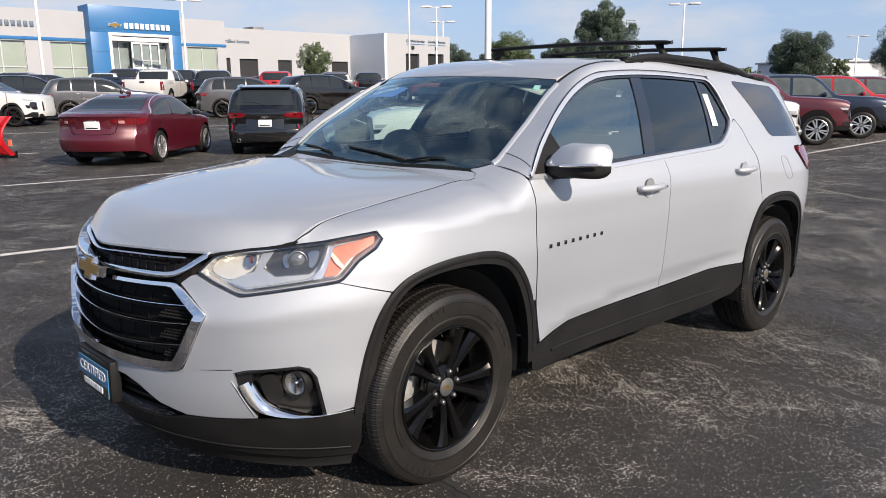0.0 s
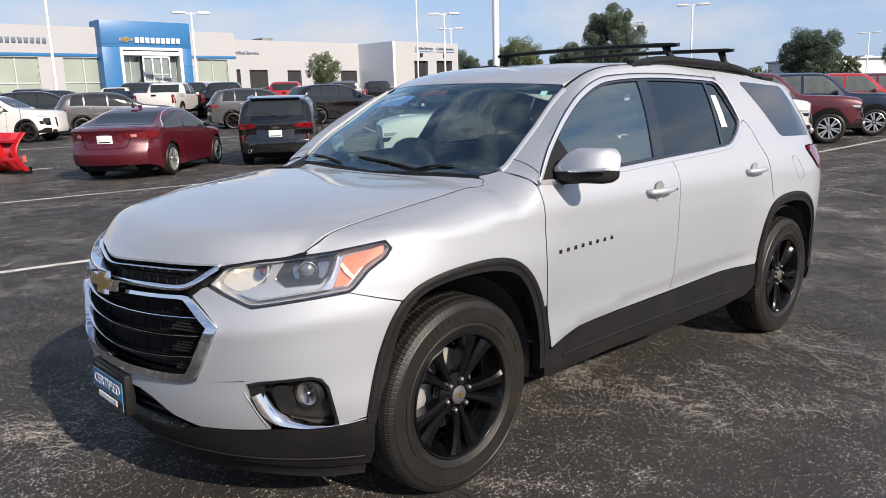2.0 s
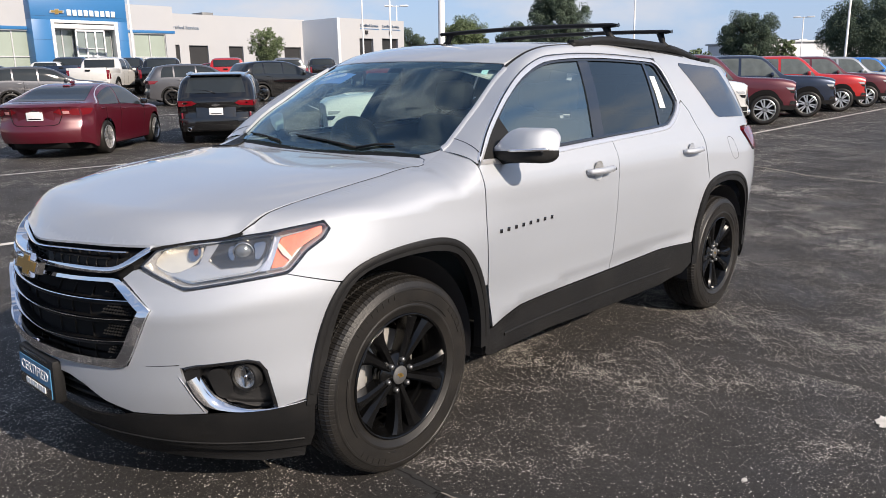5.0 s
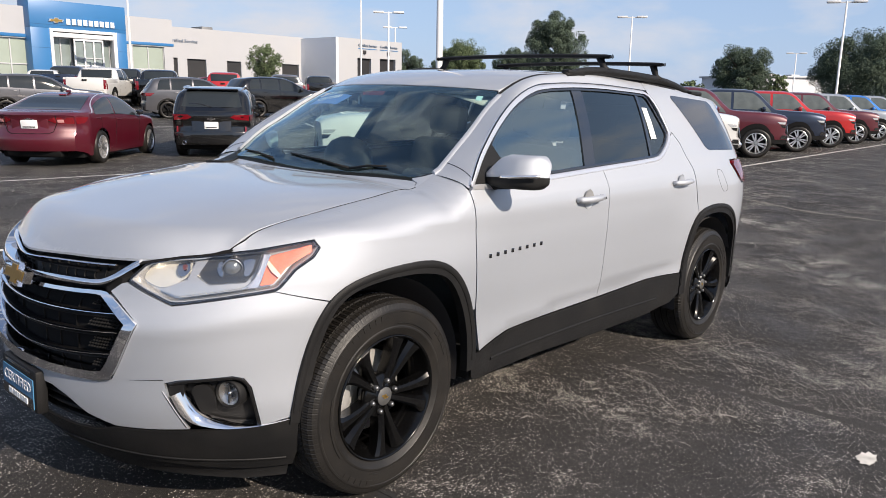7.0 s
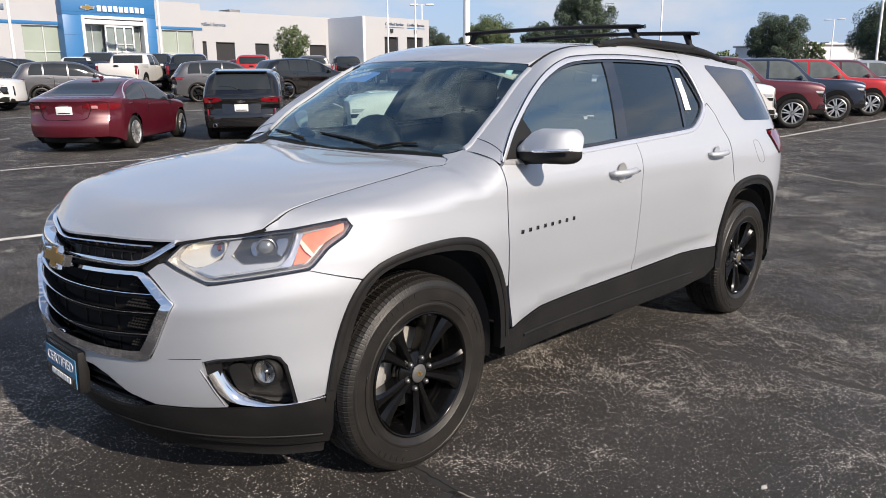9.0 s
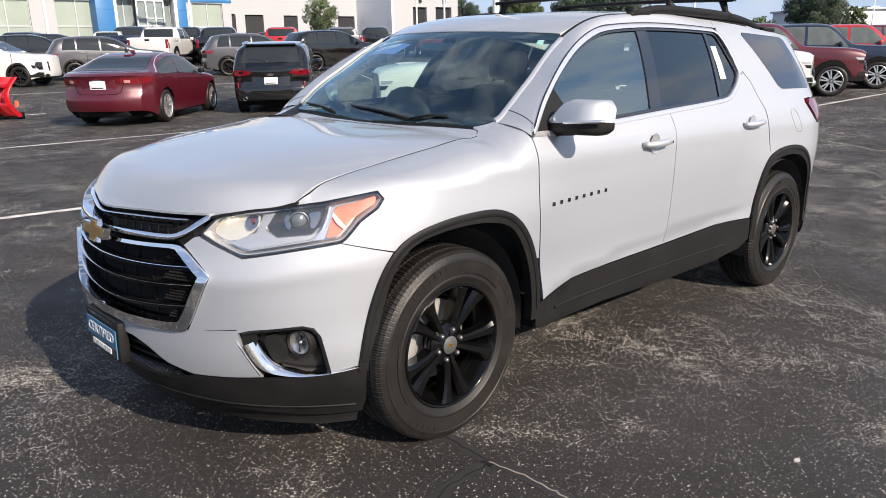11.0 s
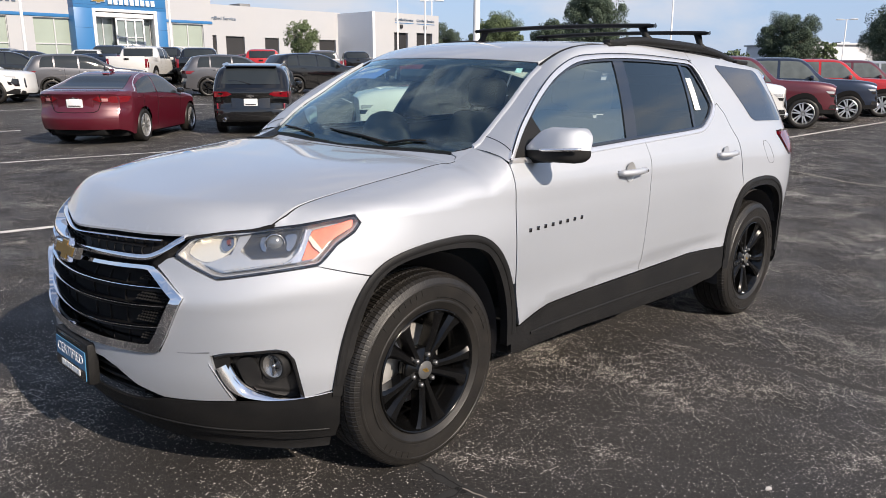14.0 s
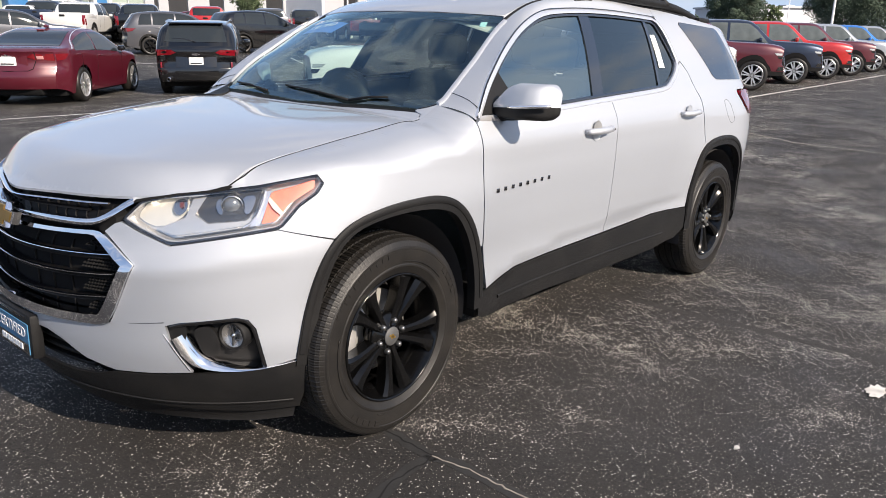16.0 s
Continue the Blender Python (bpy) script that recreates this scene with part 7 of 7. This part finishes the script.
for k, (line, sd) in enumerate(([[(-0.02, -0.85), (-0.05, -1.21)], 5], [[(-0.05, -1.21), (-0.2, -1.215), (-0.38, -1.25), (-0.75, -1.36)], 6], [[(-0.05, -1.21), (-0.02, -1.30), (-0.03, -1.49), (0.0, -2.2)], 7])):
    wander(line, 0.055, SEAL, "sealed_crack", "dark tar-sealed crack by the front wheel", 0.0015, sd, 0.008)
    wander(line, 0.007, PALE_CRACK if k == 2 else DARK_CRACK, "crack", "thin open crack by the front wheel", 0.0025, sd + 10, 0.012, 0.02)
wander([(10.9, 3.2), (10.99, 1.56), (10.44, 0.3), (10.2, -1.5)], 0.035, PALE_CRACK, "crack", "pale wandering crack beyond the rear wheel", 0.012, 8, 0.05, 0.1)
wander([(5.2, -0.2), (6.0, -1.0), (7.2, -1.3), (8.5, -2.2)], 0.012, DARK_CRACK, "crack", "thin dark crack in the asphalt", 0.008, 9, 0.06, 0.08)


def spatter(x, y, r, seed, label):
    rng = np.random.default_rng(seed)
    n = 22
    v = []
    for k in range(n):
        a = 2 * math.pi * k / n
        q = r * (0.7 + 0.5 * rng.random())
        at = LOT @ Vector((x + 1.5 * q * math.cos(a), y + 0.8 * q * math.sin(a), 0))
        v.append((at.x, at.y, max(at.z, float(ground_z(at.x, at.y))) + 0.006))
    tagged(part("paint_patch", mesh_of("paint_patch", v, [tuple(range(n))], LINE), None), label, "pavement mark", kind="structure")


spatter(1.79, -2.31, 0.055, 1, "worn pale paint patch on the asphalt")
spatter(0.82, -2.02, 0.014, 2, "small pale paint fleck on the asphalt")

# ---- snow plough on a white pickup ----
PLOUGH_RED = paint("plough_red", (0.38, 0.006, 0.012), 0.0, 0.4)
vehicle(PICKUP, WHITEP, "white pickup carrying a red snow plough", "pickup", (0.85, 17.85), -15)
plough = thing("snow_plough", "red curved snow plough blade with ribs", "snow plough", m=Matrix.Translation((2.62, 17.15, float(ground_z(2.62, 17.15)))) @ pose(0, 0, 0, 0, 0, 25))
prof = [(0.10 - 0.30 * math.sin(math.pi * q / 14), 0.06 + 0.88 * q / 14) for q in range(15)]
v = [(x, y, z) for y in (-1.2, 1.2) for x, z in prof] + [(x - 0.03, y, z) for y in (-1.2, 1.2) for x, z in prof]
n = len(prof)
f = [(k, k + 1, n + k + 1, n + k) for k in range(n - 1)] + [(2 * n + k, 3 * n + k, 3 * n + k + 1, 2 * n + k + 1) for k in range(n - 1)]
f += [(k, 2 * n + k, 2 * n + k + 1, k + 1) for k in range(n - 1)] + [(n + k, n + k + 1, 3 * n + k + 1, 3 * n + k) for k in range(n - 1)]
part("blade", mesh_of("blade", v, f, PLOUGH_RED), plough)
for k in range(7):
    y = -1.15 + 0.383 * k
    rv_ = [(x - 0.03, y + d, z) for d in (-0.02, 0.02) for x, z in prof] + [(x - 0.13, y + d, z) for d in (-0.02, 0.02) for x, z in prof]
    rf_ = [(q, q + 1, 2 * n + q + 1, 2 * n + q) for q in range(n - 1)] + [(n + q, 3 * n + q, 3 * n + q + 1, n + q + 1) for q in range(n - 1)] + [(2 * n + q, 2 * n + q + 1, 3 * n + q + 1, 3 * n + q) for q in range(n - 1)]
    part("rib", mesh_of("rib", rv_, rf_, PLOUGH_RED, False), plough)
block("cutting_edge", (0.05, -1.22, 0.0), (0.11, 1.22, 0.16), GLOSS_BLACK, plough, 0.01)
for z in (0.3, 0.72):
    block("stiffener", (-0.30, -1.18, z), (-0.16, 1.18, z + 0.09), PLOUGH_RED, plough, 0.01)
block("push_frame", (-0.9, -0.5, 0.18), (-0.2, 0.5, 0.34), INNER_BLACK, plough, 0.03)
block("lift_tower", (-0.85, -0.4, 0.3), (-0.6, 0.4, 0.95), INNER_BLACK, plough, 0.03)
bar("marker_rod", [(0.05, -1.15, 0.9), (0.02, -1.18, 1.45)], 0.008, RED_METAL, plough, 6)
block("marker_tag", (-0.02, -1.21, 0.28), (0.0, -1.10, 0.42), AMBER, plough, 0.005)


# ---- showroom ----
STUCCO = material("pale_stucco", (0.375, 0.383, 0.405), 0.9, vary=0.05, scale=0.6, bump=0.1, bump_scale=60.0, dirt=0.12, dirt_scale=0.4, dirt_colour=(0.5, 0.47, 0.42))
BLUE_PANEL = material("blue_panel", (0.03, 0.145, 0.34), 0.4, vary=0.06, scale=0.4)
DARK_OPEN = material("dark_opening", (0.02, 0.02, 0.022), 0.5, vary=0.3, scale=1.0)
WINDOW = material("showroom_glass", (0.29, 0.335, 0.285), 0.12, coat=1.0, vary=0.3, scale=0.3)
ENTRY_GLASS = material("entrance_glass", (0.20, 0.24, 0.235), 0.1, coat=1.0, vary=0.5, scale=0.5)
ARCH_SILVER = material("silver_cladding", (0.62, 0.63, 0.66), 0.5, 0.2, vary=0.04, scale=0.5)
JOINT_BLUE = material("joint_blue", (0.015, 0.07, 0.17), 0.6, vary=0.05)
ALU = material("aluminium", (0.52, 0.53, 0.54), 0.35, 0.3, vary=0.05)
SIDE_PANEL = material("pale_side_panel", (0.74, 0.755, 0.78), 0.6, vary=0.05, scale=0.4)
ROOF_GREY = material("rooftop_grey", (0.16, 0.165, 0.17), 0.6, 0.2, vary=0.15, scale=2.0)
GREY_CLAD = material("grey_cladding", (0.42, 0.43, 0.45), 0.55, 0.3, vary=0.05, scale=0.4)
BZ = 1.1

showroom = thing("showroom", "long white dealership building with a blue entrance arch", "building", m=Matrix.Translation((0, 57, BZ)))


def wall_with_holes(name, x0, x1, z1, holes, y, thick, mat, parent):
    """A wall along x with rectangular openings cut through it (x from, x to, z from, z to)."""
    xs = sorted({x0, x1, *[h[0] for h in holes], *[h[1] for h in holes]})
    bm = bmesh.new()
    for a, b in zip(xs, xs[1:]):
        mid = (a + b) / 2
        cuts = sorted([(h[2], h[3]) for h in holes if h[0] <= mid <= h[1]])
        z = -0.6
        for c0, c1 in cuts:
            if c0 > z:
                box(bm, (a, y, z), (b, y + thick, c0))
            z = c1
        if z < z1:
            box(bm, (a, y, z), (b, y + thick, z1))
    bmesh.ops.remove_doubles(bm, verts=bm.verts, dist=0.0005)
    return part(name, bm_mesh(name, bm, mat), parent)


def window(x0, x1, z0, z1, y, parent, cols, rows, mat=None, name="window"):
    w = part(name, None, parent)
    w.matrix_basis = Matrix.Translation((x0, y, z0))
    dx, dz = (x1 - x0) / cols, (z1 - z0) / rows
    for i in range(cols):
        for j in range(rows):
            block("pane", (i * dx + 0.04, 0.10, j * dz + 0.04), ((i + 1) * dx - 0.04, 0.13, (j + 1) * dz - 0.04), mat or WINDOW, w, 0.0)
    for i in range(cols + 1):
        block("mullion", (i * dx - 0.04, 0.02, 0), (i * dx + 0.04, 0.16, z1 - z0), ALU, w, 0.0)
    for j in range(rows + 1):
        block("transom", (0, 0.03, j * dz - 0.04), (x1 - x0, 0.15, j * dz + 0.04), ALU, w, 0.0)
    return w


WIN = [(2.0, 15.7, 0.3, 3.95), (17.4, 20.3, 0.3, 3.95), (27.9, 30.6, 0.3, 3.95)]
SERV = [(31.95, 32.45, 0, 3.2), (33.35, 35.2, 0, 3.16), (37.3, 38.8, 1.5, 3.14), (40.9, 42.6, 0, 3.14), (43.4, 45.4, 0, 3.14)]
wall_with_holes("front_wall", -14, 31.4, 6.18, WIN, 0.0, 0.35, STUCCO, showroom)
block("return_wall", (31.1, 0.35, -0.6), (31.4, 2.2, 6.18), STUCCO, showroom, 0.0)
wall_with_holes("service_wall", 31.4, 46.0, 5.76, SERV, 1.2, 0.35, STUCCO, showroom)
block("blue_band", (-14, -0.06, 4.02), (20.0, 0.02, 4.25), BLUE_PANEL, showroom, 0.01, "blue fascia band")
block("blue_band", (26.9, -0.06, 4.02), (31.45, 0.02, 4.24), BLUE_PANEL, showroom, 0.01, "blue fascia band")
for x0, x1, z0, z1 in WIN:
    window(x0, x1, z0, z1, 0.1, showroom, max(2, int((x1 - x0) / 1.4)), 2, name="shop_window")
# near-black sheets stand in for the unlit inside of the service openings
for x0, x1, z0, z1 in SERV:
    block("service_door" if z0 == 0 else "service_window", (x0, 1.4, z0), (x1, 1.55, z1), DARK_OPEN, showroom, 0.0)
block("back_wall", (-14, 22, -0.6), (55, 22.4, 6.0), STUCCO, showroom, 0.0)
block("flat_roof", (-14, 2.2, 5.3), (46, 22, 5.7), GREY_CLAD, showroom, 0.0)
block("side_wall", (-14.3, 0, -0.6), (-14, 22.4, 6.05), STUCCO, showroom, 0.0)
# projecting service block
wall_with_holes("block_wall", 46.0, 54.5, 5.65, [(48.4, 50.2, 0, 3.85), (51.4, 53.6, 0, 3.9)], -4.1, 0.35, STUCCO, showroom)
block("block_side", (45.7, -4.1, -0.6), (46.0, 1.2, 5.65), SIDE_PANEL, showroom, 0.0, "grey panelled flank of the service block")
block("block_flank", (54.2, -3.75, -0.6), (54.5, 22, 5.65), STUCCO, showroom, 0.0)
block("block_roof", (46.0, -3.75, 5.3), (54.2, 21.9, 5.5), GREY_CLAD, showroom, 0.0)
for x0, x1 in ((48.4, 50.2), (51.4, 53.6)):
    # the bay's shaded inside is a near-black sheet too
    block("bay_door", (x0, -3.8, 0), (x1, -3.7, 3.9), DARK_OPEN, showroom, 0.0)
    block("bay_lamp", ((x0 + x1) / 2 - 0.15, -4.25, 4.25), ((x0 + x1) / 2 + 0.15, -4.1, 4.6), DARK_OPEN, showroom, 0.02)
block("roof_unit", (39.0, 8, 5.7), (40.2, 10, 6.6), ROOF_GREY, showroom, 0.05, "grey rooftop air unit")
# blue arch
for lo, hi in (((19.9, -1.0, -0.6), (21.25, 1.0, 4.72)), ((26.1, -1.0, -0.6), (26.95, 1.0, 4.72))):
    block("arch_pillar", lo, hi, BLUE_PANEL, showroom, 0.02, "bright blue entrance pillar")
block("arch_lintel", (19.9, -1.0, 4.72), (26.95, 1.0, 6.67), BLUE_PANEL, showroom, 0.02, "bright blue entrance lintel")
for z in (1.6, 3.3, 4.95):
    for a, b in ((19.9, 21.25), (26.1, 26.95)) if z < 4 else ((19.9, 26.95),):
        block("panel_joint", (a - 0.004, -1.005, z), (b + 0.004, -0.98, z + 0.025), JOINT_BLUE, showroom, 0.0)
for lo, hi in (((21.2, -1.10, -0.6), (21.42, -0.4, 4.72)), ((25.88, -1.10, -0.6), (26.14, -0.4, 4.72)), ((21.42, -1.10, 4.50), (25.88, -0.4, 4.72)), ((21.42, -0.98, 4.12), (25.88, -0.35, 4.44))):
    block("arch_frame", lo, hi, ARCH_SILVER, showroom, 0.02, "silver inner door frame")
window(21.42, 22.95, 0, 4.1, -0.3, showroom, 2, 2, ENTRY_GLASS, name="entrance_glass")
door = window(22.95, 25.05, 0, 4.05, -0.95, showroom, 3, 3, ENTRY_GLASS, name="entrance_door")
for z in (0.0, 2.1, 3.95):
    block("door_rail", (0.0, -0.02, z - 0.02), (2.1, 0.02, z + 0.10), ARCH_SILVER, door, 0.01)
for x in (-0.06, 0.66, 1.36, 2.04):
    block("door_stile", (x, -0.03, 0.0), (x + 0.11, 0.018, 4.05), ARCH_SILVER, door, 0.01)
window(25.05, 25.88, 0, 4.1, -0.3, showroom, 1, 2, ENTRY_GLASS, name="entrance_glass")
TO_SOUTH = Matrix(((1, 0, 0, 0), (0, 0, -1, 0), (0, 1, 0, 0), (0, 0, 0, 1)))
bowtie(1.15, 0.42, 0.06, GOLD, CHROME, showroom, Matrix.Translation((21.72, -1.02, 5.28)) @ TO_SOUTH, "sign_badge")
SIGN_WHITE = material("sign_white", (0.80, 0.80, 0.80), 0.5, vary=0.03)
# the marque's name is drawn as plain blocks
for k in range(9):
    block("sign_bar", (22.42 + 0.412 * k, -1.1, 5.04), (22.72 + 0.412 * k, -1.0, 5.46), SIGN_WHITE, showroom, 0.03)
for k in range(12):
    block("sign_bar", (16.14 - 0.40 * k, -0.08, 4.92), (16.40 - 0.40 * k, 0.0, 5.32), material("sign_grey", (0.10, 0.14, 0.20), 0.5) if k == 0 else bpy.data.materials["sign_grey"], showroom, 0.03)
def word(text, size, mat, parent, m):
    """A word in letters that are each a part."""
    reach = {}
    for k in range(len(text) + 1):
        cu = bpy.data.curves.new("reach", "FONT")
        cu.body, cu.size = text[:k] + "I", size
        tmp = bpy.data.objects.new("reach", cu)
        me = bpy.data.meshes.new_from_object(tmp)
        reach[k] = max(v.co.x for v in me.vertices)
        bpy.data.objects.remove(tmp)
        bpy.data.meshes.remove(me)
    for k, ch in enumerate(text):
        if ch != " ":
            mid = (reach[k] + reach[k + 1]) / 2 - (reach[0] + reach[len(text)]) / 2
            lettering("letter", ch, size, mat, parent, m @ Matrix.Translation((mid, 0, 0)), 0.03)


word("Certified Service", 0.43, bpy.data.materials["sign_grey"], showroom, Matrix.Translation((32.95, 1.17, 4.62)) @ TO_SOUTH)
for x in (49.7, 52.6):
    word("Certified Service", 0.36, bpy.data.materials["sign_grey"], showroom, Matrix.Translation((x, -4.14, 5.05)) @ TO_SOUTH)
    block("sign_stripe", (x - 1.2, -4.14, 4.72), (x + 1.3, -4.10, 4.78), BLUE_PANEL, showroom, 0.0)

far_hall = thing("warehouse", "long low pale warehouse far beyond the trees", "building", m=Matrix.Translation((118, 36, float(ground_z(118, 36)))) @ pose(0, 0, 0, 0, 0, 55))
block("wall", (-6, -9, -0.5), (6, 9, 4.3), material("pale_metal_wall", (0.55, 0.56, 0.59), 0.6, vary=0.06, scale=0.3), far_hall, 0.0)
block("roof", (-6.3, -9.3, 4.3), (6.3, 9.3, 4.55), GREY_CLAD, far_hall, 0.02)
for k in range(4):
    block("roof_vent", (-1, -7 + 4 * k, 4.55), (0.4, -5.6 + 4 * k, 4.95), GREY_CLAD, far_hall, 0.02)

# ---- lamp posts ----
POLE = material("painted_pole", (0.66, 0.66, 0.66), 0.5, vary=0.05, scale=3.0)


def lamp_post(x, y, h, arm, turn, heads=2, r=0.085):
    z = float(ground_z(x, y))
    ob = thing("lamp_post", "tall white lamp post with twin flat heads" if heads == 2 else "tall plain white post", "lamp post", "lot lamps", Matrix.Translation((x, y, z)) @ pose(0, 0, 0, 0, 0, turn))
    v, f = tube([(0, 0, -0.2), (0, 0, 0.6), (0, 0, h)], [r * 1.15, r * 1.1, r * 0.75], 12)
    part("pole", mesh_of("pole", v, f, POLE), ob)
    block("base", (-0.28, -0.28, -0.3), (0.28, 0.28, 0.55), material("concrete_base", (0.4, 0.39, 0.36), 0.9, vary=0.1) if "concrete_base" not in bpy.data.materials else bpy.data.materials["concrete_base"], ob, 0.05)
    if heads:
        block("arm", (-arm, -0.035, h - 0.12), (arm, 0.035, h - 0.04), POLE, ob, 0.01)
        for g in (-1, 1):
            block("lamp_head", (g * arm - 0.45, -0.20, h - 0.12), (g * arm + 0.45, 0.20, h + 0.05), POLE, ob, 0.05)


for x, y, h, tn in ((23.8, 49.1, 6.8, -20), (12.9, 44.8, 8.0, -20), (44.2, 44.3, 7.5, -45), (58.0, 57.4, 7.5, -45), (60.8, 30.4, 8.25, -60), (108.0, 30.6, 7.6, -70), (58.2, 12.4, 8.6, -70)):
    lamp_post(x, y, h, 0.85, tn)
lamp_post(38.5, 41.5, 9.5, 0, 0, 0, 0.06)
lamp_post(20.4, 17.1, 14.0, 0, 0, 0, 0.125)

# ---- trees ----
LEAF = material("leaf_green", (0.062, 0.090, 0.060), 0.85, vary=0.35, scale=0.9)
LEAF_PALE = material("leaf_pale", (0.092, 0.125, 0.058), 0.85, vary=0.35, scale=1.3)
BARK = material("bark", (0.09, 0.07, 0.055), 0.9, vary=0.4, scale=12.0, bump=0.5, bump_scale=30.0)


def tree(x, y, height, spread, label, seed, mat=None, low=0.28, leaves=48000, leaf=0.066):
    rng = np.random.default_rng(seed)
    z = float(ground_z(x, y))
    ob = thing("tree", label, "tree", "", Matrix.Translation((x, y, z)))
    h0 = height * low
    v, f = tube([(0, 0, -0.2), (0.03, 0, h0), (0.0, 0.05, height * 0.55), (0.05, 0, height * 0.85)], [0.16 * height / 7, 0.12 * height / 7, 0.07 * height / 7, 0.02], 9)
    part("trunk", mesh_of("trunk", v, f, BARK), ob)
    tips = []
    for k in range(11):
        a, r = rng.uniform(0, 6.28), rng.uniform(0.45, 0.85) * spread / 2
        p0 = Vector((0, 0, height * rng.uniform(low, 0.62)))
        p1 = Vector((r * math.cos(a), r * math.sin(a), min(height * 0.93, p0.z + height * rng.uniform(0.08, 0.3))))
        mid = (p0 + p1) / 2 + Vector((0, 0, 0.15))
        v, f = tube([p0, mid, p1], [0.06 * height / 7, 0.04 * height / 7, 0.012], 6)
        part("limb", mesh_of("limb", v, f, BARK), ob)
        tips.append(p1)
    # leaf clumps: centres scattered in a lumpy crown
    cz, rz = height * (0.5 + low * 0.35), height * (0.5 - low * 0.32)
    centres = []
    while len(centres) < 150:
        q = rng.normal(size=3)
        q /= np.linalg.norm(q)
        q *= rng.uniform(0.12, 1.0) ** 0.42
        wob = 1 + 0.22 * noise.noise(Vector(q * 1.9) + Vector((seed * 3.1, 0, 0)))
        centres.append((q[0] * spread / 2 * wob * 0.88, q[1] * spread / 2 * wob * 0.88, cz + q[2] * rz * wob * 0.92, rng.uniform(0.5, 1.1) * spread * 0.115))
    pick_c = rng.integers(0, len(centres), leaves)
    C = np.array(centres)[pick_c]
    d = rng.normal(size=(leaves, 3))
    d /= np.linalg.norm(d, axis=1, keepdims=True)
    P = C[:, :3] + d * C[:, 3:4] * (rng.uniform(0.3, 1.0, (leaves, 1)) ** 0.5)
    nrm = d + rng.normal(size=(leaves, 3)) * 0.6
    nrm /= np.linalg.norm(nrm, axis=1, keepdims=True)
    t1 = np.cross(nrm, rng.normal(size=(leaves, 3)))
    t1 /= np.linalg.norm(t1, axis=1, keepdims=True)
    t2 = np.cross(nrm, t1)
    sz = leaf * rng.uniform(0.6, 1.3, (leaves, 1))
    quad = np.stack([P - t1 * sz, P + t2 * sz * 0.55, P + t1 * sz, P - t2 * sz * 0.55], 1).reshape(-1, 3)
    crown = mesh_of("crown", quad, [(4 * k, 4 * k + 1, 4 * k + 2, 4 * k + 3) for k in range(leaves)], mat or LEAF, False)
    part("crown", crown, ob)


tree(68.5, 23.0, 6.4, 5.8, "round dark green maple beyond the pickups", 3)
tree(66.4, 12.5, 7.0, 8.5, "broad dark green tree beyond the pickups", 4, leaves=90000)
tree(74.0, 9.0, 8.0, 8.0, "broad dark green tree beyond the pickups", 14, leaves=75000)
tree(49.9, 31.1, 7.8, 5.2, "tall dark green tree behind the silver car", 5)
tree(58.6, 41.4, 5.4, 5.0, "dark green tree behind the silver car", 6)
tree(55.5, 36.0, 4.6, 3.4, "low dark green tree", 16)
tree(60.0, 49.5, 6.2, 5.6, "green tree past the service block", 7, LEAF_PALE)
tree(36.3, 51.0, 4.5, 3.1, "small green tree in front of the service wall", 8, LEAF_PALE, 0.45, 5500, 0.08)
tree(63.0, 25.5, 2.9, 3.2, "rounded pale green bush", 9, LEAF_PALE, 0.1, 3000, 0.14)
tree(72.5, 21.2, 4.0, 2.2, "slim pale green young tree", 10, LEAF_PALE, 0.2, 2500, 0.14)
tree(80.0, 77.0, 6.5, 6.0, "green tree beyond the building", 11)
tree(72.0, 62.0, 5.2, 5.0, "green tree beyond the building", 12)
